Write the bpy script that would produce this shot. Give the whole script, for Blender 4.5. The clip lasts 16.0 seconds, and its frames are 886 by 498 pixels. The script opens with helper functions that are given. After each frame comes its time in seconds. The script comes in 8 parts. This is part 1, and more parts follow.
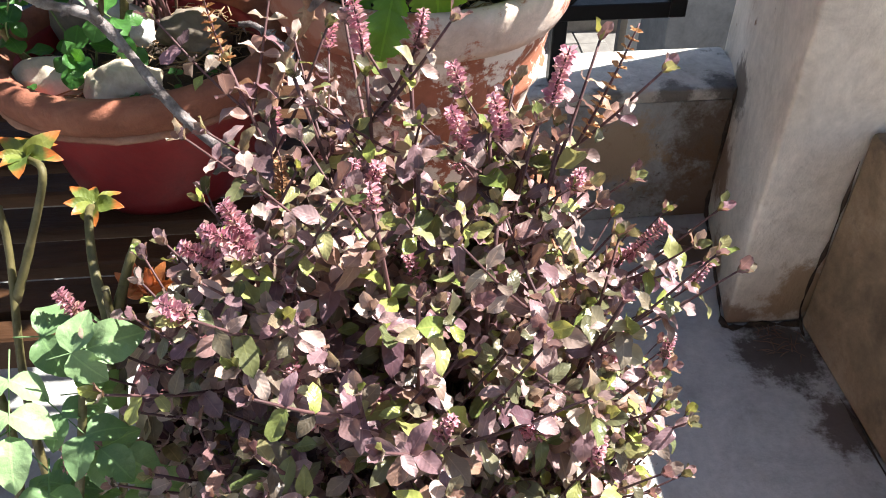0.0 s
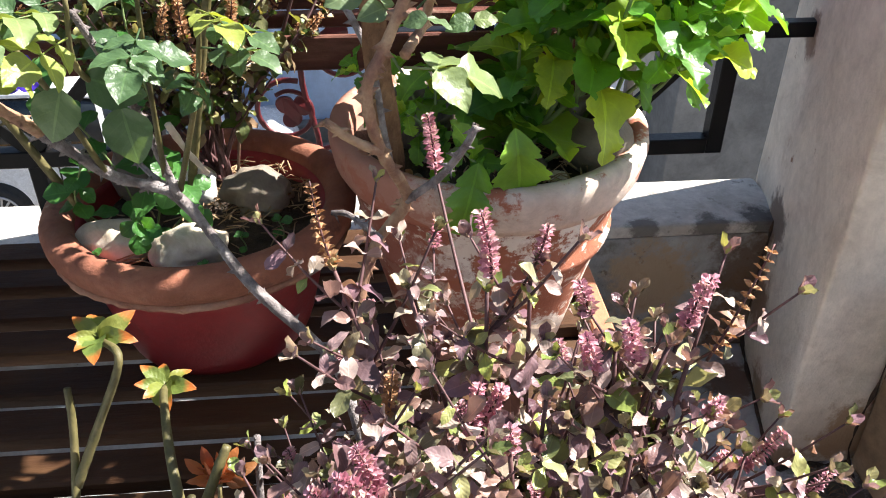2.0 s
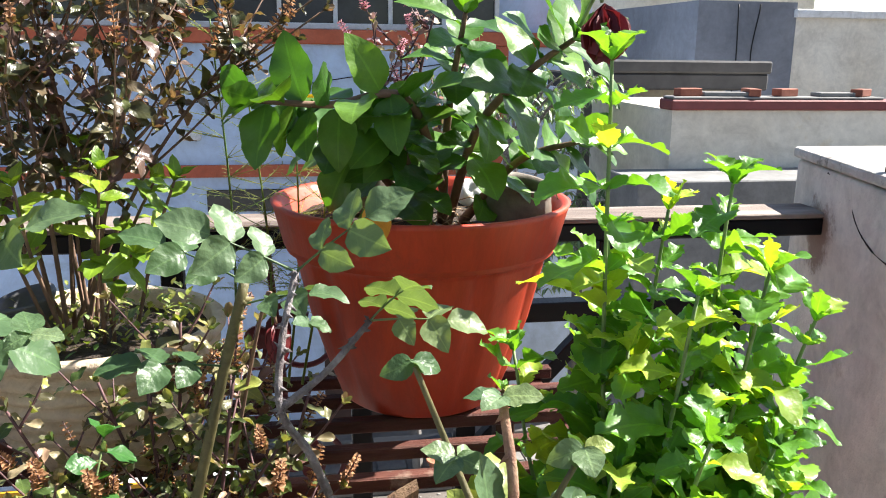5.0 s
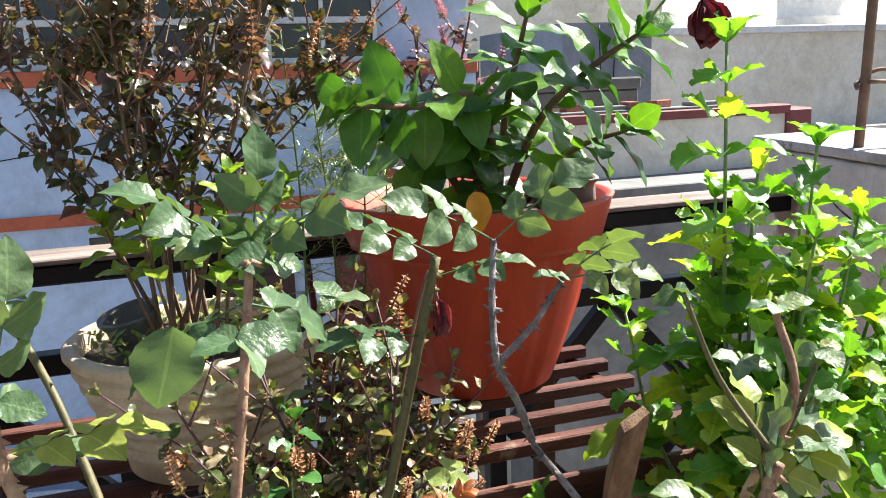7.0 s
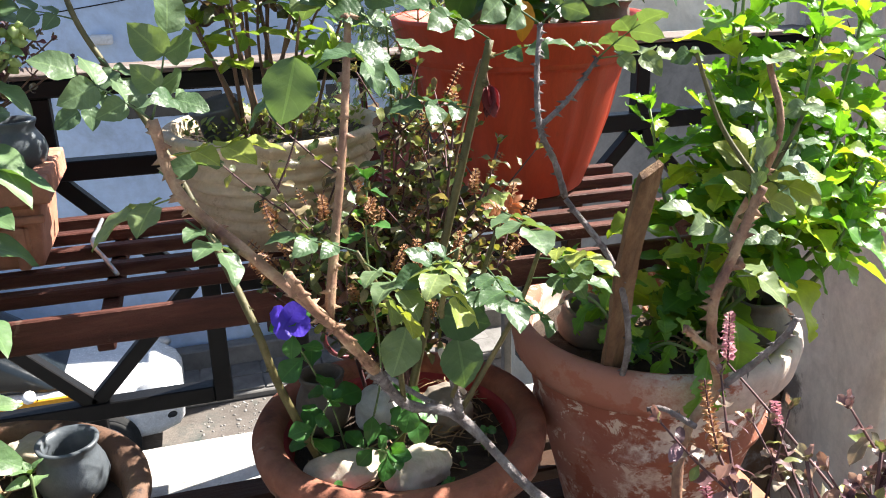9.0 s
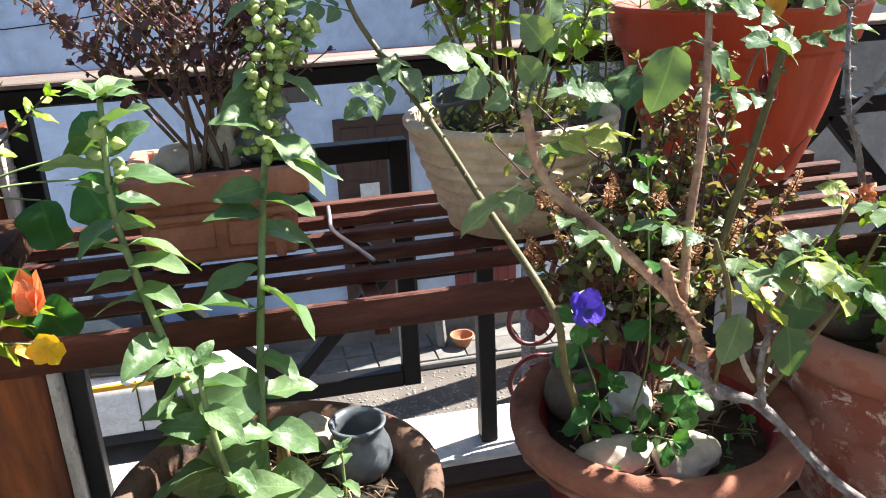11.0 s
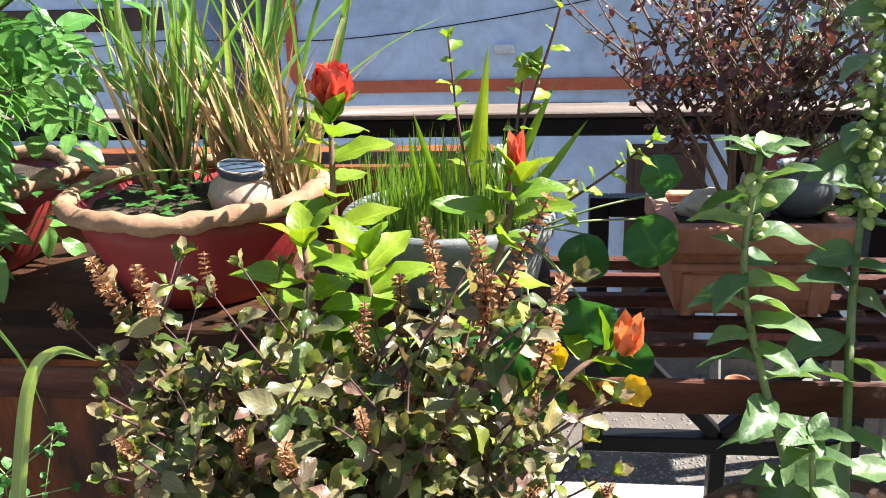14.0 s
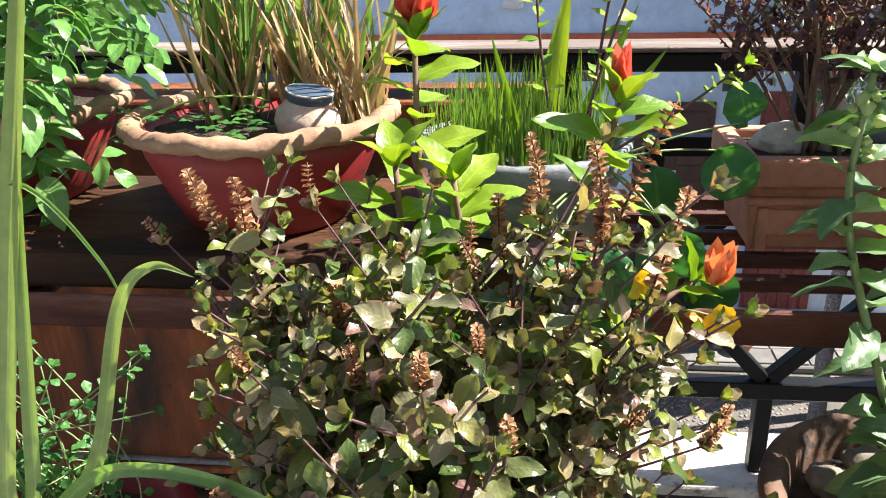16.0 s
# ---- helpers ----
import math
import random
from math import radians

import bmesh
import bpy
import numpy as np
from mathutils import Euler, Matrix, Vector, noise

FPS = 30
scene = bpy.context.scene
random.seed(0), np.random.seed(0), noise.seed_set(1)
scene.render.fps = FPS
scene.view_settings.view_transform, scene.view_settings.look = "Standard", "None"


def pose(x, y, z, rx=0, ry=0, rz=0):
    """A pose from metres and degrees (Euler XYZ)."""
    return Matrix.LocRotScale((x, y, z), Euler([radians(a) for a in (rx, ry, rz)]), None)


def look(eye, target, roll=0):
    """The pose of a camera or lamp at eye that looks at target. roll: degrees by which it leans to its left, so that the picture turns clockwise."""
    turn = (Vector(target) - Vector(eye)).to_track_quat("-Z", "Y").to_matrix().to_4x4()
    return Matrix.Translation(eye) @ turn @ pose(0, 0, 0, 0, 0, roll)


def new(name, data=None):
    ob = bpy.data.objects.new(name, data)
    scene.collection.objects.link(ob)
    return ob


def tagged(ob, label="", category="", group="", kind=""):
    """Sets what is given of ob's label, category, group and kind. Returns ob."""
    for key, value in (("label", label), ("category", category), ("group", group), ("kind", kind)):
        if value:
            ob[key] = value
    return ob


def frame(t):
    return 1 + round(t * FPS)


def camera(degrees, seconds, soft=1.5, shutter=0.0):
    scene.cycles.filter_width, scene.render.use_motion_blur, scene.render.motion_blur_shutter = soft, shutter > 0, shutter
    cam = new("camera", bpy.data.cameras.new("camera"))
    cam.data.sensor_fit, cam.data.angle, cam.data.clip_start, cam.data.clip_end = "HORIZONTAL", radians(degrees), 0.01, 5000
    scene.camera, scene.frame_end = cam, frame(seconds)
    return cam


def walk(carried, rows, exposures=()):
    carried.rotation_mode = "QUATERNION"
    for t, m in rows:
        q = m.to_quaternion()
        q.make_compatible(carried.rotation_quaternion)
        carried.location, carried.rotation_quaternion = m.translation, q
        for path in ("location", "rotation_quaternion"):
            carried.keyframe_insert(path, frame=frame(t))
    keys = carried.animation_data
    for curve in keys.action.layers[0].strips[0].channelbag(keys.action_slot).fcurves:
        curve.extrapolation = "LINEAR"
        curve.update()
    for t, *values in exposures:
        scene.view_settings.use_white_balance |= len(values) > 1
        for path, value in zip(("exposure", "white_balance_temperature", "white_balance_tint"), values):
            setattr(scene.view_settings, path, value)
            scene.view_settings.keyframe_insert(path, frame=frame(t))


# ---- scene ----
# ---- camera and walk ----
cam = camera(55.4, 16.0, 1.0)

PATH = [
    (0, (0.275, -0.989, 1.224), (0.414, 0.538, -0.061), 0.0),
    (0.5, (0.271, -1.005, 1.224), (0.377, 0.528, -0.055), -0.1),
    (1, (0.254, -1.002, 1.225), (0.343, 0.55, -0.033), -0.1),
    (1.5, (0.229, -0.966, 1.244), (0.341, 0.63, 0.044), 0.3),
    (2, (0.2, -0.912, 1.274), (0.358, 0.745, 0.165), 0.5),
    (2.5, (0.183, -0.857, 1.305), (0.395, 0.851, 0.286), 0.3),
    (3, (0.151, -0.818, 1.33), (0.42, 0.943, 0.419), -0.3),
    (3.5, (0.136, -0.806, 1.35), (0.447, 1.002, 0.552), -1.1),
    (4, (0.151, -0.772, 1.381), (0.466, 1.088, 0.715), -0.5),
    (4.5, (0.165, -0.748, 1.398), (0.469, 1.156, 0.866), 0.5),
    (4.7, (0.161, -0.743, 1.414), (0.471, 1.169, 0.913), 0.7),
    (6.8, (-0.098, -0.748, 1.385), (0.504, 1.125, 1.025), -2.3),
    (7, (-0.124, -0.764, 1.382), (0.494, 1.097, 0.985), -2.1),
    (7.5, (-0.148, -0.789, 1.36), (0.479, 1.042, 0.855), -0.9),
    (8, (-0.141, -0.849, 1.337), (0.425, 0.98, 0.757), -0.8),
    (8.2, (-0.137, -0.889, 1.333), (0.399, 0.942, 0.731), -0.6),
    (10.3, (-0.398, -0.925, 1.321), (0.134, 0.852, 0.573), -2.7),
    (10.5, (-0.415, -0.917, 1.323), (0.101, 0.87, 0.588), -3.0),
    (11, (-0.437, -0.865, 1.335), (-0.06, 0.969, 0.63), -2.7),
    (11.5, (-0.467, -0.82, 1.342), (-0.286, 1.054, 0.668), -2.1),
    (12, (-0.501, -0.798, 1.35), (-0.502, 1.092, 0.697), -1.7),
    (12.5, (-0.575, -0.799, 1.363), (-0.7, 1.09, 0.717), -1.6),
    (13, (-0.682, -0.793, 1.376), (-0.865, 1.094, 0.736), -1.5),
    (13.5, (-0.737, -0.791, 1.384), (-0.935, 1.094, 0.747), -1.7),
    (14, (-0.788, -0.815, 1.378), (-0.999, 1.067, 0.736), -1.8),
    (14.5, (-0.832, -0.843, 1.359), (-1.034, 1.034, 0.699), -1.6),
    (15, (-0.858, -0.857, 1.344), (-1.06, 1.012, 0.662), -1.5),
    (15.5, (-0.867, -0.845, 1.343), (-1.067, 1.013, 0.629), -1.5),
    (16, (-0.877, -0.811, 1.338), (-1.085, 1.039, 0.607), -1.3),
]
walk(cam, [(t, look(eye, target, roll)) for t, eye, target, roll in PATH],
     [(0.0, 2.01), (3.0, 2.01), (5.0, 1.95), (7.0, 1.95), (8.2, 1.99), (10.5, 2.09), (11.5, 2.18), (12.3, 2.10), (13.5, 1.98), (16.0, 1.98)])

# ---- world, sun, exposure ----
SUN_WAY = Vector((0.965, 0.262, 1.10)).normalized()
world = bpy.data.worlds.new("sky")
scene.world = world
world.use_nodes = True
wn = world.node_tree
sky = wn.nodes.new("ShaderNodeTexSky")
sky.sky_type, sky.sun_disc = "NISHITA", False
sky.sun_elevation = math.asin(SUN_WAY.z)
sky.sun_rotation = math.atan2(SUN_WAY.x, SUN_WAY.y)
wn.links.new(sky.outputs["Color"], wn.nodes["Background"].inputs["Color"])
wn.nodes["Background"].inputs["Strength"].default_value = 0.052
sun = new("sun", bpy.data.lights.new("sun", "SUN"))
sun.data.energy, sun.data.angle, sun.data.color = 4.6, radians(0.53), (1.0, 0.95, 0.87)
sun.matrix_basis = look(SUN_WAY * 30, (0, 0, 0))


# ---- helpers ----
rnd = random.Random(7)
W = {}


def link(ob, parent=None, m=None):
    """Place ob at the world pose m, under parent if there is one."""
    m = m or Matrix()
    if parent:
        ob.parent = parent
        ob.matrix_parent_inverse = W[parent].inverted()
    ob.matrix_basis = m
    W[ob] = m
    return ob


def thing(name, loc, label, category, group="", kind=""):
    ob = new(name)
    ob.empty_display_size = 0.05
    link(ob, None, Matrix.Translation(loc))
    return tagged(ob, label, category, group, kind)


def smooth(me, flag=True):
    me.polygons.foreach_set("use_smooth", [flag] * len(me.polygons))
    me.update()
    return me


def mesh_of(name, bm, material, soft=False):
    me = bpy.data.meshes.new(name)
    bm.to_mesh(me)
    bm.free()
    me.materials.append(material)
    return smooth(me, soft)


def part(name, bm, material, parent, label="", soft=False):
    ob = link(new(name, mesh_of(name, bm, material, soft)), parent)
    return tagged(ob, label)


def solo(name, bm, material, label, category, group="", kind="", soft=False):
    ob = link(new(name, mesh_of(name, bm, material, soft)))
    return tagged(ob, label, category, group, kind)


def grid_mesh(name, verts, faces, material, uvs=None, soft=True):
    me = bpy.data.meshes.new(name)
    me.from_pydata(verts, [], faces)
    if uvs is not None:
        layer = me.uv_layers.new(name="leaf")
        idx = np.zeros(len(me.loops), dtype=np.int32)
        me.loops.foreach_get("vertex_index", idx)
        layer.data.foreach_set("uv", np.asarray(uvs, dtype=np.float32)[idx].ravel())
    me.materials.append(material)
    return smooth(me, soft)


def box(bm, lo, hi, bevel=0.0, segs=1, m=None):
    """A bevelled box between two corners, added to bm."""
    lo, hi = Vector(lo), Vector(hi)
    r = bmesh.ops.create_cube(bm, size=1.0)
    vs = r["verts"]
    for v in vs:
        v.co = Vector(((lo[i] + hi[i]) / 2 + v.co[i] * (hi[i] - lo[i])) for i in range(3))
    if bevel:
        es = {e for v in vs for e in v.link_edges}
        r = bmesh.ops.bevel(bm, geom=list(es), offset=bevel, segments=segs, affect="EDGES", profile=0.5)
        vs = {v for f in r["faces"] for v in f.verts} | {v for v in vs if v.is_valid}
    if m:
        for v in vs:
            v.co = m @ v.co
    return bm


def boxed(lo, hi, bevel=0.0, segs=1, m=None):
    return box(bmesh.new(), lo, hi, bevel, segs, m)


def bar(a, b, w, h, bevel=0.002, up=(0, 0, 1)):
    """A square tube from a to b."""
    a, b = Vector(a), Vector(b)
    d = (b - a)
    z = d.normalized()
    x = z.cross(Vector(up))
    if x.length < 1e-4:
        x = Vector((1, 0, 0))
    x.normalize()
    y = z.cross(x)
    m = Matrix((x, y, z)).transposed().to_4x4()
    m.translation = a
    return boxed((-w / 2, -h / 2, 0), (w / 2, h / 2, d.length), bevel, 1, m)


def curve_points(pts, per=6):
    """Catmull-Rom through the points."""
    p = [Vector(q) for q in pts]
    if len(p) < 3:
        return [p[0].lerp(p[-1], i / per) for i in range(per + 1)]
    p = [p[0] * 2 - p[1]] + p + [p[-1] * 2 - p[-2]]
    out = []
    for i in range(1, len(p) - 2):
        a, b, c, d = p[i - 1:i + 3]
        for k in range(per):
            t = k / per
            out.append(0.5 * (2 * b + (c - a) * t + (2 * a - 5 * b + 4 * c - d) * t * t + (3 * b - a - 3 * c + d) * t ** 3))
    out.append(p[-2])
    return out


def tube_geo(path, r0, r1, sides=6, bumpy=0.0, seed=0):
    """Vertices and faces of a tapered tube along a path, closed at its end."""
    rr = random.Random(seed)
    n = len(path)
    vs, fs = [], []
    ref = Vector((0.3, 0.9, 0.2)).normalized()
    for i, p in enumerate(path):
        d = (path[min(i + 1, n - 1)] - path[max(i - 1, 0)]).normalized()
        x = d.cross(ref)
        if x.length < 0.05:
            x = d.cross(Vector((1, 0, 0)))
        x.normalize()
        y = d.cross(x)
        r = (r0 + (r1 - r0) * i / max(1, n - 1)) * (1 + bumpy * rr.uniform(-1, 1))
        for k in range(sides):
            a = 2 * math.pi * k / sides
            vs.append(p + (x * math.cos(a) + y * math.sin(a)) * r)
    for i in range(n - 1):
        for k in range(sides):
            k2 = (k + 1) % sides
            fs.append((i * sides + k, i * sides + k2, (i + 1) * sides + k2, (i + 1) * sides + k))
    fs.append(tuple(range(sides - 1, -1, -1)))
    fs.append(tuple(range((n - 1) * sides, n * sides)))
    return vs, fs


def tube(name, pts, r0, r1, material, parent, sides=6, bumpy=0.0, label="", per=6, thorns=0):
    path = curve_points(pts, per)
    vs, fs = tube_geo(path, r0, r1, sides, bumpy, len(path))
    for k in range(thorns):
        i = rnd.randrange(len(path))
        d = Vector((rnd.uniform(-1, 1), rnd.uniform(-1, 1), rnd.uniform(-0.6, 0.3))).normalized()
        b, q, h = len(vs), path[i], (r0 + r1) * 0.5
        side = d.cross(Vector((0, 0, 1))).normalized() * h * 0.5
        up = Vector((0, 0, h * 0.8))
        vs += [q + d * h * 0.6 + side, q + d * h * 0.6 - side, q + d * h * 0.6 + up, q + d * h * 0.6 - up, q + d * (h + rnd.uniform(0.004, 0.008))]
        fs += [(b, b + 2, b + 4), (b + 2, b + 1, b + 4), (b + 1, b + 3, b + 4), (b + 3, b, b + 4)]
    ob = link(new(name, grid_mesh(name, vs, fs, material)), parent)
    return tagged(ob, label)


def lathe(profile, segs=48, wobble=0.0, seed=0, wave=None):
    """A turned body round z from (radius, height) pairs; wave: (index, count, depth) scallops a ring."""
    rr = random.Random(seed)
    ph = [rr.uniform(0, 6.28) for _ in range(4)]
    vs, fs = [], []
    for j, (r, z) in enumerate(profile):
        for k in range(segs):
            a = 2 * math.pi * k / segs
            q = 1 + wobble * (math.sin(2 * a + ph[0]) + 0.6 * math.sin(3 * a + ph[1] + j * 0.3))
            dz = 0
            if wave and j in wave[0]:
                dz = wave[2] * math.sin(wave[1] * a)
            vs.append((r * q * math.cos(a), r * q * math.sin(a), z + dz + wobble * 0.3 * r * math.sin(a + ph[2])))
    n = len(profile)
    for j in range(n - 1):
        for k in range(segs):
            k2 = (k + 1) % segs
            fs.append((j * segs + k, j * segs + k2, (j + 1) * segs + k2, (j + 1) * segs + k))
    if profile[0][0] > 1e-4:
        fs.append(tuple(range(segs - 1, -1, -1)))
    if profile[-1][0] > 1e-4:
        fs.append(tuple(range((n - 1) * segs, n * segs)))
    return vs, fs


def turned(name, profile, material, parent, at, segs=48, wobble=0.0, seed=0, wave=None, label="", tilt=(0, 0)):
    vs, fs = lathe(profile, segs, wobble, seed, wave)
    m = Matrix.Translation(at) @ pose(0, 0, 0, tilt[0], tilt[1], 0)
    ob = link(new(name, grid_mesh(name, [m @ Vector(v) for v in vs], fs, material)), parent)
    return tagged(ob, label)


def stone_mesh(name, size, seed, material, rough=0.12, subdiv=3):
    bm = bmesh.new()
    bmesh.ops.create_icosphere(bm, subdivisions=subdiv, radius=0.5)
    o = Vector((seed * 3.1, seed * 1.7, 0))
    for v in bm.verts:
        k = 1 + rough * noise.noise(v.co * 2.2 + o) + rough * 0.6 * noise.noise(v.co * 5 + o)
        v.co = Vector(v.co[i] * k * size[i] for i in range(3))
    return mesh_of(name, bm, material, True)


# ---- leaves ----
def leaf_geo(length, width, kind="ovate", n=8, fold=0.15, curl=0.25, wave=0.0, seed=0):
    """A leaf along +y with its face to +z: vertices, faces, uvs (u across, v along)."""
    rr = random.Random(seed)
    vs, fs, uv = [], [], []
    cols = (-1.0, -0.55, 0.0, 0.55, 1.0)
    ph = rr.uniform(0, 6)
    for i in range(n + 1):
        t = i / n
        if kind == "ovate":
            w = (math.sin(math.pi * t ** 0.76) ** 0.78)
        elif kind == "round":
            w = math.sqrt(max(0.0, 1 - (2 * t - 1) ** 2)) ** 0.9
        elif kind == "obovate":
            w = math.sin(math.pi * t ** 1.35) ** 0.85
        elif kind == "lance":
            w = math.sin(math.pi * t ** 0.6) ** 1.1
        elif kind == "blade":
            w = min(1.0, t * 12 + 0.5) * (1 - t ** 2.2)
        elif kind == "lobed":
            ph_l = (t * 3.1 + 0.10) % 1.0
            w = math.sin(math.pi * min(1, t * 0.92 + 0.03) ** 0.95) ** 0.55 * (0.34 + 0.66 * math.sin(math.pi * ph_l) ** 0.42) * (1.0 if i % 3 else 0.88)
        else:
            w = math.sin(math.pi * t) ** 0.85
        if i in (0,):
            w = max(w, 0.06)
        jag = 1.0
        if kind in ("ovate", "obovate") and wave:
            jag = 1 + 0.02 * (1 if i % 2 else -1)
        for c in cols:
            z = fold * abs(c) * width * 0.5 * w - curl * length * t * t + wave * width * math.sin(t * 9 + ph + (1.6 if c > 0 else 0)) * abs(c)
            z += 0.045 * width * math.sin(t * 14 + 2 * ph + 2.2 * c) * abs(c) * min(1, 4 * (1 - t))
            sweep = 0.20 * abs(c) * w * (1 - t) if kind == "lobed" else 0.0
            vs.append((c * w * width * 0.5 * (jag if abs(c) == 1 else 1), length * (t + sweep - 0.12 * curl * t * t), z))
            uv.append((c * 0.5 + 0.5, t))
    for i in range(n):
        for k in range(4):
            a = i * 5 + k
            fs.append((a, a + 1, a + 6, a + 5))
    return vs, fs, uv


def aim(at, way, up=(0, 0, 1), size=1.0, spin=0.0):
    """A pose at a place with +y along way and +z near up."""
    y = Vector(way).normalized()
    x = y.cross(Vector(up))
    if x.length < 1e-3:
        x = Vector((1, 0, 0))
    x.normalize()
    z = x.cross(y)
    m = Matrix((x, y, z)).transposed().to_4x4() @ pose(0, 0, 0, 0, spin, 0)
    return Matrix.Translation(at) @ m @ Matrix.Diagonal((size, size, size, 1))


class Cloud:
    """Gathers many small leaves or bits into one mesh."""

    def __init__(self):
        self.v, self.f, self.u, self.n = [], [], [], 0

    def add(self, geo, m):
        v = np.array([tuple(q) for q in geo[0]])
        mm = np.array(m)
        self.v.append(v @ mm[:3, :3].T + mm[:3, 3])
        self.f += [tuple(i + self.n for i in f) for f in geo[1]]
        self.u.append(np.array(geo[2]) if len(geo) > 2 else np.zeros((len(v), 2)))
        self.n += len(v)

    def build(self, name, material, parent, label="", kind="", category=""):
        me = grid_mesh(name, np.vstack(self.v).tolist(), self.f, material, np.vstack(self.u))
        ob = link(new(name, me), parent)
        return tagged(ob, label, category, "", kind)


def away(spread=1.0, up=0.3):
    a = rnd.uniform(0, 2 * math.pi)
    return Vector((math.cos(a) * spread, math.sin(a) * spread, up + rnd.uniform(-0.25, 0.25)))

# ---- materials ----
def nodes_of(name):
    m = bpy.data.materials.new(name)
    m.use_nodes = True
    t = m.node_tree
    return m, t, t.nodes["Principled BSDF"]


def ramp(t, fac, stops):
    r = t.nodes.new("ShaderNodeValToRGB")
    while len(r.color_ramp.elements) < len(stops):
        r.color_ramp.elements.new(0.5)
    for e, (p, c) in zip(r.color_ramp.elements, stops):
        e.position, e.color = p, (*c, 1)
    t.links.new(fac, r.inputs["Fac"])
    return r.outputs["Color"]


def noise_tex(t, scale, detail=4, rough=0.6, coord="Object", stretch=None, distort=0.0):
    co = t.nodes.new("ShaderNodeTexCoord")
    out = co.outputs[coord]
    if stretch:
        mp = t.nodes.new("ShaderNodeMapping")
        mp.inputs["Scale"].default_value = stretch
        t.links.new(out, mp.inputs["Vector"])
        out = mp.outputs["Vector"]
    n = t.nodes.new("ShaderNodeTexNoise")
    n.inputs["Scale"].default_value, n.inputs["Detail"].default_value = scale, detail
    n.inputs["Roughness"].default_value, n.inputs["Distortion"].default_value = rough, distort
    t.links.new(out, n.inputs["Vector"])
    return n.outputs["Fac"]


def mixed(t, fac, a, b, mode="MIX"):
    n = t.nodes.new("ShaderNodeMix")
    n.data_type, n.blend_type = "RGBA", mode
    for s, v in ((n.inputs[0], fac), (n.inputs[6], a), (n.inputs[7], b)):
        if hasattr(v, "is_linked"):
            t.links.new(v, s)
        elif isinstance(v, (int, float)):
            s.default_value = v
        else:
            s.default_value = (*v, 1)
    return n.outputs[2]


def bumped(t, bsdf, height, strength, dist=0.01):
    b = t.nodes.new("ShaderNodeBump")
    b.inputs["Strength"].default_value, b.inputs["Distance"].default_value = strength, dist
    t.links.new(height, b.inputs["Height"])
    t.links.new(b.outputs["Normal"], bsdf.inputs["Normal"])


def surface(name, cols, scale=6, fine=60, rough=0.75, metal=0.0, bump=0.3, dist=0.004, spots=None, stretch=None, per_object=0.0, contrast=(0.3, 0.7)):
    """A worn surface: colours mixed by coarse noise, grain by fine noise, and spots (colour, scale, from, to)."""
    m, t, b = nodes_of(name)
    coarse = noise_tex(t, scale, 6, 0.65, stretch=stretch, distort=0.3)
    lo, hi = contrast
    stops = [(lo + (hi - lo) * i / max(1, len(cols) - 1), c) for i, c in enumerate(cols)]
    col = ramp(t, coarse, stops)
    grain = noise_tex(t, fine, 5, 0.7, stretch=stretch)
    col = mixed(t, 0.35, col, ramp(t, grain, [(0.25, (0.35, 0.35, 0.35)), (0.75, (1, 1, 1))]), "MULTIPLY")
    weather = noise_tex(t, scale * 2.7, 6, 0.75, stretch=stretch, distort=0.8)
    col = mixed(t, 0.4, col, ramp(t, weather, [(0.32, (0.5, 0.47, 0.44)), (0.5, (0.95, 0.95, 0.95)), (0.68, (1.25, 1.24, 1.22))]), "MULTIPLY")
    for sc, sscale, a, z in (spots or ()):
        f = ramp(t, noise_tex(t, sscale, 7, 0.7), [(a, (0, 0, 0)), (z, (1, 1, 1))])
        col = mixed(t, f, col, sc)
    if per_object:
        oi = t.nodes.new("ShaderNodeObjectInfo")
        col = mixed(t, per_object, col, ramp(t, oi.outputs["Random"], [(0, (0.4, 0.4, 0.4)), (1, (1.3, 1.3, 1.3))]), "MULTIPLY")
    t.links.new(col, b.inputs["Base Color"])
    b.inputs["Metallic"].default_value = metal
    rr = t.nodes.new("ShaderNodeMapRange")
    rr.inputs["To Min"].default_value, rr.inputs["To Max"].default_value = max(0.05, rough - 0.15), min(1, rough + 0.15)
    t.links.new(grain, rr.inputs["Value"])
    t.links.new(rr.outputs["Result"], b.inputs["Roughness"])
    bumped(t, b, grain, bump, dist)
    return m


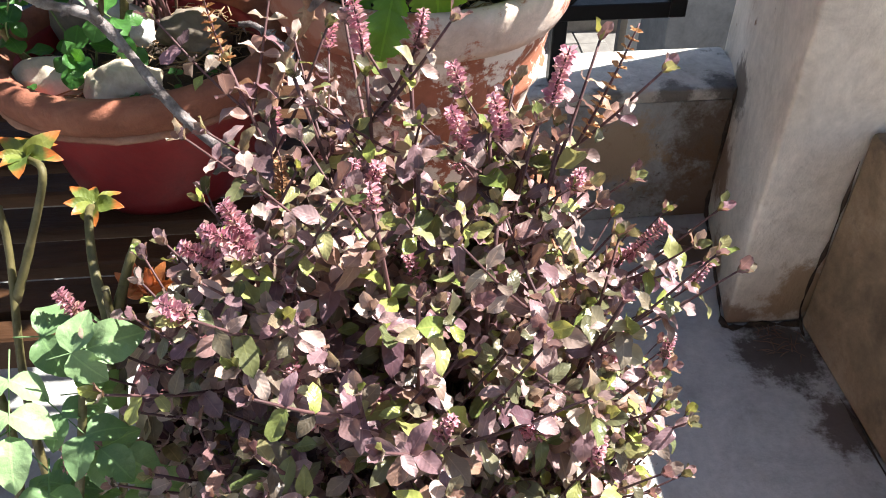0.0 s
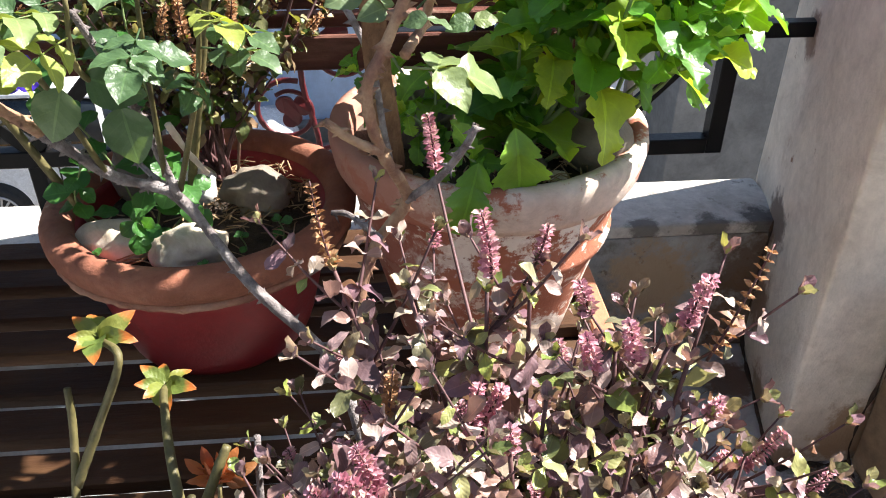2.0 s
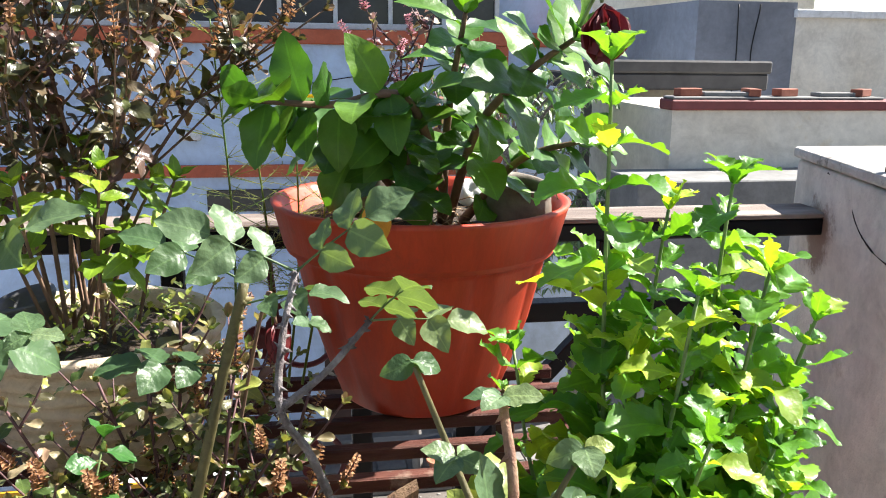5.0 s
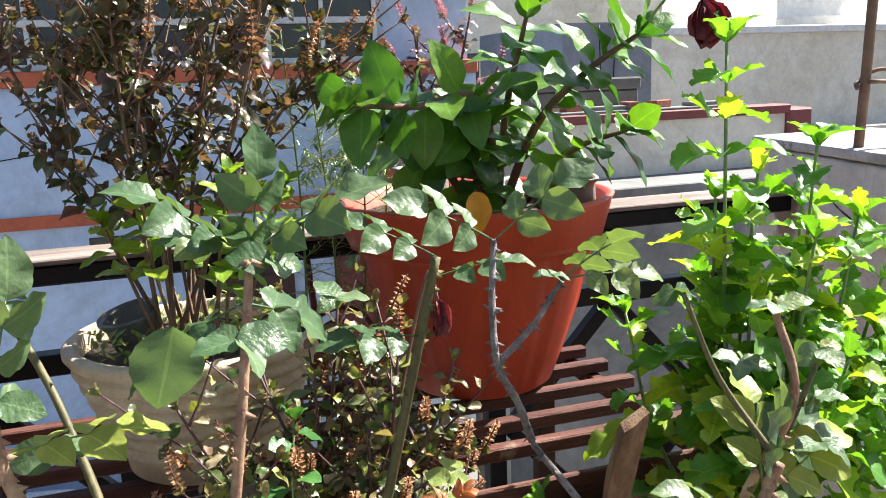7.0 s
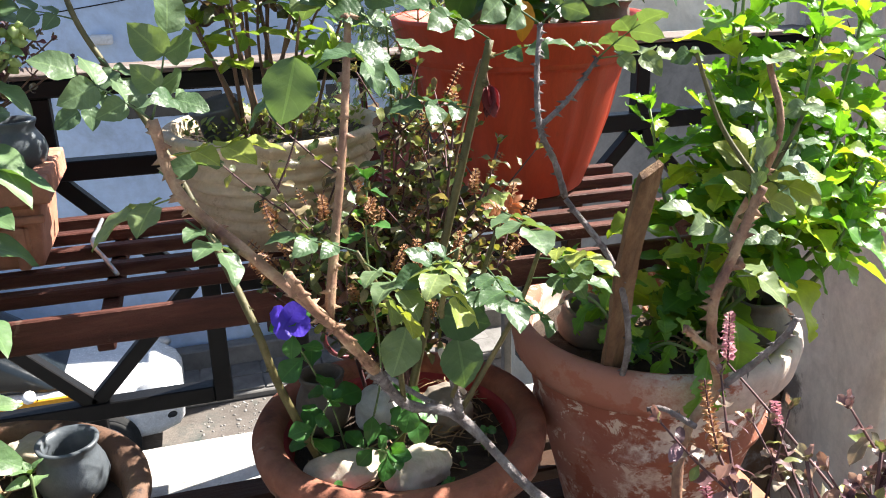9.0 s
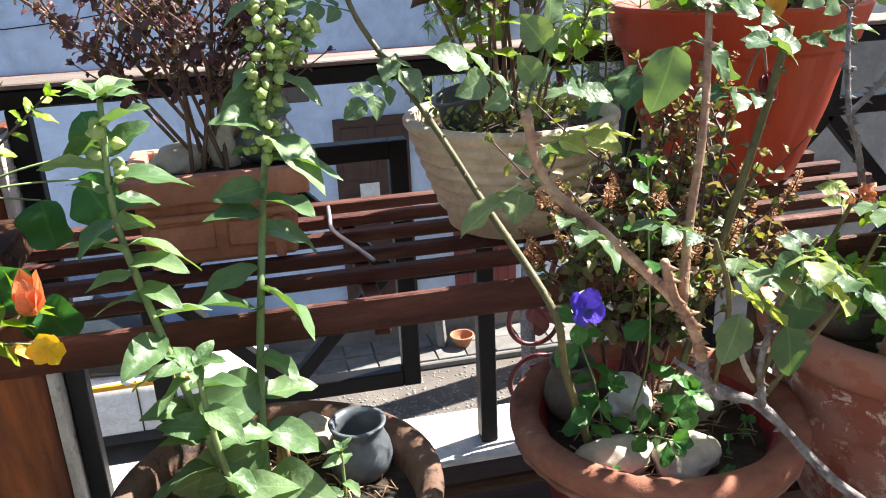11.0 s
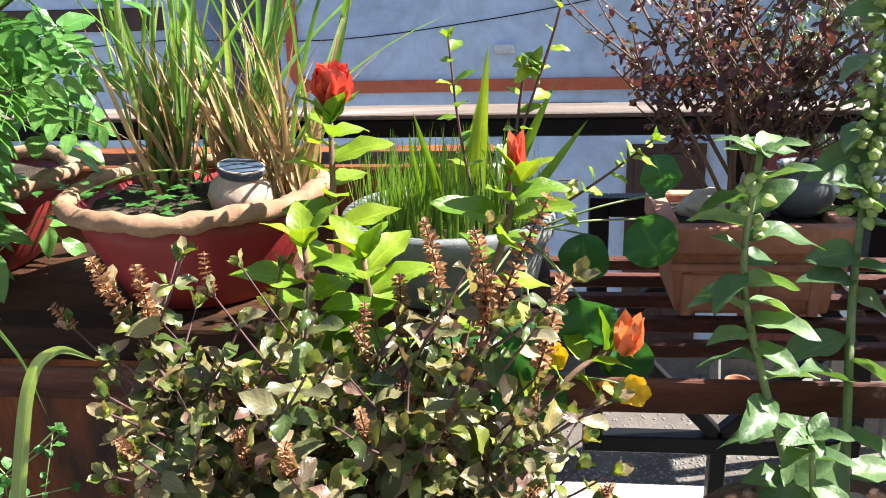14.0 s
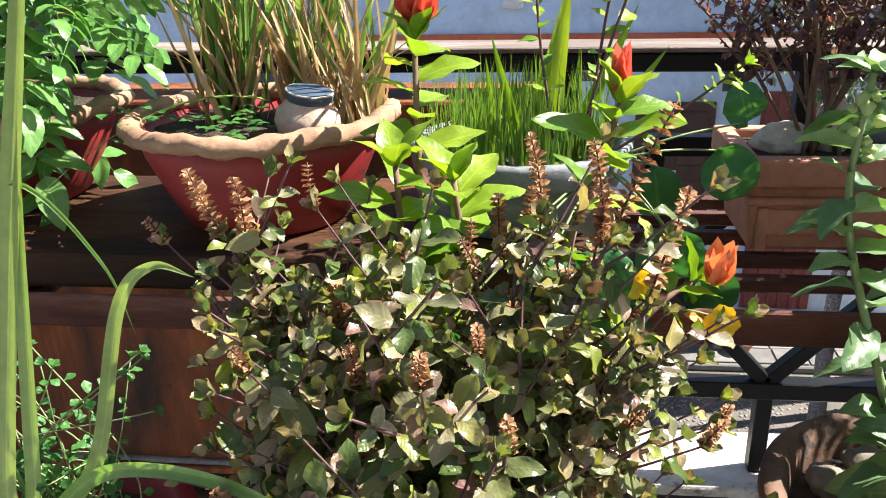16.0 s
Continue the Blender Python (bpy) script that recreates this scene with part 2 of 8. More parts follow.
def stained(m, marks):
    """Dirt with a ragged edge round places of the wall: (place, reach, colour)."""
    t = m.node_tree
    b = t.nodes["Principled BSDF"]
    col = b.inputs["Base Color"].links[0].from_socket
    co = t.nodes.new("ShaderNodeTexCoord").outputs["Object"]
    for at, reach, paint in marks:
        d = t.nodes.new("ShaderNodeVectorMath")
        d.operation = "DISTANCE"
        t.links.new(co, d.inputs[0])
        d.inputs[1].default_value = at
        k = t.nodes.new("ShaderNodeMath")
        k.operation = "DIVIDE"
        t.links.new(d.outputs["Value"], k.inputs[0])
        k.inputs[1].default_value = reach
        a = t.nodes.new("ShaderNodeMath")
        a.operation = "MULTIPLY_ADD"
        t.links.new(noise_tex(t, 16, 8, 0.75), a.inputs[0])
        a.inputs[1].default_value = 1.9
        t.links.new(k.outputs[0], a.inputs[2])
        f = ramp(t, a.outputs[0], [(0.0, (0.92, 0.92, 0.92)), (0.80, (0.85, 0.85, 0.85)), (0.97, (0, 0, 0))])
        half = t.nodes.new("ShaderNodeMath")
        half.operation = "MULTIPLY"
        half.inputs[1].default_value = 0.55
        t.links.new(a.outputs[0], half.inputs[0])
        t.links.new(half.outputs[0], f.node.inputs["Fac"])
        col = mixed(t, f, col, paint)
    t.links.new(col, b.inputs["Base Color"])
    return m


def flecked(m, paint, scale, lo, hi):
    """Small flakes of another paint over the whole surface."""
    t = m.node_tree
    b = t.nodes["Principled BSDF"]
    col = b.inputs["Base Color"].links[0].from_socket
    f = ramp(t, noise_tex(t, scale, 8, 0.75, distort=0.6), [(lo, (0, 0, 0)), (hi, (1, 1, 1))])
    t.links.new(mixed(t, f, col, paint), b.inputs["Base Color"])


def foliage(name, cols, island=False, rough=0.42, thin=0.35, glow=(1.25, 1.25, 0.5), vein=0.45, tip=None, gloss=0.5):
    """A leaf: colour by the leaf's own random, veins by its uv, light shining through."""
    m, t, b = nodes_of(name)
    if island:
        src = t.nodes.new("ShaderNodeNewGeometry").outputs["Random Per Island"]
    else:
        src = t.nodes.new("ShaderNodeObjectInfo").outputs["Random"]
    col = ramp(t, src, [(i / max(1, len(cols) - 1), c) for i, c in enumerate(cols)])
    uv = t.nodes.new("ShaderNodeUVMap")
    uv.uv_map = "leaf"
    sep = t.nodes.new("ShaderNodeSeparateXYZ")
    t.links.new(uv.outputs["UV"], sep.inputs["Vector"])

    def calc(op, a, c=None):
        n = t.nodes.new("ShaderNodeMath")
        n.operation = op
        for s, v in zip(n.inputs, (a, c)):
            if v is None:
                continue
            if hasattr(v, "is_linked"):
                t.links.new(v, s)
            else:
                s.default_value = v
        return n.outputs[0]
    side = calc("ABSOLUTE", calc("SUBTRACT", sep.outputs["X"], 0.5))
    mid = calc("LESS_THAN", side, 0.03)
    rib = calc("SINE", calc("MULTIPLY", calc("SUBTRACT", sep.outputs["Y"], calc("MULTIPLY", side, 0.55)), 38.0))
    rib2 = calc("GREATER_THAN", rib, 0.93)
    veins = calc("MAXIMUM", mid, calc("MULTIPLY", rib2, 0.22))
    lighter = mixed(t, 1.0, col, (1.65, 1.6, 1.5), "MULTIPLY")
    col = mixed(t, calc("MULTIPLY", veins, vein), col, lighter)
    blot = noise_tex(t, 55, 4, 0.6)
    col = mixed(t, 0.4, col, ramp(t, blot, [(0.3, (0.55, 0.60, 0.50)), (0.7, (1.3, 1.25, 1.1))]), "MULTIPLY")
    if tip:
        col = mixed(t, ramp(t, calc("ADD", calc("MULTIPLY", sep.outputs["Y"], 0.5), calc("MULTIPLY", blot, 0.6)), [(0.62, (0, 0, 0)), (0.75, (1, 1, 1))]), col, tip)
    t.links.new(col, b.inputs["Base Color"])
    b.inputs["Roughness"].default_value = rough
    b.inputs["Specular IOR Level"].default_value = gloss
    bumped(t, b, calc("ADD", calc("MULTIPLY", rib, 0.07), calc("MULTIPLY", blot, 2.4)), 0.45, 0.0016)
    tr = t.nodes.new("ShaderNodeBsdfTranslucent")
    t.links.new(mixed(t, 1.0, col, glow, "MULTIPLY"), tr.inputs["Color"])
    mx = t.nodes.new("ShaderNodeMixShader")
    mx.inputs[0].default_value = thin
    t.links.new(b.outputs[0], mx.inputs[1])
    t.links.new(tr.outputs[0], mx.inputs[2])
    t.links.new(mx.outputs[0], t.nodes["Material Output"].inputs["Surface"])
    return m


M = {}
M["concrete"] = surface("grey_concrete", [(0.34, 0.34, 0.35), (0.46, 0.46, 0.46), (0.56, 0.555, 0.54)], 3, 70, 0.85, bump=0.45, spots=[((0.16, 0.14, 0.12), 5, 0.62, 0.76), ((0.09, 0.08, 0.07), 30, 0.68, 0.73)])
M["ledge"] = surface("stained_ledge_plaster", [(0.17, 0.16, 0.15), (0.30, 0.30, 0.30), (0.42, 0.43, 0.44)], 4, 60, 0.85, bump=0.8, spots=[((0.10, 0.08, 0.06), 9, 0.58, 0.70), ((0.36, 0.25, 0.14), 2.2, 0.56, 0.72), ((0.06, 0.05, 0.045), 38, 0.60, 0.66)])
M["ledge_top"] = surface("limewashed_ledge_top", [(0.38, 0.35, 0.31), (0.56, 0.535, 0.495), (0.67, 0.65, 0.62)], 6, 70, 0.85, bump=0.9, dist=0.006, spots=[((0.10, 0.09, 0.08), 14, 0.58, 0.68)])
M["pillar"] = surface("cream_painted_plaster", [(0.66, 0.585, 0.495), (0.735, 0.67, 0.585), (0.80, 0.75, 0.68)], 2.5, 45, 0.8, bump=0.75, dist=0.006, spots=[((0.30, 0.21, 0.14), 5, 0.62, 0.80), ((0.22, 0.13, 0.08), 13, 0.68, 0.74)])
M["rustwall"] = surface("rust_stained_plaster", [(0.018, 0.007, 0.004), (0.15, 0.038, 0.008), (0.36, 0.105, 0.018)], 4, 40, 0.8, bump=0.6, stretch=(1.4, 1.4, 0.30), contrast=(0.36, 0.64), spots=[((0.02, 0.01, 0.006), 22, 0.62, 0.70)])
M["sidewall"] = surface("mossy_side_wall", [(0.14, 0.10, 0.065), (0.29, 0.21, 0.135), (0.44, 0.35, 0.26)], 5, 50, 0.88, bump=0.9, spots=[((0.06, 0.05, 0.04), 6, 0.58, 0.72)])
M["black"] = surface("black_painted_steel", [(0.005, 0.005, 0.006), (0.01, 0.01, 0.011)], 8, 90, 0.45, bump=0.15)
M["railtop"] = surface("weathered_rail_cap", [(0.09, 0.062, 0.05), (0.20, 0.155, 0.13), (0.37, 0.32, 0.28)], 9, 60, 0.8, bump=0.7, stretch=(0.3, 2, 2))
M["slat"] = surface("brown_painted_slat", [(0.04, 0.014, 0.010), (0.105, 0.036, 0.026), (0.21, 0.095, 0.07)], 9, 90, 0.6, bump=0.8, stretch=(0.35, 2, 2), spots=[((0.30, 0.22, 0.17), 9, 0.64, 0.76)], per_object=0.4)
M["slatlow"] = surface("ochre_brown_slat", [(0.03, 0.014, 0.007), (0.065, 0.029, 0.013), (0.105, 0.053, 0.024)], 6, 60, 0.6, bump=0.4, stretch=(0.35, 2, 2), per_object=0.4)
M["redpaint"] = surface("oxide_red_paint", [(0.19, 0.012, 0.016), (0.28, 0.020, 0.024), (0.36, 0.038, 0.036)], 5, 60, 0.55, bump=0.2, spots=[((0.12, 0.02, 0.015), 8, 0.6, 0.75)])
M["terracotta"] = surface("terracotta", [(0.27, 0.10, 0.055), (0.42, 0.17, 0.09), (0.50, 0.24, 0.14)], 7, 70, 0.8, bump=0.3, spots=[((0.16, 0.07, 0.045), 10, 0.60, 0.75)])
M["rim"] = surface("chalky_terracotta_rim", [(0.20, 0.065, 0.04), (0.30, 0.11, 0.065), (0.42, 0.19, 0.12)], 8, 70, 0.85, bump=0.6, spots=[((0.13, 0.05, 0.035), 12, 0.56, 0.68), ((0.50, 0.33, 0.25), 16, 0.66, 0.74)])
M["peel"] = surface("peeling_whitewash_terracotta", [(0.36, 0.11, 0.06), (0.44, 0.16, 0.09)], 7, 70, 0.8, bump=0.4, spots=[((0.80, 0.69, 0.60), 9, 0.47, 0.50), ((0.20, 0.06, 0.04), 16, 0.66, 0.72)])
M["peelrim"] = surface("whitewashed_rim", [(0.62, 0.46, 0.38), (0.78, 0.68, 0.61)], 8, 70, 0.85, bump=0.4, spots=[((0.38, 0.13, 0.08), 8, 0.50, 0.54), ((0.10, 0.04, 0.03), 8, 0.70, 0.74)])
M["orange"] = surface("orange_plastic", [(0.42, 0.038, 0.013), (0.54, 0.055, 0.018), (0.60, 0.085, 0.032)], 6, 50, 0.5, bump=0.2, stretch=(1.4, 1.4, 0.16), spots=[((0.24, 0.04, 0.02), 9, 0.62, 0.76), ((0.16, 0.03, 0.018), 60, 0.70, 0.74)])
M["beige"] = surface("beige_stoneware", [(0.50, 0.38, 0.26), (0.66, 0.53, 0.38), (0.78, 0.66, 0.52)], 8, 80, 0.85, bump=0.8, spots=[((0.16, 0.11, 0.07), 14, 0.58, 0.70), ((0.66, 0.60, 0.52), 10, 0.64, 0.74)])
M["boxclay"] = surface("weathered_clay_box", [(0.38, 0.15, 0.09), (0.54, 0.24, 0.15), (0.62, 0.35, 0.25)], 7, 70, 0.8, bump=0.35, spots=[((0.14, 0.08, 0.05), 9, 0.60, 0.74)])
M["greypot"] = surface("grey_cement_pot", [(0.16, 0.17, 0.185), (0.26, 0.27, 0.28), (0.40, 0.41, 0.41)], 8, 80, 0.8, bump=0.4)
M["drum"] = surface("dark_rusted_planter", [(0.08, 0.045, 0.03), (0.17, 0.09, 0.055), (0.27, 0.17, 0.11)], 8, 70, 0.75, bump=0.6, spots=[((0.03, 0.02, 0.018), 30, 0.58, 0.66)])
M["rope"] = surface("straw_coloured_rope_rim", [(0.20, 0.105, 0.06), (0.35, 0.20, 0.12), (0.50, 0.33, 0.21)], 12, 80, 0.85, bump=0.4)
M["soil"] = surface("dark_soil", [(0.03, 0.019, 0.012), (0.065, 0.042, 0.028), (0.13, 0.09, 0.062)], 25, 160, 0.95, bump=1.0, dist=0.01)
M["clay_grey"] = surface("smoked_clay", [(0.10, 0.08, 0.065), (0.20, 0.165, 0.13), (0.28, 0.235, 0.19)], 10, 90, 0.6, bump=0.3)
M["blackclay"] = surface("blue_black_glazed_clay", [(0.05, 0.06, 0.07), (0.10, 0.115, 0.13), (0.16, 0.18, 0.20)], 8, 80, 0.4, bump=0.2)
M["stone_pale"] = surface("pale_river_stone", [(0.48, 0.39, 0.28), (0.60, 0.52, 0.42), (0.68, 0.62, 0.55)], 9, 80, 0.75, bump=0.3)
M["stone_dark"] = surface("dark_stone", [(0.13, 0.11, 0.09), (0.24, 0.20, 0.16), (0.34, 0.29, 0.24)], 9, 80, 0.8, bump=0.4)
M["bark"] = surface("grey_thorny_bark", [(0.085, 0.062, 0.06), (0.235, 0.20, 0.20), (0.43, 0.40, 0.405)], 45, 220, 0.8, bump=1.0)
M["canebrown"] = surface("brown_rose_cane", [(0.16, 0.07, 0.055), (0.34, 0.19, 0.12), (0.50, 0.35, 0.22)], 38, 140, 0.7, bump=0.5)
M["canegreen"] = surface("green_rose_cane", [(0.06, 0.052, 0.02), (0.115, 0.10, 0.035), (0.19, 0.155, 0.065)], 30, 140, 0.6, bump=0.3)
M["stemgreen"] = surface("soft_green_stem", [(0.15, 0.22, 0.08), (0.24, 0.32, 0.13)], 25, 120, 0.6, bump=0.2)
M["stempurple"] = surface("purple_brown_stem", [(0.07, 0.03, 0.035), (0.16, 0.075, 0.075)], 25, 120, 0.65, bump=0.2)
M["twig"] = surface("dry_twig", [(0.13, 0.075, 0.05), (0.25, 0.15, 0.10)], 25, 120, 0.8, bump=0.3)
M["stake"] = surface("split_wood_stake", [(0.10, 0.05, 0.03), (0.24, 0.13, 0.07), (0.40, 0.25, 0.14)], 22, 160, 0.85, bump=1.0, stretch=(2, 2, 0.2))
M["scroll"] = surface("maroon_wrought_iron", [(0.09, 0.010, 0.014), (0.15, 0.018, 0.022)], 12, 90, 0.4, bump=0.25)
# White paint; the blue of its sky-lit shade is put into the colour.
M["oppwall"] = surface("sky_tinted_white_paint", [(0.46, 0.58, 0.79), (0.52, 0.64, 0.84), (0.56, 0.68, 0.86)], 0.5, 6, 0.85, bump=0.1)
M["orangeband"] = surface("orange_red_wall_band", [(0.50, 0.11, 0.05), (0.56, 0.15, 0.08)], 1.5, 20, 0.8, bump=0.1)
# Dark grey: for the house recess, shade is put into the wall colour.
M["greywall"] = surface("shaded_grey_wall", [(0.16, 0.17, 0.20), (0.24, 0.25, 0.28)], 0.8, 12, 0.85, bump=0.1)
M["cream"] = surface("cream_house_paint", [(0.62, 0.56, 0.46), (0.70, 0.65, 0.56), (0.74, 0.70, 0.62)], 0.8, 14, 0.85, bump=0.15, spots=[((0.50, 0.40, 0.24), 1.2, 0.62, 0.78)])
M["maroonband"] = surface("maroon_coping", [(0.17, 0.04, 0.04), (0.24, 0.06, 0.06)], 2, 30, 0.7, bump=0.2)
M["roofgrey"] = surface("grey_roof_slab", [(0.13, 0.13, 0.13), (0.26, 0.26, 0.255)], 2, 30, 0.85, bump=0.3)
M["darkroof"] = surface("dark_tarred_roof", [(0.03, 0.03, 0.035), (0.07, 0.07, 0.075)], 2, 30, 0.8, bump=0.3)
M["road"] = surface("dusty_asphalt", [(0.085, 0.071, 0.062), (0.13, 0.112, 0.099), (0.19, 0.165, 0.147)], 0.9, 22, 0.9, bump=0.5, dist=0.02, spots=[((0.20, 0.185, 0.17), 9, 0.64, 0.72), ((0.045, 0.06, 0.055), 0.6, 0.56, 0.66)])
M["paving"] = surface("pale_paving_slab", [(0.14, 0.133, 0.126), (0.22, 0.21, 0.20)], 3, 40, 0.85, bump=0.3, per_object=0.35)
M["carwhite"] = surface("white_car_paint", [(0.78, 0.79, 0.80), (0.80, 0.81, 0.82)], 2, 40, 0.25, bump=0.0)
M["tyre"] = surface("black_rubber", [(0.012, 0.012, 0.012), (0.03, 0.03, 0.03)], 20, 90, 0.8, bump=0.3)
M["alloy"] = surface("silver_alloy", [(0.55, 0.56, 0.58), (0.65, 0.66, 0.68)], 20, 90, 0.35, 0.7, bump=0.05)
M["carglass"] = surface("dark_tinted_glass", [(0.012, 0.016, 0.020), (0.02, 0.026, 0.03)], 2, 20, 0.15, bump=0.0)
M["yellowstripe"] = surface("orange_yellow_stripe", [(0.72, 0.33, 0.02), (0.76, 0.38, 0.03)], 5, 40, 0.4, bump=0.0)
M["door"] = surface("dark_brown_door", [(0.045, 0.022, 0.018), (0.075, 0.035, 0.028)], 4, 30, 0.6, bump=0.2)
M["board"] = surface("dark_weathered_board", [(0.015, 0.007, 0.004), (0.045, 0.018, 0.009), (0.13, 0.05, 0.02)], 6, 80, 0.75, bump=0.7, stretch=(0.4, 2, 2), spots=[((0.22, 0.10, 0.045), 11, 0.64, 0.74)])
M["paper"] = surface("white_paper", [(0.72, 0.72, 0.72), (0.78, 0.78, 0.78)], 5, 60, 0.8, bump=0.05)
M["ink"] = surface("dark_ink", [(0.05, 0.05, 0.06), (0.08, 0.08, 0.09)], 10, 60, 0.8, bump=0.0)

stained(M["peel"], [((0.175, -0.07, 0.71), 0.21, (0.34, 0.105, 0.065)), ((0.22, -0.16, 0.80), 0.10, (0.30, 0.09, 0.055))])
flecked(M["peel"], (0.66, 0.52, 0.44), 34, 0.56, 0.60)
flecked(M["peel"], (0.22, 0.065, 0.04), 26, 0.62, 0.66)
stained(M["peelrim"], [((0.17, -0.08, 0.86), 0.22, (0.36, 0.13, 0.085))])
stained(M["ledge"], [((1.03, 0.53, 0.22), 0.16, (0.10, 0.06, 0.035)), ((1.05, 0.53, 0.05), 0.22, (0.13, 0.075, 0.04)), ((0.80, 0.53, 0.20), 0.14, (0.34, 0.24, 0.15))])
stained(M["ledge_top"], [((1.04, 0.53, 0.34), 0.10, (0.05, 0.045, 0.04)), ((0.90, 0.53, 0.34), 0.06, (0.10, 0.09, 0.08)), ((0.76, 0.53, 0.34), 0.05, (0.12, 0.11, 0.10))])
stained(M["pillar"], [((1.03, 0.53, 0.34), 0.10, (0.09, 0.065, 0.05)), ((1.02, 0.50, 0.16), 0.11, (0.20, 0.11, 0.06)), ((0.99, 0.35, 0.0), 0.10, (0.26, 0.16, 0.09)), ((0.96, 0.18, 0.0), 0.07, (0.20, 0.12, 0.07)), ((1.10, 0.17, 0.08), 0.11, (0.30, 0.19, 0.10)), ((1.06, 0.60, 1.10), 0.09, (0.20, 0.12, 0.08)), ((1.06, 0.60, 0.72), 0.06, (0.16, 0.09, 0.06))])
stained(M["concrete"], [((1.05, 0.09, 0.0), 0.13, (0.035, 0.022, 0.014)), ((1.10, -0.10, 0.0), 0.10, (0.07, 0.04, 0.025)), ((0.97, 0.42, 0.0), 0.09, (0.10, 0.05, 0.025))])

for dull in ("black", "slat", "slatlow", "board"):
    M[dull].node_tree.nodes["Principled BSDF"].inputs["Specular IOR Level"].default_value = 0.22

L_ = {}
L_["tulsi"] = foliage("purple_basil_leaf", [(0.12, 0.06, 0.085), (0.40, 0.28, 0.30), (0.11, 0.15, 0.05), (0.30, 0.19, 0.23), (0.08, 0.05, 0.06), (0.20, 0.26, 0.07), (0.56, 0.45, 0.42), (0.17, 0.09, 0.12), (0.32, 0.20, 0.15), (0.26, 0.15, 0.20), (0.34, 0.40, 0.10), (0.22, 0.12, 0.16), (0.46, 0.33, 0.33), (0.10, 0.12, 0.05)], True, 0.34, 0.32, (1.15, 0.95, 0.75))
# The cream tones put sunlit highlights into the colour of some leaves.
L_["tulsi2"] = foliage("grey_green_basil_leaf", [(0.055, 0.092, 0.024), (0.109, 0.152, 0.040), (0.274, 0.236, 0.152), (0.045, 0.072, 0.021), (0.174, 0.084, 0.080), (0.174, 0.218, 0.040), (0.420, 0.311, 0.224), (0.073, 0.118, 0.028), (0.183, 0.184, 0.096), (0.055, 0.092, 0.024), (0.091, 0.135, 0.032), (0.329, 0.211, 0.152), (0.261, 0.313, 0.061), (0.209, 0.104, 0.113)], True, 0.36, 0.3)
L_["purplebush"] = foliage("dark_purple_leaf", [(0.065, 0.03, 0.048), (0.11, 0.05, 0.07), (0.15, 0.075, 0.09), (0.1, 0.12, 0.05), (0.19, 0.1, 0.11), (0.05, 0.03, 0.035)], True, 0.36, 0.35, (1.5, 0.9, 0.6))
L_["darkleaf"] = foliage("brownish_dark_leaf", [(0.05, 0.055, 0.03), (0.08, 0.085, 0.035), (0.13, 0.07, 0.07), (0.06, 0.095, 0.03), (0.20, 0.13, 0.10), (0.09, 0.12, 0.04), (0.16, 0.09, 0.085)], True, 0.34, 0.35, (1.4, 1.0, 0.5))
L_["curry"] = foliage("sunlit_curry_leaf", [(0.08, 0.22, 0.05), (0.12, 0.28, 0.07), (0.18, 0.33, 0.10)], False, 0.3, 0.35, (1.2, 1.3, 0.5))
L_["rose"] = foliage("blue_green_rose_leaf", [(0.055, 0.115, 0.05), (0.09, 0.16, 0.08), (0.14, 0.215, 0.115), (0.065, 0.13, 0.055), (0.17, 0.24, 0.13), (0.30, 0.35, 0.07)], False, 0.40, 0.36, (1.35, 1.25, 0.4), vein=0.6, gloss=0.42)
# Paler copy of the rose leaf: sunlight is put into the green.
L_["rosesunlit"] = foliage("sunlit_broad_rose_leaf", [(0.15, 0.25, 0.125), (0.20, 0.32, 0.16), (0.27, 0.39, 0.21), (0.09, 0.18, 0.075)], False, 0.45, 0.26, (1.1, 1.25, 0.5), gloss=0.3)
L_["rosered"] = foliage("young_red_rose_leaf", [(0.34, 0.09, 0.03), (0.45, 0.13, 0.03), (0.30, 0.13, 0.05)], False, 0.4, 0.35, (1.4, 0.8, 0.5), 0.15)
L_["roseyoung"] = foliage("young_yellow_green_rose_leaf", [(0.15, 0.20, 0.045), (0.21, 0.22, 0.05), (0.12, 0.18, 0.045)], False, 0.45, 0.3, (1.3, 1.1, 0.5), 0.2, tip=(0.42, 0.13, 0.03))
L_["mum"] = foliage("bright_green_lobed_leaf", [(0.06, 0.17, 0.03), (0.13, 0.31, 0.045), (0.20, 0.41, 0.06), (0.46, 0.58, 0.085), (0.075, 0.22, 0.036), (0.17, 0.36, 0.055), (0.10, 0.27, 0.045)], False, 0.38, 0.48, (1.5, 1.4, 0.3))
L_["glossy"] = foliage("glossy_dark_green_leaf", [(0.035, 0.11, 0.02), (0.065, 0.17, 0.028), (0.14, 0.27, 0.035), (0.045, 0.13, 0.022)], False, 0.40, 0.36, (1.3, 1.4, 0.4))
L_["ash"] = foliage("soft_grey_green_leaf", [(0.075, 0.15, 0.06), (0.12, 0.21, 0.09), (0.19, 0.29, 0.14), (0.10, 0.18, 0.08)], False, 0.45, 0.32, (1.2, 1.3, 0.4))
L_["hib"] = foliage("yellow_green_leaf", [(0.12, 0.235, 0.02), (0.2, 0.32, 0.028), (0.29, 0.38, 0.036)], False, 0.4, 0.4)
L_["clover"] = foliage("deep_green_round_leaf", [(0.045, 0.15, 0.035), (0.075, 0.21, 0.05)], False, 0.4, 0.35)
L_["nasturtium"] = foliage("blue_green_round_leaf", [(0.035, 0.13, 0.045), (0.05, 0.17, 0.06), (0.07, 0.21, 0.06)], False, 0.5, 0.3, gloss=0.35)
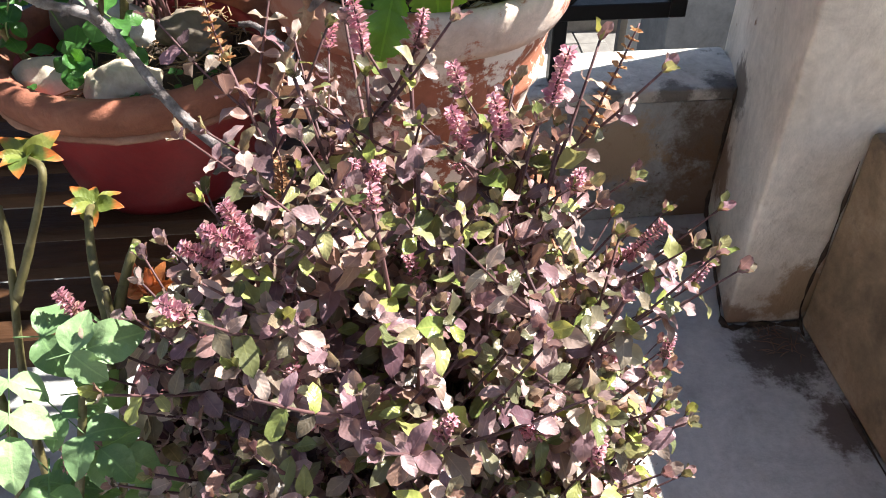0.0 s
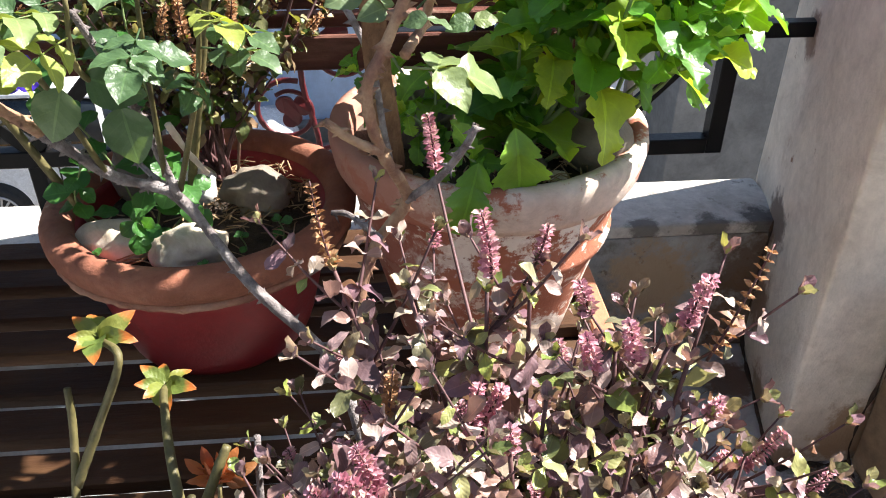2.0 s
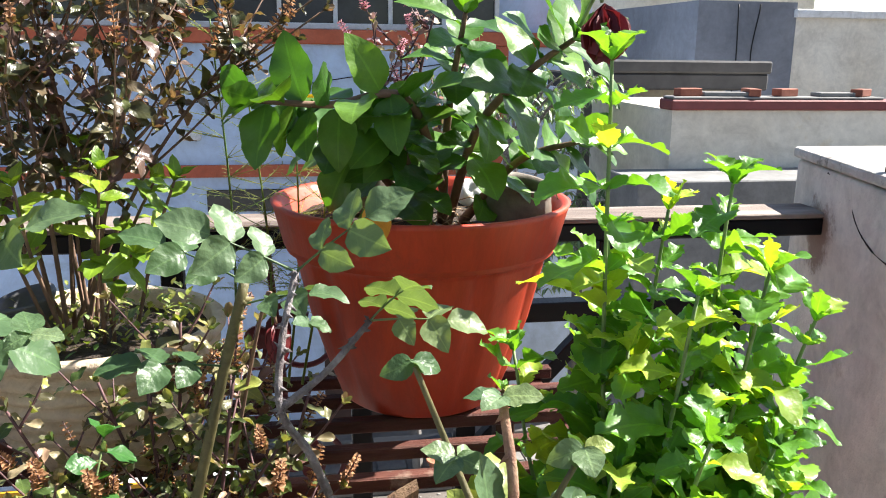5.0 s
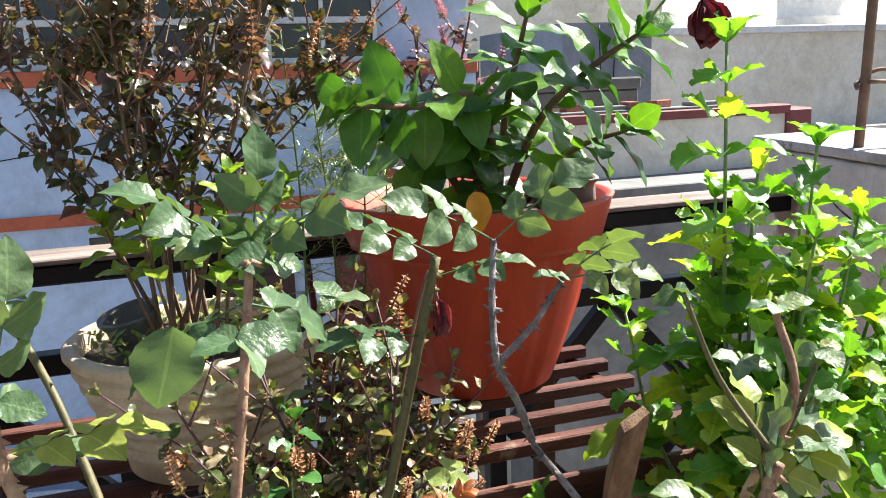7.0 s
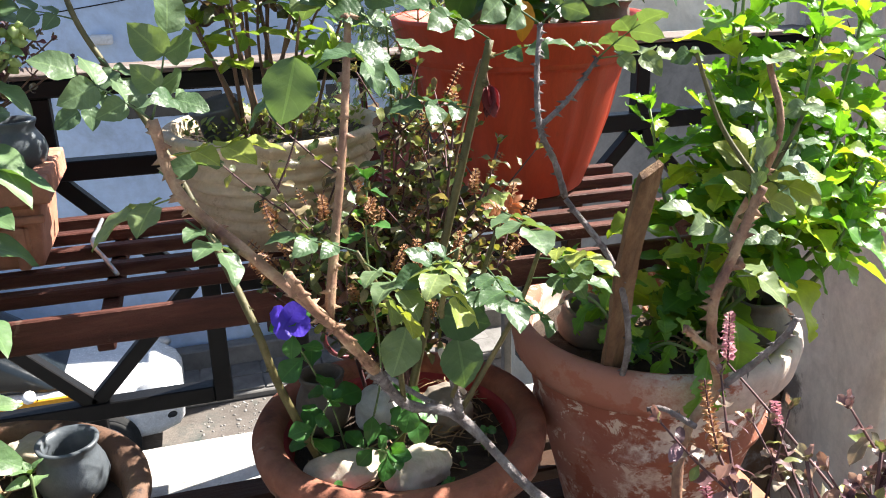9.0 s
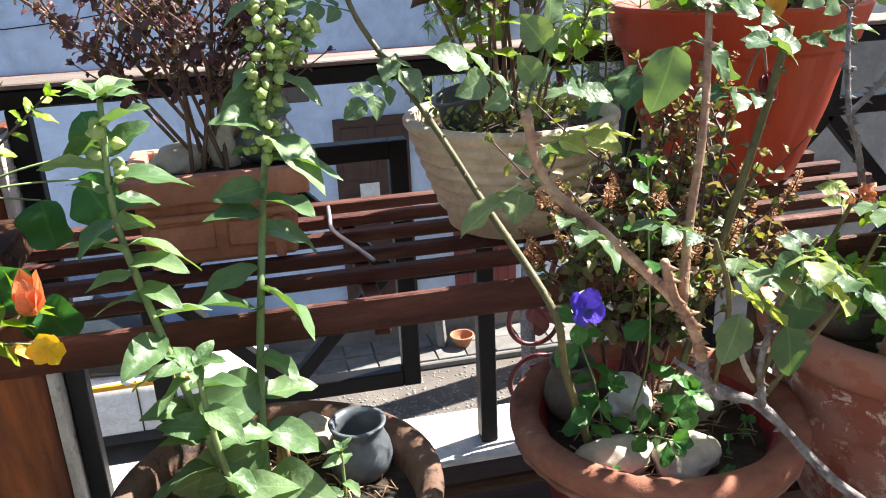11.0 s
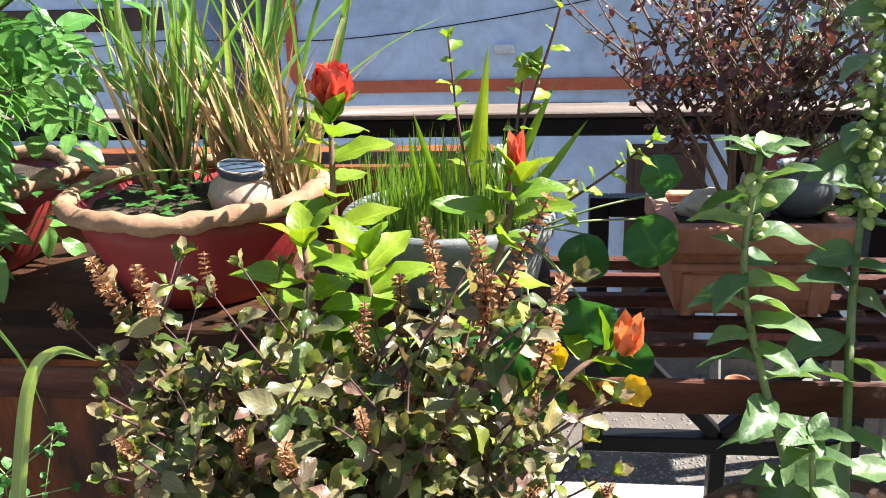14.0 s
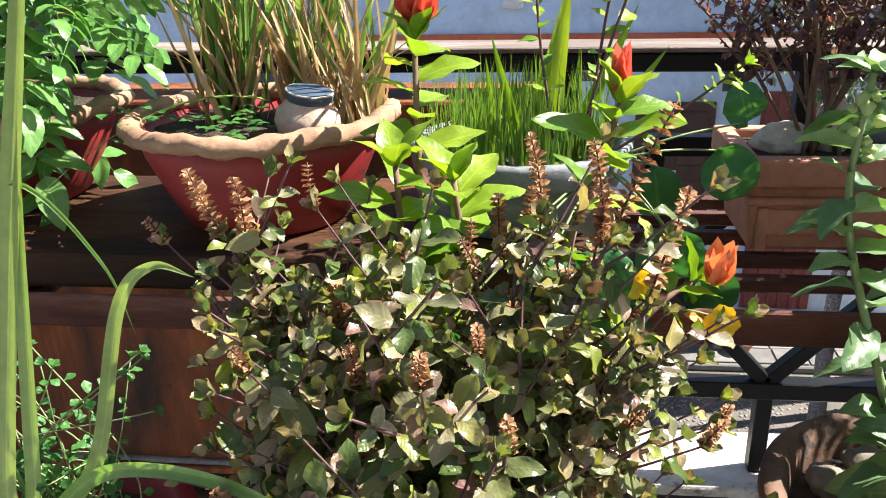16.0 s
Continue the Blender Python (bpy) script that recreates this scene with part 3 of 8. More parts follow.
L_["grass"] = foliage("fresh_grass_blade", [(0.075, 0.18, 0.025), (0.135, 0.25, 0.035), (0.21, 0.28, 0.07)], True, 0.45, 0.4, vein=0.1)
L_["blade"] = foliage("lemongrass_blade", [(0.11, 0.25, 0.06), (0.18, 0.32, 0.09), (0.30, 0.38, 0.14)], False, 0.42, 0.38, vein=0.5)
L_["straw"] = foliage("dry_straw_blade", [(0.45, 0.32, 0.16), (0.55, 0.40, 0.24), (0.36, 0.21, 0.11)], True, 0.6, 0.25, (1.1, 1, 0.8), 0.1)
L_["pinkflower"] = foliage("pink_basil_flower", [(0.52, 0.22, 0.31), (0.66, 0.38, 0.45), (0.44, 0.19, 0.26), (0.60, 0.42, 0.36)], True, 0.6, 0.3, (1.1, 0.9, 1))
L_["seed"] = foliage("dry_brown_seed_cup", [(0.26, 0.12, 0.055), (0.38, 0.20, 0.10), (0.46, 0.28, 0.16)], True, 0.7, 0.25, (1.1, 0.9, 0.7))
L_["seedgreen"] = foliage("pale_green_husk", [(0.36, 0.46, 0.17), (0.46, 0.55, 0.24)], True, 0.5, 0.35)
L_["redpetal"] = foliage("red_petal", [(0.7, 0.08, 0.05), (0.78, 0.2, 0.14), (0.64, 0.06, 0.05)], False, 0.5, 0.35, (1.1, 0.7, 0.6), 0.1)
L_["darkpetal"] = foliage("dark_red_petal", [(0.13, 0.012, 0.018), (0.19, 0.025, 0.028), (0.09, 0.01, 0.014)], False, 0.5, 0.25, (1.1, 0.6, 0.6), 0.1)
L_["peachpetal"] = foliage("orange_peach_petal", [(0.8, 0.33, 0.14), (0.76, 0.26, 0.13)], False, 0.5, 0.35, (1.1, 0.8, 0.6), 0.1)
L_["yellowpetal"] = foliage("yellow_petal", [(0.80, 0.52, 0.02), (0.84, 0.60, 0.03)], False, 0.5, 0.35, (1, 0.9, 0.4), 0.1)
L_["bluepetal"] = foliage("violet_blue_petal", [(0.08, 0.04, 0.55), (0.10, 0.05, 0.62)], False, 0.5, 0.3, (1, 1, 1), 0.1)
L_["moss"] = foliage("mossy_sprig", [(0.18, 0.255, 0.045), (0.33, 0.33, 0.075), (0.105, 0.225, 0.06)], True, 0.5, 0.3)
L_["farleaf"] = foliage("shaded_tree_leaf", [(0.09, 0.17, 0.075), (0.17, 0.27, 0.13), (0.28, 0.38, 0.22)], True, 0.4, 0.3, gloss=0.9)
L_["amber"] = foliage("withered_yellow_leaf", [(0.62, 0.26, 0.02), (0.70, 0.34, 0.03)], False, 0.5, 0.3, (1, 0.8, 0.4), 0.15)

# ---- terrace: floor, ledge, pillar, side wall ----
FLOOR, LEDGE, TIER, SHELF, STREET = 0.0, 0.34, 0.585, 0.935, -4.1


def prism(corners, z0, z1, bevel=0.01, segs=2):
    bm = bmesh.new()
    f = bm.faces.new([bm.verts.new((x, y, z0)) for x, y in corners])
    r = bmesh.ops.extrude_face_region(bm, geom=[f])
    for v in r["geom"]:
        if isinstance(v, bmesh.types.BMVert):
            v.co.z = z1
    bmesh.ops.recalc_face_normals(bm, faces=bm.faces)
    bmesh.ops.bevel(bm, geom=list(bm.edges), offset=bevel, segments=segs, affect="EDGES", profile=0.5)
    return bm


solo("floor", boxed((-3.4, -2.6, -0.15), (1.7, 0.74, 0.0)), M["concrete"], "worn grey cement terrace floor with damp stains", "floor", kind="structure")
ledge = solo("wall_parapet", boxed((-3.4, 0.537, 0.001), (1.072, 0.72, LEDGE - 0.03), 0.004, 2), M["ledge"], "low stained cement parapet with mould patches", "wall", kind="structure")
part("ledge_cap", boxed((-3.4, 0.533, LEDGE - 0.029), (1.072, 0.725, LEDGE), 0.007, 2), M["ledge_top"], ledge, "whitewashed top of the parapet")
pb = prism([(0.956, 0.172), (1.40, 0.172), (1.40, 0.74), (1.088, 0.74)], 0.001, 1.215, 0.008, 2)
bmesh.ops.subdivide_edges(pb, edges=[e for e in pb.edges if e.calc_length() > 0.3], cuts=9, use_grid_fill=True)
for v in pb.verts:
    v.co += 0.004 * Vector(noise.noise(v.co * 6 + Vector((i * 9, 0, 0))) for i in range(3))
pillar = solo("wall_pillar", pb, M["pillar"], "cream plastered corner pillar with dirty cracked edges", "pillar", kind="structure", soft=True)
part("pillar_cap", prism([(0.948, 0.163), (1.41, 0.163), (1.41, 0.75), (1.085, 0.75)], 1.218, 1.238, 0.006), M["ledge_top"], pillar, "weathered flaking pillar top")
solo("wall_side", boxed((1.11, -2.6, 0.002), (1.35, 0.165, 0.46), 0.012, 2), M["sidewall"], "low mould-stained side parapet", "wall", kind="structure")
solo("wall_house", boxed((-3.4, -2.85, 0.0), (1.7, -2.62, 2.9)), M["ledge"], "plain weathered house wall behind the terrace", "wall", kind="structure")
pier = solo("wall_pier", boxed((-3.4, 0.545, LEDGE + 0.002), (-0.858, 0.72, 1.06), 0.006, 2), M["rustwall"], "rust-brown stained low wall beside the railing", "wall", kind="structure")
part("pier_foot", boxed((-3.4, 0.526, 0.002), (-0.858, 0.5355, LEDGE - 0.002), 0.003), M["rustwall"], pier)
part("pier_edge", boxed((-0.856, 0.54, LEDGE + 0.002), (-0.842, 0.72, 1.06), 0.003), M["ledge_top"], pier, "white painted edge")
tube("crack", [(1.052, 0.585, 1.21), (1.034, 0.506, 1.195), (1.020, 0.447, 1.143), (1.005, 0.385, 1.118), (0.992, 0.33, 1.11), (0.976, 0.262, 1.098), (0.959, 0.19, 1.10)], 0.0013, 0.0009, M["soil"], pillar, 5, 0.7, "dark settling crack")
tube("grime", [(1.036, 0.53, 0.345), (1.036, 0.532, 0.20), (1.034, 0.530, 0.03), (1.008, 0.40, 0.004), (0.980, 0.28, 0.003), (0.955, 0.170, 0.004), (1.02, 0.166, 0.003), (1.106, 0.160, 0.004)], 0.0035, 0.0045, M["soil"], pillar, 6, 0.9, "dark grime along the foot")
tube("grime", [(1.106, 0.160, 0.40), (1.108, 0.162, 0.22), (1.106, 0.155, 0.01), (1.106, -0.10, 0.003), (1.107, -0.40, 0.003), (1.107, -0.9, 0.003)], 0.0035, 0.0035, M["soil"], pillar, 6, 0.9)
rod = thing("iron_rod", (1.03, 0.40, 1.238), "rusty bent reinforcing rod standing in the pillar top", "rod")
tube("upright", [(1.03, 0.40, 1.235), (1.037, 0.40, 1.36), (1.045, 0.40, 1.56)], 0.009, 0.009, M["twig"], rod, 8)
tube("tie_wire", [(1.01, 0.39, 1.34), (1.03, 0.41, 1.35), (1.07, 0.40, 1.37), (1.16, 0.39, 1.355), (1.20, 0.39, 1.32), (1.15, 0.38, 1.345), (1.03, 0.385, 1.35)], 0.004, 0.004, M["twig"], rod, 6)

solo("wall_lower", boxed((-3.38, -2.6, STREET + 0.002), (1.38, 0.70, -0.152)), M["cream"], "cream ground storey under the terrace", "wall", kind="structure")

# ---- railing ----
RY = 0.602
RTOP = 1.10
rail = thing("railing", (0.0, RY, LEDGE), "black steel railing with square and diamond panels", "railing", kind="structure")
part("top_rail", boxed((-3.2, RY - 0.022, RTOP), (1.066, RY + 0.022, RTOP + 0.030), 0.003), M["black"], rail)
part("rail_cap", boxed((-3.2, RY - 0.024, RTOP + 0.031), (1.066, RY + 0.075, RTOP + 0.040), 0.002), M["railtop"], rail, "bleached weathered rail cap")
for x in (-0.822, -0.058, 0.238):
    part("post", bar((x, RY, LEDGE), (x, RY, RTOP - 0.001), 0.034, 0.034), M["black"], rail)
for x0, x1 in ((-0.804, -0.692), (-0.194, -0.076), (0.256, 0.398), (0.916, 1.06)):
    part("mid_rail", bar((x0, RY, 0.735), (x1, RY, 0.735), 0.03, 0.03), M["black"], rail)


def square_panel(x0, x1, z0, z1):
    w, xm, zm = 0.034, (x0 + x1) / 2, (z0 + z1) / 2
    y = RY - 0.002
    x0, x1 = x0 + w / 2, x1 - w / 2
    for x in (x0, x1):
        part("panel_upright", bar((x, y, z0), (x, y, z1), w, w), M["black"], rail)
    for z in (z0 + w / 2, z1 - w / 2):
        part("panel_crossbar", bar((x0 + w / 2, y, z), (x1 - w / 2, y, z), w, w), M["black"], rail)
    e = 0.03
    for a, b in (((xm, y, z0 + e), (x1 - e, y, zm)), ((x1 - e, y, zm), (xm, y, z1 - e)), ((xm, y, z1 - e), (x0 + e, y, zm)), ((x0 + e, y, zm), (xm, y, z0 + e))):
        part("diamond_bar", bar(a, b, 0.026, 0.026, up=(0, 1, 0)), M["black"], rail)
    part("panel_foot", bar((xm, y, LEDGE), (xm, y, z0 + 0.004), 0.03, 0.03), M["black"], rail)
    part("panel_head", bar((xm, y, z1 - 0.004), (xm, y, RTOP - 0.001), 0.03, 0.03), M["black"], rail)


square_panel(-0.692, -0.195, 0.50, 0.993)
square_panel(0.40, 0.915, 0.48, 0.993)

# maroon scrollwork between two posts
scroll = thing("scroll_panel", (0.09, RY, LEDGE), "maroon wrought-iron scrollwork with cast leaves in the railing", "scrollwork")


def spiral(cx, cz, r, turns, a0, sgn=1, grow=0.35):
    pts = []
    n = int(14 * turns)
    for i in range(n + 1):
        t = i / n
        a = a0 + sgn * t * turns * 2 * math.pi
        q = r * (1 - (1 - grow) * t)
        pts.append((cx + q * math.cos(a), RY - 0.012, cz + q * math.sin(a)))
    return pts


def cast_leaf(cx, cz, s, turn):
    """A flat three-lobed cast leaf with thickness."""
    bm = bmesh.new()
    pts = []
    for k in range(36):
        a = 2 * math.pi * k / 36
        q = s * (0.48 + 0.52 * abs(math.cos(1.5 * a)) ** 0.8)
        pts.append(bm.verts.new((cx + q * math.cos(a + turn), RY - 0.020 + 0.006 * math.sin(3 * a), cz + q * math.sin(a + turn))))
    f = bm.faces.new(pts)
    r = bmesh.ops.extrude_face_region(bm, geom=[f])
    for v in r["geom"]:
        if isinstance(v, bmesh.types.BMVert):
            v.co.y += 0.007
    bmesh.ops.recalc_face_normals(bm, faces=bm.faces)
    return bm


for cx, cz, a0, sgn in ((0.045, 0.60, 1.2, 1), (0.135, 0.46, 2.0, -1), (0.045, 0.46, 1.0, 1), (0.15, 0.72, 2.2, -1), (0.06, 0.86, 1.0, 1), (0.14, 0.95, 2.2, -1)):
    tube("scroll", spiral(cx, cz, 0.064, 1.15, a0, sgn, 0.6), 0.0055, 0.0045, M["scroll"], scroll, 8, per=2)
for cx, cz, s, turn in ((0.055, 0.605, 0.036, 0.4), (0.14, 0.735, 0.042, 1.3), (0.09, 0.95, 0.042, 0.9), (0.125, 0.47, 0.036, 2.0)):
    part("cast_leaf", cast_leaf(cx, cz, s, turn), M["scroll"], scroll)
tube("stem_rod", [(0.09, RY - 0.012, LEDGE), (0.10, RY - 0.012, 0.52), (0.075, RY - 0.012, 0.68), (0.11, RY - 0.012, 0.82), (0.09, RY - 0.012, RTOP - 0.002)], 0.006, 0.006, M["scroll"], scroll, 8)

# ---- stepped plant stand ----
stand = thing("plant_stand", (0, 0, 0), "brown painted two-step slatted steel plant stand", "plant stand")
part("front_beam", boxed((-2.3, 0.012, 0.908), (0.52, 0.021, 0.948), 0.002), M["slat"], stand, "dark brown front beam")
for y in (0.140, 0.214, 0.294, 0.372, 0.445):
    part("slat", boxed((-2.3, y - 0.0095, SHELF - 0.018), (0.52, y + 0.0095, SHELF), 0.002), M["slat"], stand)
for x in (-2.2, -1.5, -0.33, 0.495):
    part("shelf_bearer", bar((x, 0.023, 0.905), (x, 0.46, 0.905), 0.02, 0.02), M["slat"], stand)
for y in (-0.265, -0.195, -0.125, -0.05, 0.02, 0.09, 0.16):
    part("slat", boxed((-2.3, y - 0.024, TIER - 0.022), (0.47, y + 0.024, TIER), 0.003), M["slatlow"], stand)
part("lower_front_beam", boxed((-2.3, -0.332, TIER - 0.05), (0.47, -0.300, TIER - 0.004), 0.003), M["slatlow"], stand)
part("end_rail", boxed((0.472, -0.332, TIER - 0.04), (0.502, 0.20, TIER + 0.004), 0.003), M["terracotta"], stand, "red oxide end rail")
for x in (-2.2, -1.95, 0.452):
    part("leg", bar((x, -0.29, 0.0), (x, -0.29, TIER - 0.052), 0.03, 0.03), M["slatlow"], stand)
    part("leg", bar((x, 0.462, 0.0), (x, 0.462, 0.893), 0.03, 0.03), M["slatlow"], stand)
    part("lower_bearer", bar((x, -0.27, TIER - 0.037), (x, 0.447, TIER - 0.037), 0.026, 0.026), M["slatlow"], stand)
    if x != -1.95:
        part("upper_leg", bar((x, 0.03, TIER - 0.023), (x, 0.03, 0.907), 0.024, 0.024), M["slatlow"], stand)
board = solo("timber_board", boxed((-2.1, 0.028, 0.949), (-0.765, 0.34, 0.993), 0.006, 2), M["board"], "dark brown timber board under the red pots", "board")

# ---- street ----
solo("ground", boxed((-220, -60, STREET - 0.5), (220, 330, STREET)), M["road"], "dusty grey street with gravel", "ground", kind="structure")

# ---- pots ----
M["crimp"] = surface("dusty_crimped_clay", [(0.26, 0.11, 0.07), (0.40, 0.20, 0.13), (0.52, 0.32, 0.23)], 14, 90, 0.9, bump=0.6)
def ring(name, r, thick, z, at, material, parent, twist=0, label="", wob=0.0):
    """A rolled rim: a torus, with a rope-like twist if asked for."""
    vs, fs = [], []
    n, k = 96, 10
    for i in range(n):
        a = 2 * math.pi * i / n
        for j in range(k):
            b = 2 * math.pi * j / k
            q = thick * (1 + (0.16 * math.sin(b * 2 + twist * a) + 0.16 * math.sin(7 * a + b) + 0.08 * math.sin(17 * a + 3) if twist else 0))
            rr = r * (1 + wob * math.sin(3 * a + 1)) + q * math.cos(b)
            vs.append((at[0] + rr * math.cos(a), at[1] + rr * math.sin(a), z + 0.85 * q * math.sin(b)))
    for i in range(n):
        for j in range(k):
            fs.append((i * k + j, i * k + (j + 1) % k, ((i + 1) % n) * k + (j + 1) % k, ((i + 1) % n) * k + j))
    return tagged(link(new(name, grid_mesh(name, vs, fs, material)), parent), label)


def soil(r, at, z, parent, seed=0, name="soil"):
    vs, fs = [(at[0], at[1], z + 0.006)], []
    rings, n = 7, 40
    for j in range(1, rings + 1):
        for k in range(n):
            a = 2 * math.pi * k / n
            q = r * j / rings
            p = Vector((at[0] + q * math.cos(a), at[1] + q * math.sin(a), z))
            p.z += 0.012 * noise.noise(p * 18 + Vector((seed, 0, 0))) - 0.004 * (j / rings) ** 2
            vs.append(p)
    for k in range(n):
        fs.append((0, 1 + k, 1 + (k + 1) % n))
    for j in range(rings - 1):
        for k in range(n):
            a, b = 1 + j * n + k, 1 + j * n + (k + 1) % n
            fs.append((a, a + n, b + n, b))
    return link(new(name, grid_mesh(name, vs, fs, M["soil"])), parent)


def wall_of(r0, r1, h, t=0.014, lip=0.0):
    """Profile of a flared pot with an inside."""
    out = [(r0 * 0.96, 0), (r0, 0.008)]
    out += [(r0 + (r1 - r0) * i / 6, h * i / 6) for i in range(1, 6)]
    out += [(r1, h - 0.03), (r1 + lip, h - 0.026), (r1 + lip, h - 0.004), (r1 + lip - 0.004, h), (r1 - t, h), (r1 - t - 0.004, h - 0.006)]
    out += [(r1 - t - (r1 - r0) * 0.4, h * 0.6), (r0 - t, 0.05), (0.0001, 0.05)]
    return out


A = (-0.003, -0.022)
pot_a = thing("flower_pot", (*A, TIER), "oxide-red clay pot with a scalloped rim, holding stones", "flower pot", "pots on the stand")
turned("body", wall_of(0.115, 0.156, 0.172), M["redpaint"], pot_a, (*A, TIER), seed=1)
turned("rim", [(0.154, 0.142), (0.165, 0.147), (0.175, 0.155), (0.181, 0.166), (0.182, 0.178), (0.177, 0.188), (0.166, 0.192), (0.154, 0.189), (0.146, 0.179), (0.142, 0.160), (0.138, 0.128)], M["rim"], pot_a, (*A, TIER), 96, 0.003, 2, label="thick rounded terracotta rim")
ring("crimp", 0.169, 0.0066, TIER + 0.148, A, M["crimp"], pot_a, 34, "pinched clay band under the rim")
soil(0.141, A, TIER + 0.152, pot_a, 1)

B = (0.334, -0.035)
BZ = TIER
pot_b = thing("flower_pot", (*B, BZ), "clay pot with peeling whitewash, sunlit on one side", "flower pot", "pots on the stand")
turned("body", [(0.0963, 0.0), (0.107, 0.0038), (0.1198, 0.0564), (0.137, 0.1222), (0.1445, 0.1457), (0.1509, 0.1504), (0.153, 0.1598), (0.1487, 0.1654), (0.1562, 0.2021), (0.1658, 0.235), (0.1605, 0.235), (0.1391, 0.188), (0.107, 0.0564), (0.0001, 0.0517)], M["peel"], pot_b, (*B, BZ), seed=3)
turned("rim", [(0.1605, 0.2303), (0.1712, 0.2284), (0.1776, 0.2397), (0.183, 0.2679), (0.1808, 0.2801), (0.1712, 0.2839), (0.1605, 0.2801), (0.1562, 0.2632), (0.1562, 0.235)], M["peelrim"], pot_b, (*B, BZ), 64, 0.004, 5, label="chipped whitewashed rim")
soil(0.157, B, BZ + 0.250, pot_b, 2)

D_ = (-0.469, -0.100)
drum = thing("planter", (*D_, TIER), "wide dark brown rusted planter with a pitted rim", "planter", "pots on the stand")
turned("body", [(0.1266, 0), (0.1371, 0.01), (0.1561, 0.118), (0.1656, 0.186), (0.173, 0.192), (0.1772, 0.201), (0.1762, 0.21100000000000002), (0.1688, 0.216), (0.1572, 0.213), (0.1509, 0.20400000000000001), (0.1456, 0.17800000000000002), (0.1266, 0.06), (0.0001, 0.06)], M["drum"], drum, (*D_, TIER), 96, 0.010, 6)
soil(0.149, D_, TIER + 0.180, drum, 3)

O = (0.307, 0.385)
OZ = SHELF
orange = thing("flower_pot", (*O, OZ), "tall orange plastic pot with fluted sides", "flower pot", "pots on the shelf")
vso, fso = [], []
prof = [(0.102, 0.0), (0.112, 0.0074), (0.127, 0.0465), (0.152, 0.1209), (0.172, 0.2050), (0.1735, 0.2120), (0.1835, 0.2150), (0.1800, 0.2185), (0.187, 0.2232), (0.1999, 0.2734), (0.2032, 0.2799), (0.1956, 0.2809), (0.1892, 0.2753), (0.1640, 0.2139), (0.1075, 0.0558), (0.0001, 0.0558)]
n = 120
for j, (r, z) in enumerate(prof):
    for k in range(n):
        a = 2 * math.pi * k / n
        q = 1 - (0.035 if math.cos(a * 10) > 0.55 else 0.0) * (1 if 1 < j < 5 else 0)
        vso.append((O[0] + r * q * math.cos(a), O[1] + r * q * math.sin(a), OZ + z))
for j in range(len(prof) - 1):
    for k in range(n):
        fso.append((j * n + k, j * n + (k + 1) % n, (j + 1) * n + (k + 1) % n, (j + 1) * n + k))
link(new("body", grid_mesh("body", vso, fso, M["orange"])), orange)
soil(0.185, O, OZ + 0.252, orange, 4)

G = (-0.100, 0.262)
beige = thing("flower_pot", (*G, SHELF), "ribbed beige stoneware pot", "flower pot", "pots on the shelf")
pr = [(0.086, 0), (0.092, 0.004), (0.096, 0.026)]
for i in range(6):
    r = 0.102 + 0.0070 * i
    z = 0.030 + 0.0185 * i
    pr += [(r + 0.003, z + 0.003), (r + 0.0065, z + 0.009), (r + 0.003, z + 0.015), (r + 0.0005, z + 0.018)]
pr += [(0.147, 0.146), (0.151, 0.152), (0.151, 0.158), (0.146, 0.162), (0.135, 0.160), (0.132, 0.14), (0.096, 0.04), (0.0001, 0.04)]
turned("body", pr, M["beige"], beige, (*G, SHELF), 64, 0.003, 7)
soil(0.133, G, SHELF + 0.145, beige, 5)

Q = (-0.893, 0.195)
QZ = 0.994
grey = thing("flower_pot", (*Q, QZ), "squat grey cement pot crowded with grass", "flower pot", "pots on the shelf")
turned("body", [(0.106, 0.0), (0.112, 0.004), (0.120, 0.042), (0.1235, 0.060), (0.1305, 0.064), (0.1345, 0.088), (0.131, 0.093), (0.120, 0.092), (0.113, 0.076), (0.09, 0.025), (0.0001, 0.025)], M["greypot"], grey, (*Q, QZ), 56, 0.004, 8)
soil(0.114, Q, QZ + 0.080, grey, 6)


def rope_pot(at, z, label, s):
    ob = thing("flower_pot", (*at, z), label, "flower pot", "pots on the shelf")
    turned("body", [(0.085 * s, 0), (0.092 * s, 0.005), (0.112 * s, 0.05), (0.128 * s, 0.09), (0.134 * s, 0.115), (0.128 * s, 0.118), (0.12 * s, 0.1), (0.09 * s, 0.03), (0.0001, 0.03)], M["redpaint"], ob, (*at, z), 56, 0.004, 9)
    ring("rim", 0.140 * s, 0.013, z + 0.125, at, M["rope"], ob, 22, "straw-coloured twisted rope rim", 0.01)
    soil(0.128 * s, at, z + 0.112, ob, 7)
    return ob


C = (-1.206, 0.175)
rope_c = rope_pot(C, 0.994, "oxide-red bowl pot with a twisted rim, holding lemongrass", 1.10)
E_ = (-1.60, 0.24)
rope_d = rope_pot(E_, 0.994, "oxide-red bowl pot with a twisted rim, holding a curry leaf plant", 1.2)

# clay window box on feet
bx0, bx1, by0, by1, bz0, bz1 = -0.615, -0.402, 0.212, 0.375, SHELF + 0.002, 1.060
wbox = thing("window_box", ((bx0 + bx1) / 2, (by0 + by1) / 2, SHELF), "weathered rectangular clay planter box with a moulded band", "planter", "pots on the shelf")
bm = bmesh.new()
box(bm, (bx0, by0, bz0), (bx1, by1, bz1 - 0.035), 0.006, 2)
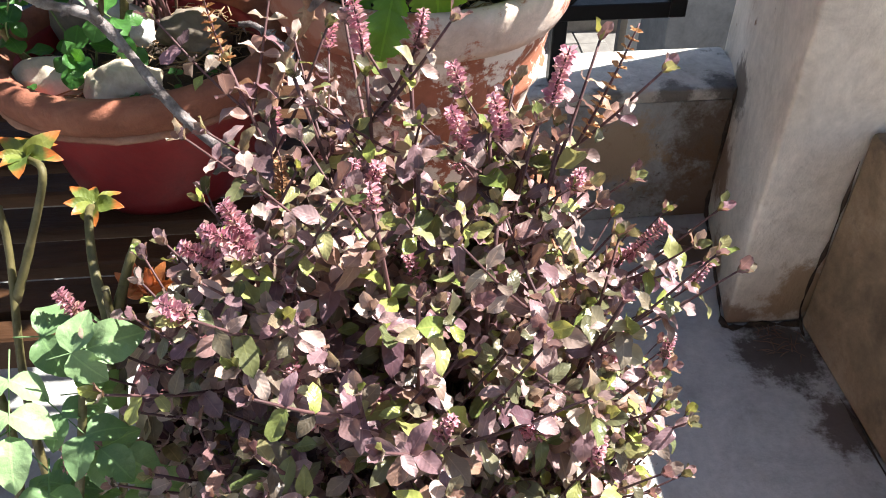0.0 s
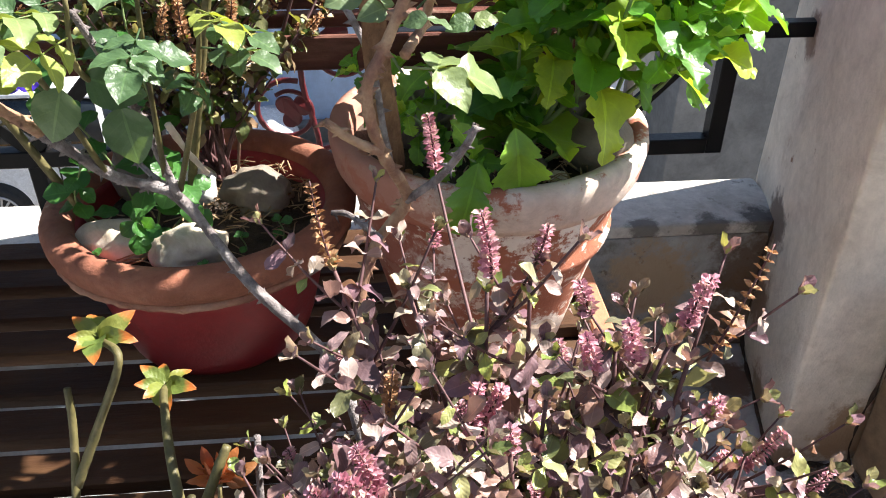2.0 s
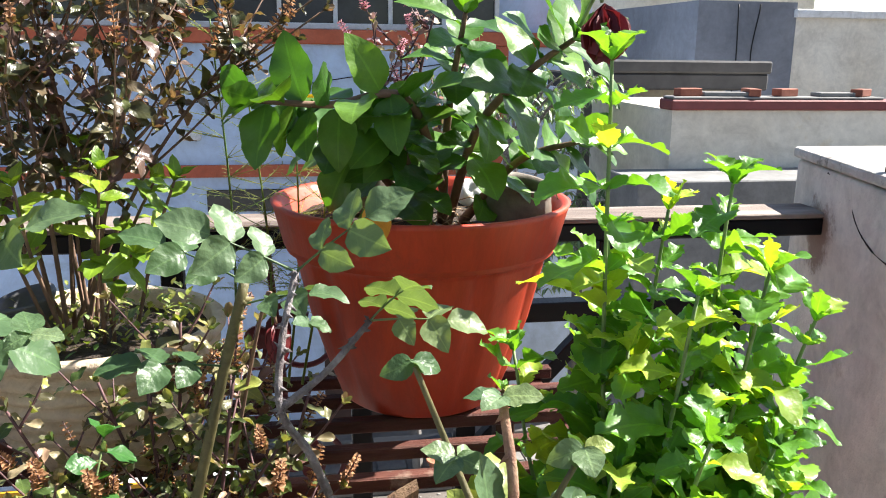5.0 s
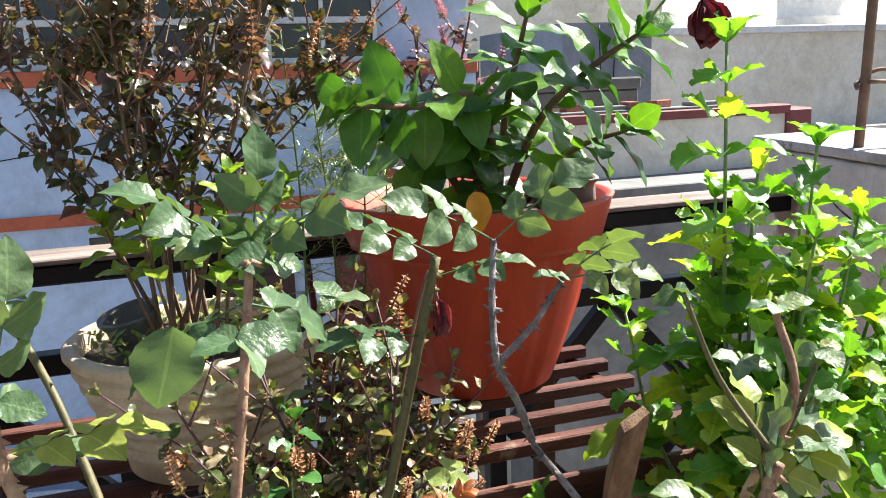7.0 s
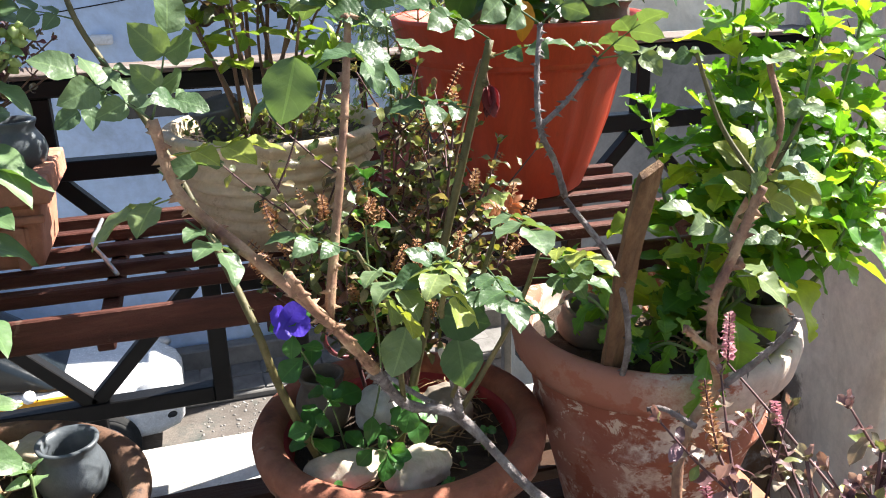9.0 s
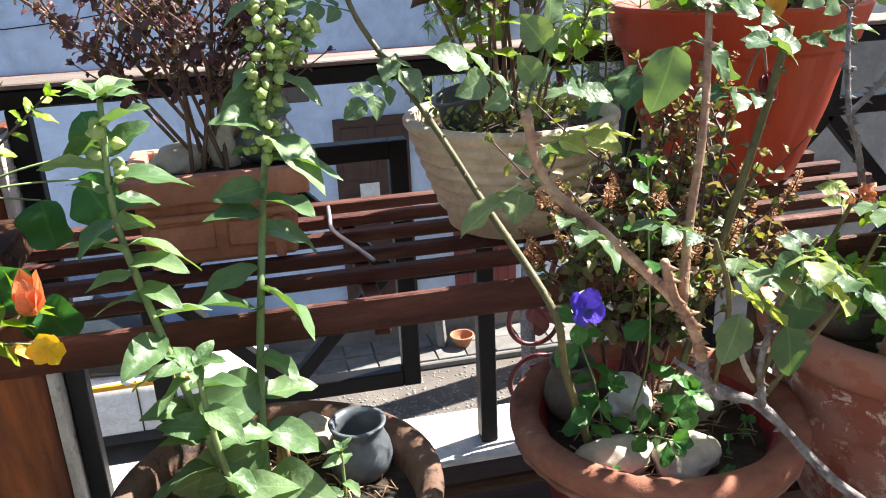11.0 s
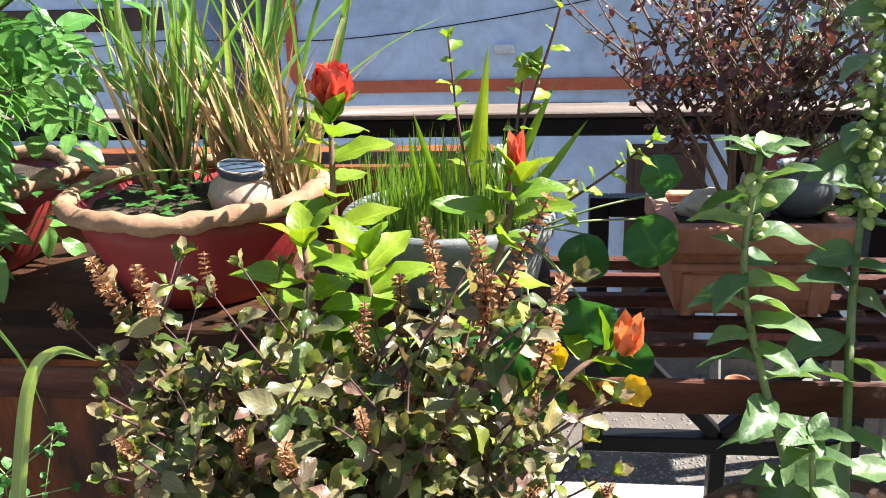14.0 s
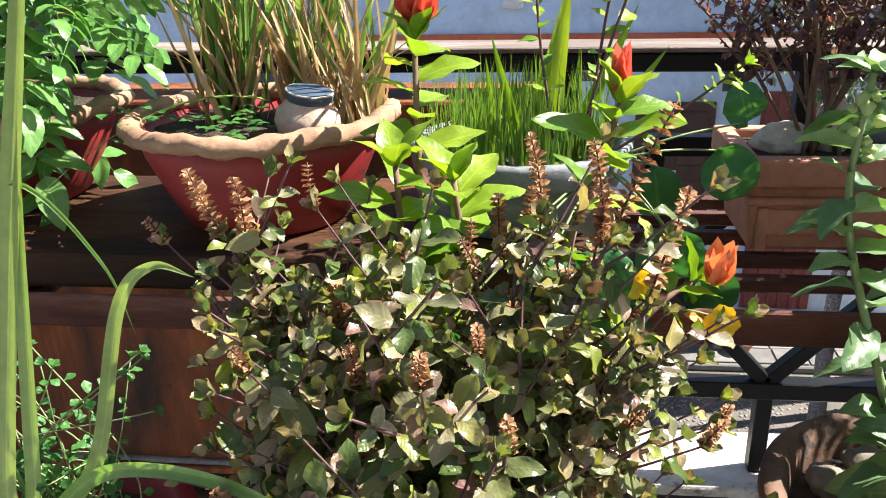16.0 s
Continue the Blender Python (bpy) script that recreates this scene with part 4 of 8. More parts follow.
for v in bm.verts:
    k = 1 + 0.10 * (v.co.z - bz1) / (bz1 - bz0)
    v.co.x = (bx0 + bx1) / 2 + (v.co.x - (bx0 + bx1) / 2) * k
    v.co.y = (by0 + by1) / 2 + (v.co.y - (by0 + by1) / 2) * k
part("body", bm, M["boxclay"], wbox)
bm = bmesh.new()
e = 0.012
for lo, hi in (((bx0 - e, by0 - e, bz1 - 0.034), (bx1 + e, by0 + 0.012, bz1)), ((bx0 - e, by1 - 0.012, bz1 - 0.034), (bx1 + e, by1 + e, bz1)),
               ((bx0 - e, by0 + 0.0125, bz1 - 0.034), (bx0 + 0.012, by1 - 0.0125, bz1)), ((bx1 - 0.012, by0 + 0.0125, bz1 - 0.034), (bx1 + e, by1 - 0.0125, bz1))):
    box(bm, lo, hi, 0.003, 2)
part("rim", bm, M["boxclay"], wbox, "chalky moulded rim")
part("band", boxed((bx0 - 0.001, by0 - 0.006, bz1 - 0.060), (bx1 + 0.001, by0 + 0.004, bz1 - 0.050), 0.002), M["boxclay"], wbox)
for x0, x1 in ((bx0 + 0.022, (bx0 + bx1) / 2 - 0.008), ((bx0 + bx1) / 2 + 0.008, bx1 - 0.022)):
    part("raised_panel", boxed((x0, by0 + 0.001, bz0 + 0.022), (x1, by0 + 0.012, bz1 - 0.066), 0.003, 2), M["boxclay"], wbox)
for x in (bx0 + 0.016, bx1 - 0.040):
    part("side_rib", boxed((x, by0 - 0.002, bz0 + 0.001), (x + 0.014, by0 + 0.010, bz1 - 0.064), 0.003, 2), M["boxclay"], wbox)
part("soil", boxed((bx0 + 0.014, by0 + 0.014, bz1 - 0.034), (bx1 - 0.014, by1 - 0.014, bz1 - 0.012)), M["soil"], wbox)

# ---- leaf shapes ----
def leaf_set(name, material, specs):
    """Several variants of one leaf as meshes to be shared: (length, width, kind, fold, curl, wave)."""
    out = []
    for i, (ln, wd, kind, fold, curl, wave) in enumerate(specs):
        g = leaf_geo(ln, wd, kind, 32 if kind == "lobed" else 13, fold, curl, wave, i + 3)
        out.append(grid_mesh(name, g[0], g[1], material, g[2]))
    return out


def compound_geo(pairs, leaflet, gap, size0=1.0, size1=1.0, droop=0.1, spread=62, end=True):
    """A pinnate leaf: a thin stalk with paired leaflets and one at the end."""
    c = Cloud()
    n = pairs
    total = gap * (n + 0.6)
    stalk = [Vector((0, total * i / 8, -droop * total * (i / 8) ** 2)) for i in range(9)]
    tv, tf = tube_geo(stalk, 0.0011, 0.0006, 4)
    c.add((tv, tf), Matrix())
    for i in range(n):
        y = gap * (i + 1)
        t = y / total
        z = -droop * total * t * t
        s = size0 + (size1 - size0) * i / max(1, n - 1)
        for sg in (-1, 1):
            a = radians(spread)
            c.add(leaflet, aim((0, y, z), (sg * math.sin(a), math.cos(a), -0.12), size=s, spin=sg * 8))
    if end:
        c.add(leaflet, aim((0, total, -droop * total), (0, 1, -0.25), size=size1 * 1.08))
    return np.vstack(c.v).tolist(), c.f, np.vstack(c.u)


def compound_mesh(name, material, *args, **kw):
    v, f, u = compound_geo(*args, **kw)
    return grid_mesh(name, v, f, material, u)


ROSE = [compound_mesh("rose_leaf", L_["rose"], p, leaf_geo(ln, wd, "ovate", 10, 0.26, cu, 0.04, k), g, 0.8, 1.0, 0.12)
        for k, (p, ln, wd, g, cu) in enumerate(((2, 0.038, 0.029, 0.027, 0.2), (2, 0.034, 0.026, 0.025, 0.3), (1, 0.048, 0.038, 0.026, 0.25)))]
ROSEBIG = [compound_mesh("rose_leaf", L_["rosesunlit"], 2, leaf_geo(0.052, 0.037, "ovate", 10, 0.34, 0.35, 0.05, 5), 0.036, 0.85, 1.0, 0.15),
           compound_mesh("rose_leaf", L_["rosesunlit"], 1, leaf_geo(0.060, 0.046, "ovate", 10, 0.34, 0.3, 0.05, 6), 0.026, 0.85, 1.0, 0.15)]
ROSEONE = leaf_set("rose_leaf", L_["rose"], [(0.055, 0.043, "ovate", 0.12, 0.15, 0.03), (0.048, 0.036, "ovate", 0.2, 0.3, 0.03)])
ROSERED = [compound_mesh("young_leaf", L_["rosered"], 2, leaf_geo(0.026, 0.013, "ovate", 9, 0.3, 0.25, 0.03, 7), 0.010, 0.8, 1.0, 0.1)]
ROSEYOUNG = leaf_set("young_leaf", L_["roseyoung"], [(0.036, 0.018, "ovate", 0.35, 0.3, 0.05), (0.030, 0.014, "ovate", 0.4, 0.1, 0.05), (0.042, 0.021, "ovate", 0.3, 0.45, 0.05)])
MUM = leaf_set("lobed_leaf", L_["mum"], [(0.066, 0.042, "lobed", 0.35, 0.35, 0.13), (0.054, 0.036, "lobed", 0.25, 0.5, 0.16), (0.042, 0.027, "lobed", 0.4, 0.2, 0.12), (0.072, 0.046, "lobed", 0.3, 0.6, 0.15), (0.050, 0.030, "lobed", 0.5, -0.25, 0.14)])
GLOSSY = leaf_set("glossy_leaf", L_["glossy"], [(0.085, 0.052, "ovate", 0.2, 0.2, 0.02), (0.075, 0.050, "obovate", 0.25, 0.3, 0.02), (0.065, 0.044, "ovate", 0.15, 0.1, 0.02)])
ASH = leaf_set("ovate_leaf", L_["ash"], [(0.088, 0.045, "ovate", 0.34, 0.35, 0.06), (0.076, 0.040, "ovate", 0.40, 0.15, 0.07), (0.094, 0.049, "ovate", 0.28, 0.55, 0.07)])
HIB = leaf_set("leaf", L_["hib"], [(0.052, 0.027, "ovate", 0.25, 0.15, 0.04), (0.046, 0.026, "ovate", 0.2, 0.3, 0.04), (0.060, 0.030, "ovate", 0.3, 0.2, 0.04)])
CLOVER = leaf_set("round_leaf", L_["clover"], [(0.032, 0.024, "obovate", 0.15, 0.15, 0.0), (0.026, 0.021, "obovate", 0.2, 0.25, 0.0)])
ROUND = leaf_set("round_leaf", L_["nasturtium"], [(0.054, 0.058, "round", 0.15, 0.15, 0.15), (0.044, 0.048, "round", 0.25, 0.3, 0.17), (0.050, 0.050, "round", 0.35, 0.1, 0.14)])
BLADES = [grid_mesh("blade", *leaf_geo(0.34, 0.011, "blade", 18, 0.5, c, 0, k)[:2], L_["blade"], leaf_geo(0.34, 0.011, "blade", 18, 0.5, c, 0, k)[2]) for k, c in enumerate((0.05, 0.25, 0.5))]
AMBER = leaf_set("withered_leaf", L_["amber"], [(0.042, 0.026, "ovate", 0.4, 0.4, 0.05), (0.040, 0.012, "ovate", 0.3, 0.3, 0.02)])

SMALL = [leaf_geo(0.028, 0.0150, kd, 8, fo, c, 0.13, k) for k, (c, kd, fo) in enumerate(((0.05, "round", 0.35), (0.35, "obovate", 0.2), (0.6, "round", 0.15), (-0.25, "obovate", 0.5), (0.2, "ovate", 0.3)))]
TINY = [leaf_geo(0.015, 0.007, "ovate", 4, 0.2, 0.3, 0, 1), leaf_geo(0.012, 0.006, "ovate", 4, 0.2, 0.1, 0, 2)]
CUP = leaf_geo(0.0065, 0.005, "round", 3, 0.6, 0.1, 0, 3)


def put(name, mesh, parent, m, label=""):
    return tagged(link(new(name, mesh), parent, m), label)


def shoot(parent, pts, r0, r1, stem_mat, leaves, n, size=1.0, start=0.15, lift=0.5, flat=0.3, pairs=False, thorns=0, name="stem", leaf_name="leaf", sides=7, end=True, grow=(1.0, 0.7), bumpy=0.0, face=(0.4, -0.4, 0.8)):
    """A stem with leaves set round it, larger below and smaller towards the tip."""
    tube(name, pts, r0, r1, stem_mat, parent, sides, bumpy, thorns=thorns)
    path = curve_points(pts, 8)
    ang = rnd.uniform(0, 6.28)
    for i in range(n):
        t = start + (1 - start) * (i + rnd.uniform(-0.25, 0.25)) / max(1, n - 1) if n > 1 else 0.9
        t = min(max(t, 0), 0.999)
        k = int(t * (len(path) - 1))
        p, d = path[k], (path[min(k + 1, len(path) - 1)] - path[max(k - 1, 0)]).normalized()
        ang += 2.4 if not pairs else 1.57
        for sg in ((0, math.pi) if pairs else (0,)):
            x = d.orthogonal().normalized()
            x = Matrix.Rotation(ang + sg + rnd.uniform(-0.3, 0.3), 3, d) @ x
            way = x + d * (lift + rnd.uniform(-0.2, 0.2)) + Vector((0, 0, -flat * rnd.random()))
            up = d * 0.7 + Vector(face) + Vector((rnd.uniform(-0.3, 0.3), rnd.uniform(-0.3, 0.3), 0))
            s = size * (grow[0] + (grow[1] - grow[0]) * t) * rnd.uniform(0.8, 1.15)
            put(leaf_name, rnd.choice(leaves), parent, aim(p + x * r1, way, up, s, rnd.uniform(-20, 20)))
    if end:
        for j in range(4):
            d = (path[-1] - path[-3]).normalized()
            x = Matrix.Rotation(j * 1.57 + ang, 3, d) @ d.orthogonal().normalized()
            put(leaf_name, rnd.choice(leaves), parent, aim(path[-1], d * 1.0 + x * 0.7, d + Vector((0, 0, 0.5)), size * grow[1] * 0.75))


def spike(cl, stems, base, way, length, cup=CUP, whorls=12, width=0.0055, size=1.0):
    """A basil flower spike: whorls of small cups along a thin stalk."""
    way = Vector(way).normalized()
    bend = Vector((rnd.uniform(-0.2, 0.2), rnd.uniform(-0.2, 0.2), 0))
    pts = [Vector(base) + (way + bend * t) * length * t for t in (0, 0.35, 0.7, 1.0)]
    path = curve_points(pts, 4)
    v, f = tube_geo(path, 0.0012, 0.0006, 4)
    stems.add((v, f), Matrix())
    for w in range(whorls):
        t = 0.08 + 0.92 * w / whorls
        k = min(int(t * (len(path) - 1)), len(path) - 2)
        p = path[k].lerp(path[k + 1], t * (len(path) - 1) - k)
        d = (path[k + 1] - path[k]).normalized()
        x0 = d.orthogonal().normalized()
        for j in range(6):
            x = Matrix.Rotation(j * 1.047 + w * 0.5, 3, d) @ x0
            cl.add(cup, aim(p + x * width * 0.25, x + d * rnd.uniform(0.2, 0.7), d, size * (1.2 - 0.45 * t) * rnd.uniform(0.75, 1.3), rnd.uniform(-40, 40)))


def basil(name, label, root, tips, leaf_mat, flower_mat, stem_mat, n_side, leaf_n, flower_share, spike_len, size=1.0, reach=0.07, seedy=None):
    """A bushy basil: main stems to the tips, side twigs, opposite leaves, flower spikes."""
    th = thing(name, root, label, "plant")
    leaves, stems, flowers = Cloud(), Cloud(), Cloud()
    root = Vector(root)
    for tip in tips:
        tip = Vector(tip)
        mid = root.lerp(tip, 0.5) + Vector((rnd.uniform(-0.03, 0.03), rnd.uniform(-0.03, 0.03), 0.02))
        pts = [root + Vector((rnd.uniform(-0.03, 0.03), rnd.uniform(-0.03, 0.03), 0)), mid, tip]
        path = curve_points(pts, 8)
        v, f = tube_geo(path, 0.0032, 0.0015, 5)
        stems.add((v, f), Matrix())
        twigs = [(path[-5:], 1.0)]
        for s in range(n_side):
            k = rnd.randrange(int(len(path) * 0.4), len(path) - 1)
            d = (path[k + 1] - path[k]).normalized()
            out = away(1.0, 0.5)
            e = path[k] + (d * 0.6 + out.normalized()) * rnd.uniform(0.5, 1.2) * reach
            tw = curve_points([path[k], path[k].lerp(e, 0.5) + Vector((0, 0, -0.004)), e], 4)
            v, f = tube_geo(tw, 0.0016, 0.0009, 4)
            stems.add((v, f), Matrix())
            twigs.append((tw, 0.9))
        for tw, sc in twigs:
            ang = rnd.uniform(0, 3.14)
            for i in range(leaf_n):
                t = 0.2 + 0.8 * i / leaf_n
                k = min(int(t * (len(tw) - 1)), len(tw) - 2)
                d = (tw[k + 1] - tw[k]).normalized()
                ang += 1.57
                for sg in (0, math.pi):
                    if rnd.random() < 0.08:
                        continue
                    x = Matrix.Rotation(ang + sg, 3, d) @ d.orthogonal().normalized()
                    way = x + d * 0.35 + Vector((0, 0, rnd.uniform(-0.55, 0.15)))
                    leaves.add(rnd.choice(SMALL), aim(tw[k], way, d * 0.6 + Vector((0.4, -0.35, 0.65)), size * sc * rnd.uniform(0.65, 1.2) * (1.1 - 0.45 * t), rnd.uniform(-30, 30)))
            for j in range(4):
                d = (tw[-1] - tw[-2]).normalized()
                x = Matrix.Rotation(j * 1.57 + ang, 3, d) @ d.orthogonal().normalized()
                leaves.add(SMALL[0], aim(tw[-1], d + x * 0.6, d, size * rnd.uniform(0.35, 0.6)))
            if rnd.random() < flower_share:
                d = (tw[-1] - tw[-2]).normalized() + Vector((0, 0, 0.6))
                spike(flowers, stems, tw[-1], d, spike_len * rnd.uniform(0.6, 1.2), whorls=9, size=rnd.uniform(0.6, 0.95))
    stems.build("stem", stem_mat, th, kind="stuff")
    leaves.build("foliage", leaf_mat, th, kind="stuff")
    return th, flowers


def dome(c, r, n, low=-0.2, seed=1):
    """Points spread over the upper side of an egg-shaped crown."""
    rr = random.Random(seed)
    out = []
    for i in range(n):
        z = low + (1 - low) * (i + 0.5) / n
        a = i * 2.39996 + rr.uniform(-0.3, 0.3)
        q = math.sqrt(max(0.0, 1 - z * z)) if z > 0 else 1.0
        k = rr.uniform(0.82, 1.08)
        out.append((c[0] + r[0] * q * k * math.cos(a), c[1] + r[1] * q * k * math.sin(a), c[2] + r[2] * z * k))
    return out


def clay_pot(name, at, z, r0, r1, h, material, label, group=""):
    ob = thing(name, (*at, z), label, "flower pot", group)
    turned("body", wall_of(r0, r1, h, 0.012, 0.008), material, ob, (*at, z), 48, 0.004, int(abs(at[0]) * 100))
    soil(r1 - 0.014, at, z + h - 0.03, ob, 3)
    return ob


# ---- basil in bloom by the pillar ----
clay_pot("flower_pot", (0.335, -0.555), 0.0, 0.10, 0.145, 0.36, M["terracotta"], "plain terracotta pot under the purple basil", "pots on the floor")
tips = dome((0.285, -0.545, 0.68), (0.19, 0.16, 0.24), 64, -0.45, 3)
tips += [(0.253, -0.52, 0.86), (0.18, -0.5, 0.815), (0.10, -0.5, 0.70), (0.44, -0.56, 0.73), (0.46, -0.5, 0.79), (0.40, -0.49, 0.91), (0.27, -0.48, 0.95), (0.445, -0.50, 0.785), (0.11, -0.53, 0.75), (0.345, -0.5, 0.88), (0.10, -0.51, 0.66), (0.08, -0.58, 0.60), (0.12, -0.58, 0.70), (0.22, -0.46, 0.94), (0.30, -0.47, 0.95), (0.38, -0.52, 0.93), (0.35, -0.51, 0.92), (0.19, -0.58, 0.88), (0.25, -0.53, 0.87), (0.16, -0.56, 0.80), (0.30, -0.54, 0.91), (0.20, -0.49, 0.83), (0.395, -0.52, 0.915), (0.17, -0.42, 0.93)]
tulsi, fl = basil("basil_plant", "dense purple-green basil bush with pink flower spikes", (0.315, -0.545, 0.34), tips, L_["tulsi"], L_["pinkflower"], M["stempurple"], 10, 5, 0.08, 0.03, 1.02, 0.07)
tstem = Cloud()
tube("flower_stalk", [(0.27, -0.47, 0.88), (0.258, -0.38, 0.92), (0.251, -0.31, 0.945)], 0.0016, 0.0012, M["stempurple"], tulsi, 5)
for x, y, z, dx, ln in ((0.251, -0.31, 0.945, -0.05, 0.055), (0.387, -0.523, 0.945, 0.1, 0.045), (0.355, -0.53, 0.925, 0.0, 0.035), (0.254, -0.537, 0.875, 0.0, 0.045), (0.262, -0.53, 0.88, 0.3, 0.035), (0.20, -0.60, 0.90, -0.7, 0.035), (0.195, -0.595, 0.905, -0.2, 0.03),
                        (0.18, -0.60, 0.895, -1.2, 0.03), (0.458, -0.506, 0.795, 0.8, 0.045), (0.092, -0.506, 0.70, -0.4, 0.06), (0.224, -0.61, 0.775, -0.5, 0.04), (0.44, -0.543, 0.715, 0.6, 0.045), (0.318, -0.55, 0.57, 0.0, 0.045), (0.06, -0.55, 0.635, -1.6, 0.05), (0.269, -0.50, 0.975, 0.0, 0.045), (0.44, -0.56, 0.66, 0.5, 0.04), (0.33, -0.53, 0.92, -0.1, 0.035)):
    spike(fl, tstem, (x, y, z), (dx, 0, 0.8), ln, whorls=15, size=0.85)
fl.build("flower_spike", L_["pinkflower"], tulsi, "pink flower spikes", "stuff")
dry = Cloud()
for x, y, z, dx, ln in ((0.20, -0.49, 0.83, 0.1, 0.07), (0.410, -0.515, 0.912, 0.34, 0.085), (0.17, -0.42, 0.93, -0.2, 0.07), (0.36, -0.55, 0.70, 0.3, 0.06), (0.42, -0.6, 0.56, 0.2, 0.06)):
    spike(dry, tstem, (x, y, z), (dx, 0.1, 0.7), ln, whorls=12, size=0.85)
dry.build("seed_spike", L_["seed"], tulsi, "dry brown seed spikes", "stuff")
tstem.build("spike_stalk", M["stempurple"], tulsi, kind="stuff")

# ---- plastic basket beside the basil ----
M["mauveplastic"] = surface("dusty_mauve_plastic", [(0.22, 0.075, 0.085), (0.32, 0.12, 0.13), (0.40, 0.18, 0.18)], 9, 80, 0.55, bump=0.25)


def plastic_basket(at, r0, r1, h, label):
    """A tapered basket: solid foot and rim, a square lattice between them."""
    ob = thing("plastic_basket", (*at, 0.001), label, "basket")
    turned("foot", [(0.0001, 0.0), (r0, 0.0), (r0 + 0.003, 0.05), (r0 - 0.002, 0.05), (r0 - 0.004, 0.006), (0.0001, 0.006)], M["mauveplastic"], ob, (*at, 0.001), 40)
    turned("rim", [(r1 - 0.002, h - 0.05), (r1 + 0.003, h - 0.05), (r1 + 0.006, h - 0.012), (r1 + 0.013, h - 0.008), (r1 + 0.013, h), (r1 + 0.002, h), (r1 - 0.002, h - 0.012), (r1 - 0.002, h - 0.05)], M["mauveplastic"], ob, (*at, 0.001), 48)
    lat = Cloud()
    for k in range(44):
        a = 2 * math.pi * k / 44
        d = Vector((math.cos(a), math.sin(a), 0))
        c = Vector((*at, 0))
        lat.add(tube_geo([c + d * r0 + Vector((0, 0, 0.045)), c + d * (r1 - 0.001) + Vector((0, 0, h - 0.045))], 0.0022, 0.0022, 4), Matrix())
    for j in range(1, 34):
        z = 0.045 + (h - 0.09) * j / 34
        r = r0 + (r1 - r0) * (z - 0.045) / (h - 0.09)
        loop = [Vector((at[0] + r * math.cos(q * math.pi / 16), at[1] + r * math.sin(q * math.pi / 16), z)) for q in range(33)]
        lat.add(tube_geo(loop, 0.0022, 0.0022, 4), Matrix())
    lat.build("lattice", M["mauveplastic"], ob)


plastic_basket((0.122, -0.425), 0.068, 0.084, 0.60, "tall dusty mauve plastic basket with a lattice side")

# ---- roses ----
clay_pot("flower_pot", (-0.085, -0.52), 0.0, 0.10, 0.135, 0.34, M["terracotta"], "terracotta pot of pruned roses on the floor", "pots on the floor")
rose1 = thing("rose_bush", (-0.045, -0.50, 0.31), "pruned rose with broad green leaves and young red tips", "plant")
for pts in ([(-0.07, -0.50, 0.31), (-0.085, -0.42, 0.55), (-0.082, -0.34, 0.70), (-0.081, -0.325, 0.749)], [(-0.083, -0.36, 0.66), (-0.055, -0.345, 0.72), (-0.023, -0.343, 0.793), (-0.045, -0.31, 0.79)],
            [(-0.05, -0.50, 0.31), (0.02, -0.50, 0.55), (0.05, -0.487, 0.70), (0.058, -0.486, 0.781)], [(0.05, -0.487, 0.70), (0.03, -0.43, 0.75), (0.012, -0.36, 0.76), (0.001, -0.315, 0.735)], [(0.045, -0.487, 0.68), (0.03, -0.475, 0.73), (0.026, -0.473, 0.755)],
            [(0.055, -0.486, 0.74), (0.075, -0.475, 0.79), (0.085, -0.465, 0.81)]):
    tube("cane", pts, 0.0048, 0.0034, M["canegreen"], rose1, 8, 0.08)
tube("dead_cane", [(0.06, -0.46, 0.4), (0.08, -0.39, 0.60), (0.086, -0.361, 0.712)], 0.0042, 0.0034, M["bark"], rose1, 7, 0.1, "grey dead cane")
tube("shoot", [(0.055, -0.46, 0.60), (0.05, -0.40, 0.645), (0.05, -0.379, 0.672)], 0.003, 0.002, M["canegreen"], rose1, 7)
for c, n, s_ in (((-0.050, -0.305, 0.788), 9, 1.05), ((0.001, -0.315, 0.737), 8, 1.05)):
    for k in range(n):
        a = k * 2.4
        put("young_leaf", ROSEYOUNG[k % 3], rose1, aim(c, (math.cos(a), math.sin(a) - 0.2, 0.25 + 0.5 * (k % 3) / 2), (0, -0.5, 0.9), s_ * rnd.uniform(0.75, 1.05), rnd.uniform(-25, 25)), "young leaf with an orange tip")
for w in ((0.4, 0.1, 0.9), (-0.3, 0.1, 1.0), (0.7, 0.0, 0.5), (0.1, -0.3, 0.8), (-0.5, 0.0, 0.6)):
    put("young_leaf", ROSERED[0], rose1, aim((0.05, -0.379, 0.672), w, (0, -0.7, 0.7), 0.75), "young orange-red leaf")
tube("cane", [(-0.06, -0.56, 0.33), (-0.04, -0.58, 0.55), (-0.02, -0.55, 0.70), (-0.03, -0.53, 0.76)], 0.005, 0.003, M["canegreen"], rose1, 8)
tube("cane", [(-0.06, -0.58, 0.33), (0.0, -0.60, 0.55), (0.04, -0.58, 0.70), (0.055, -0.57, 0.76)], 0.005, 0.003, M["canegreen"], rose1, 8)
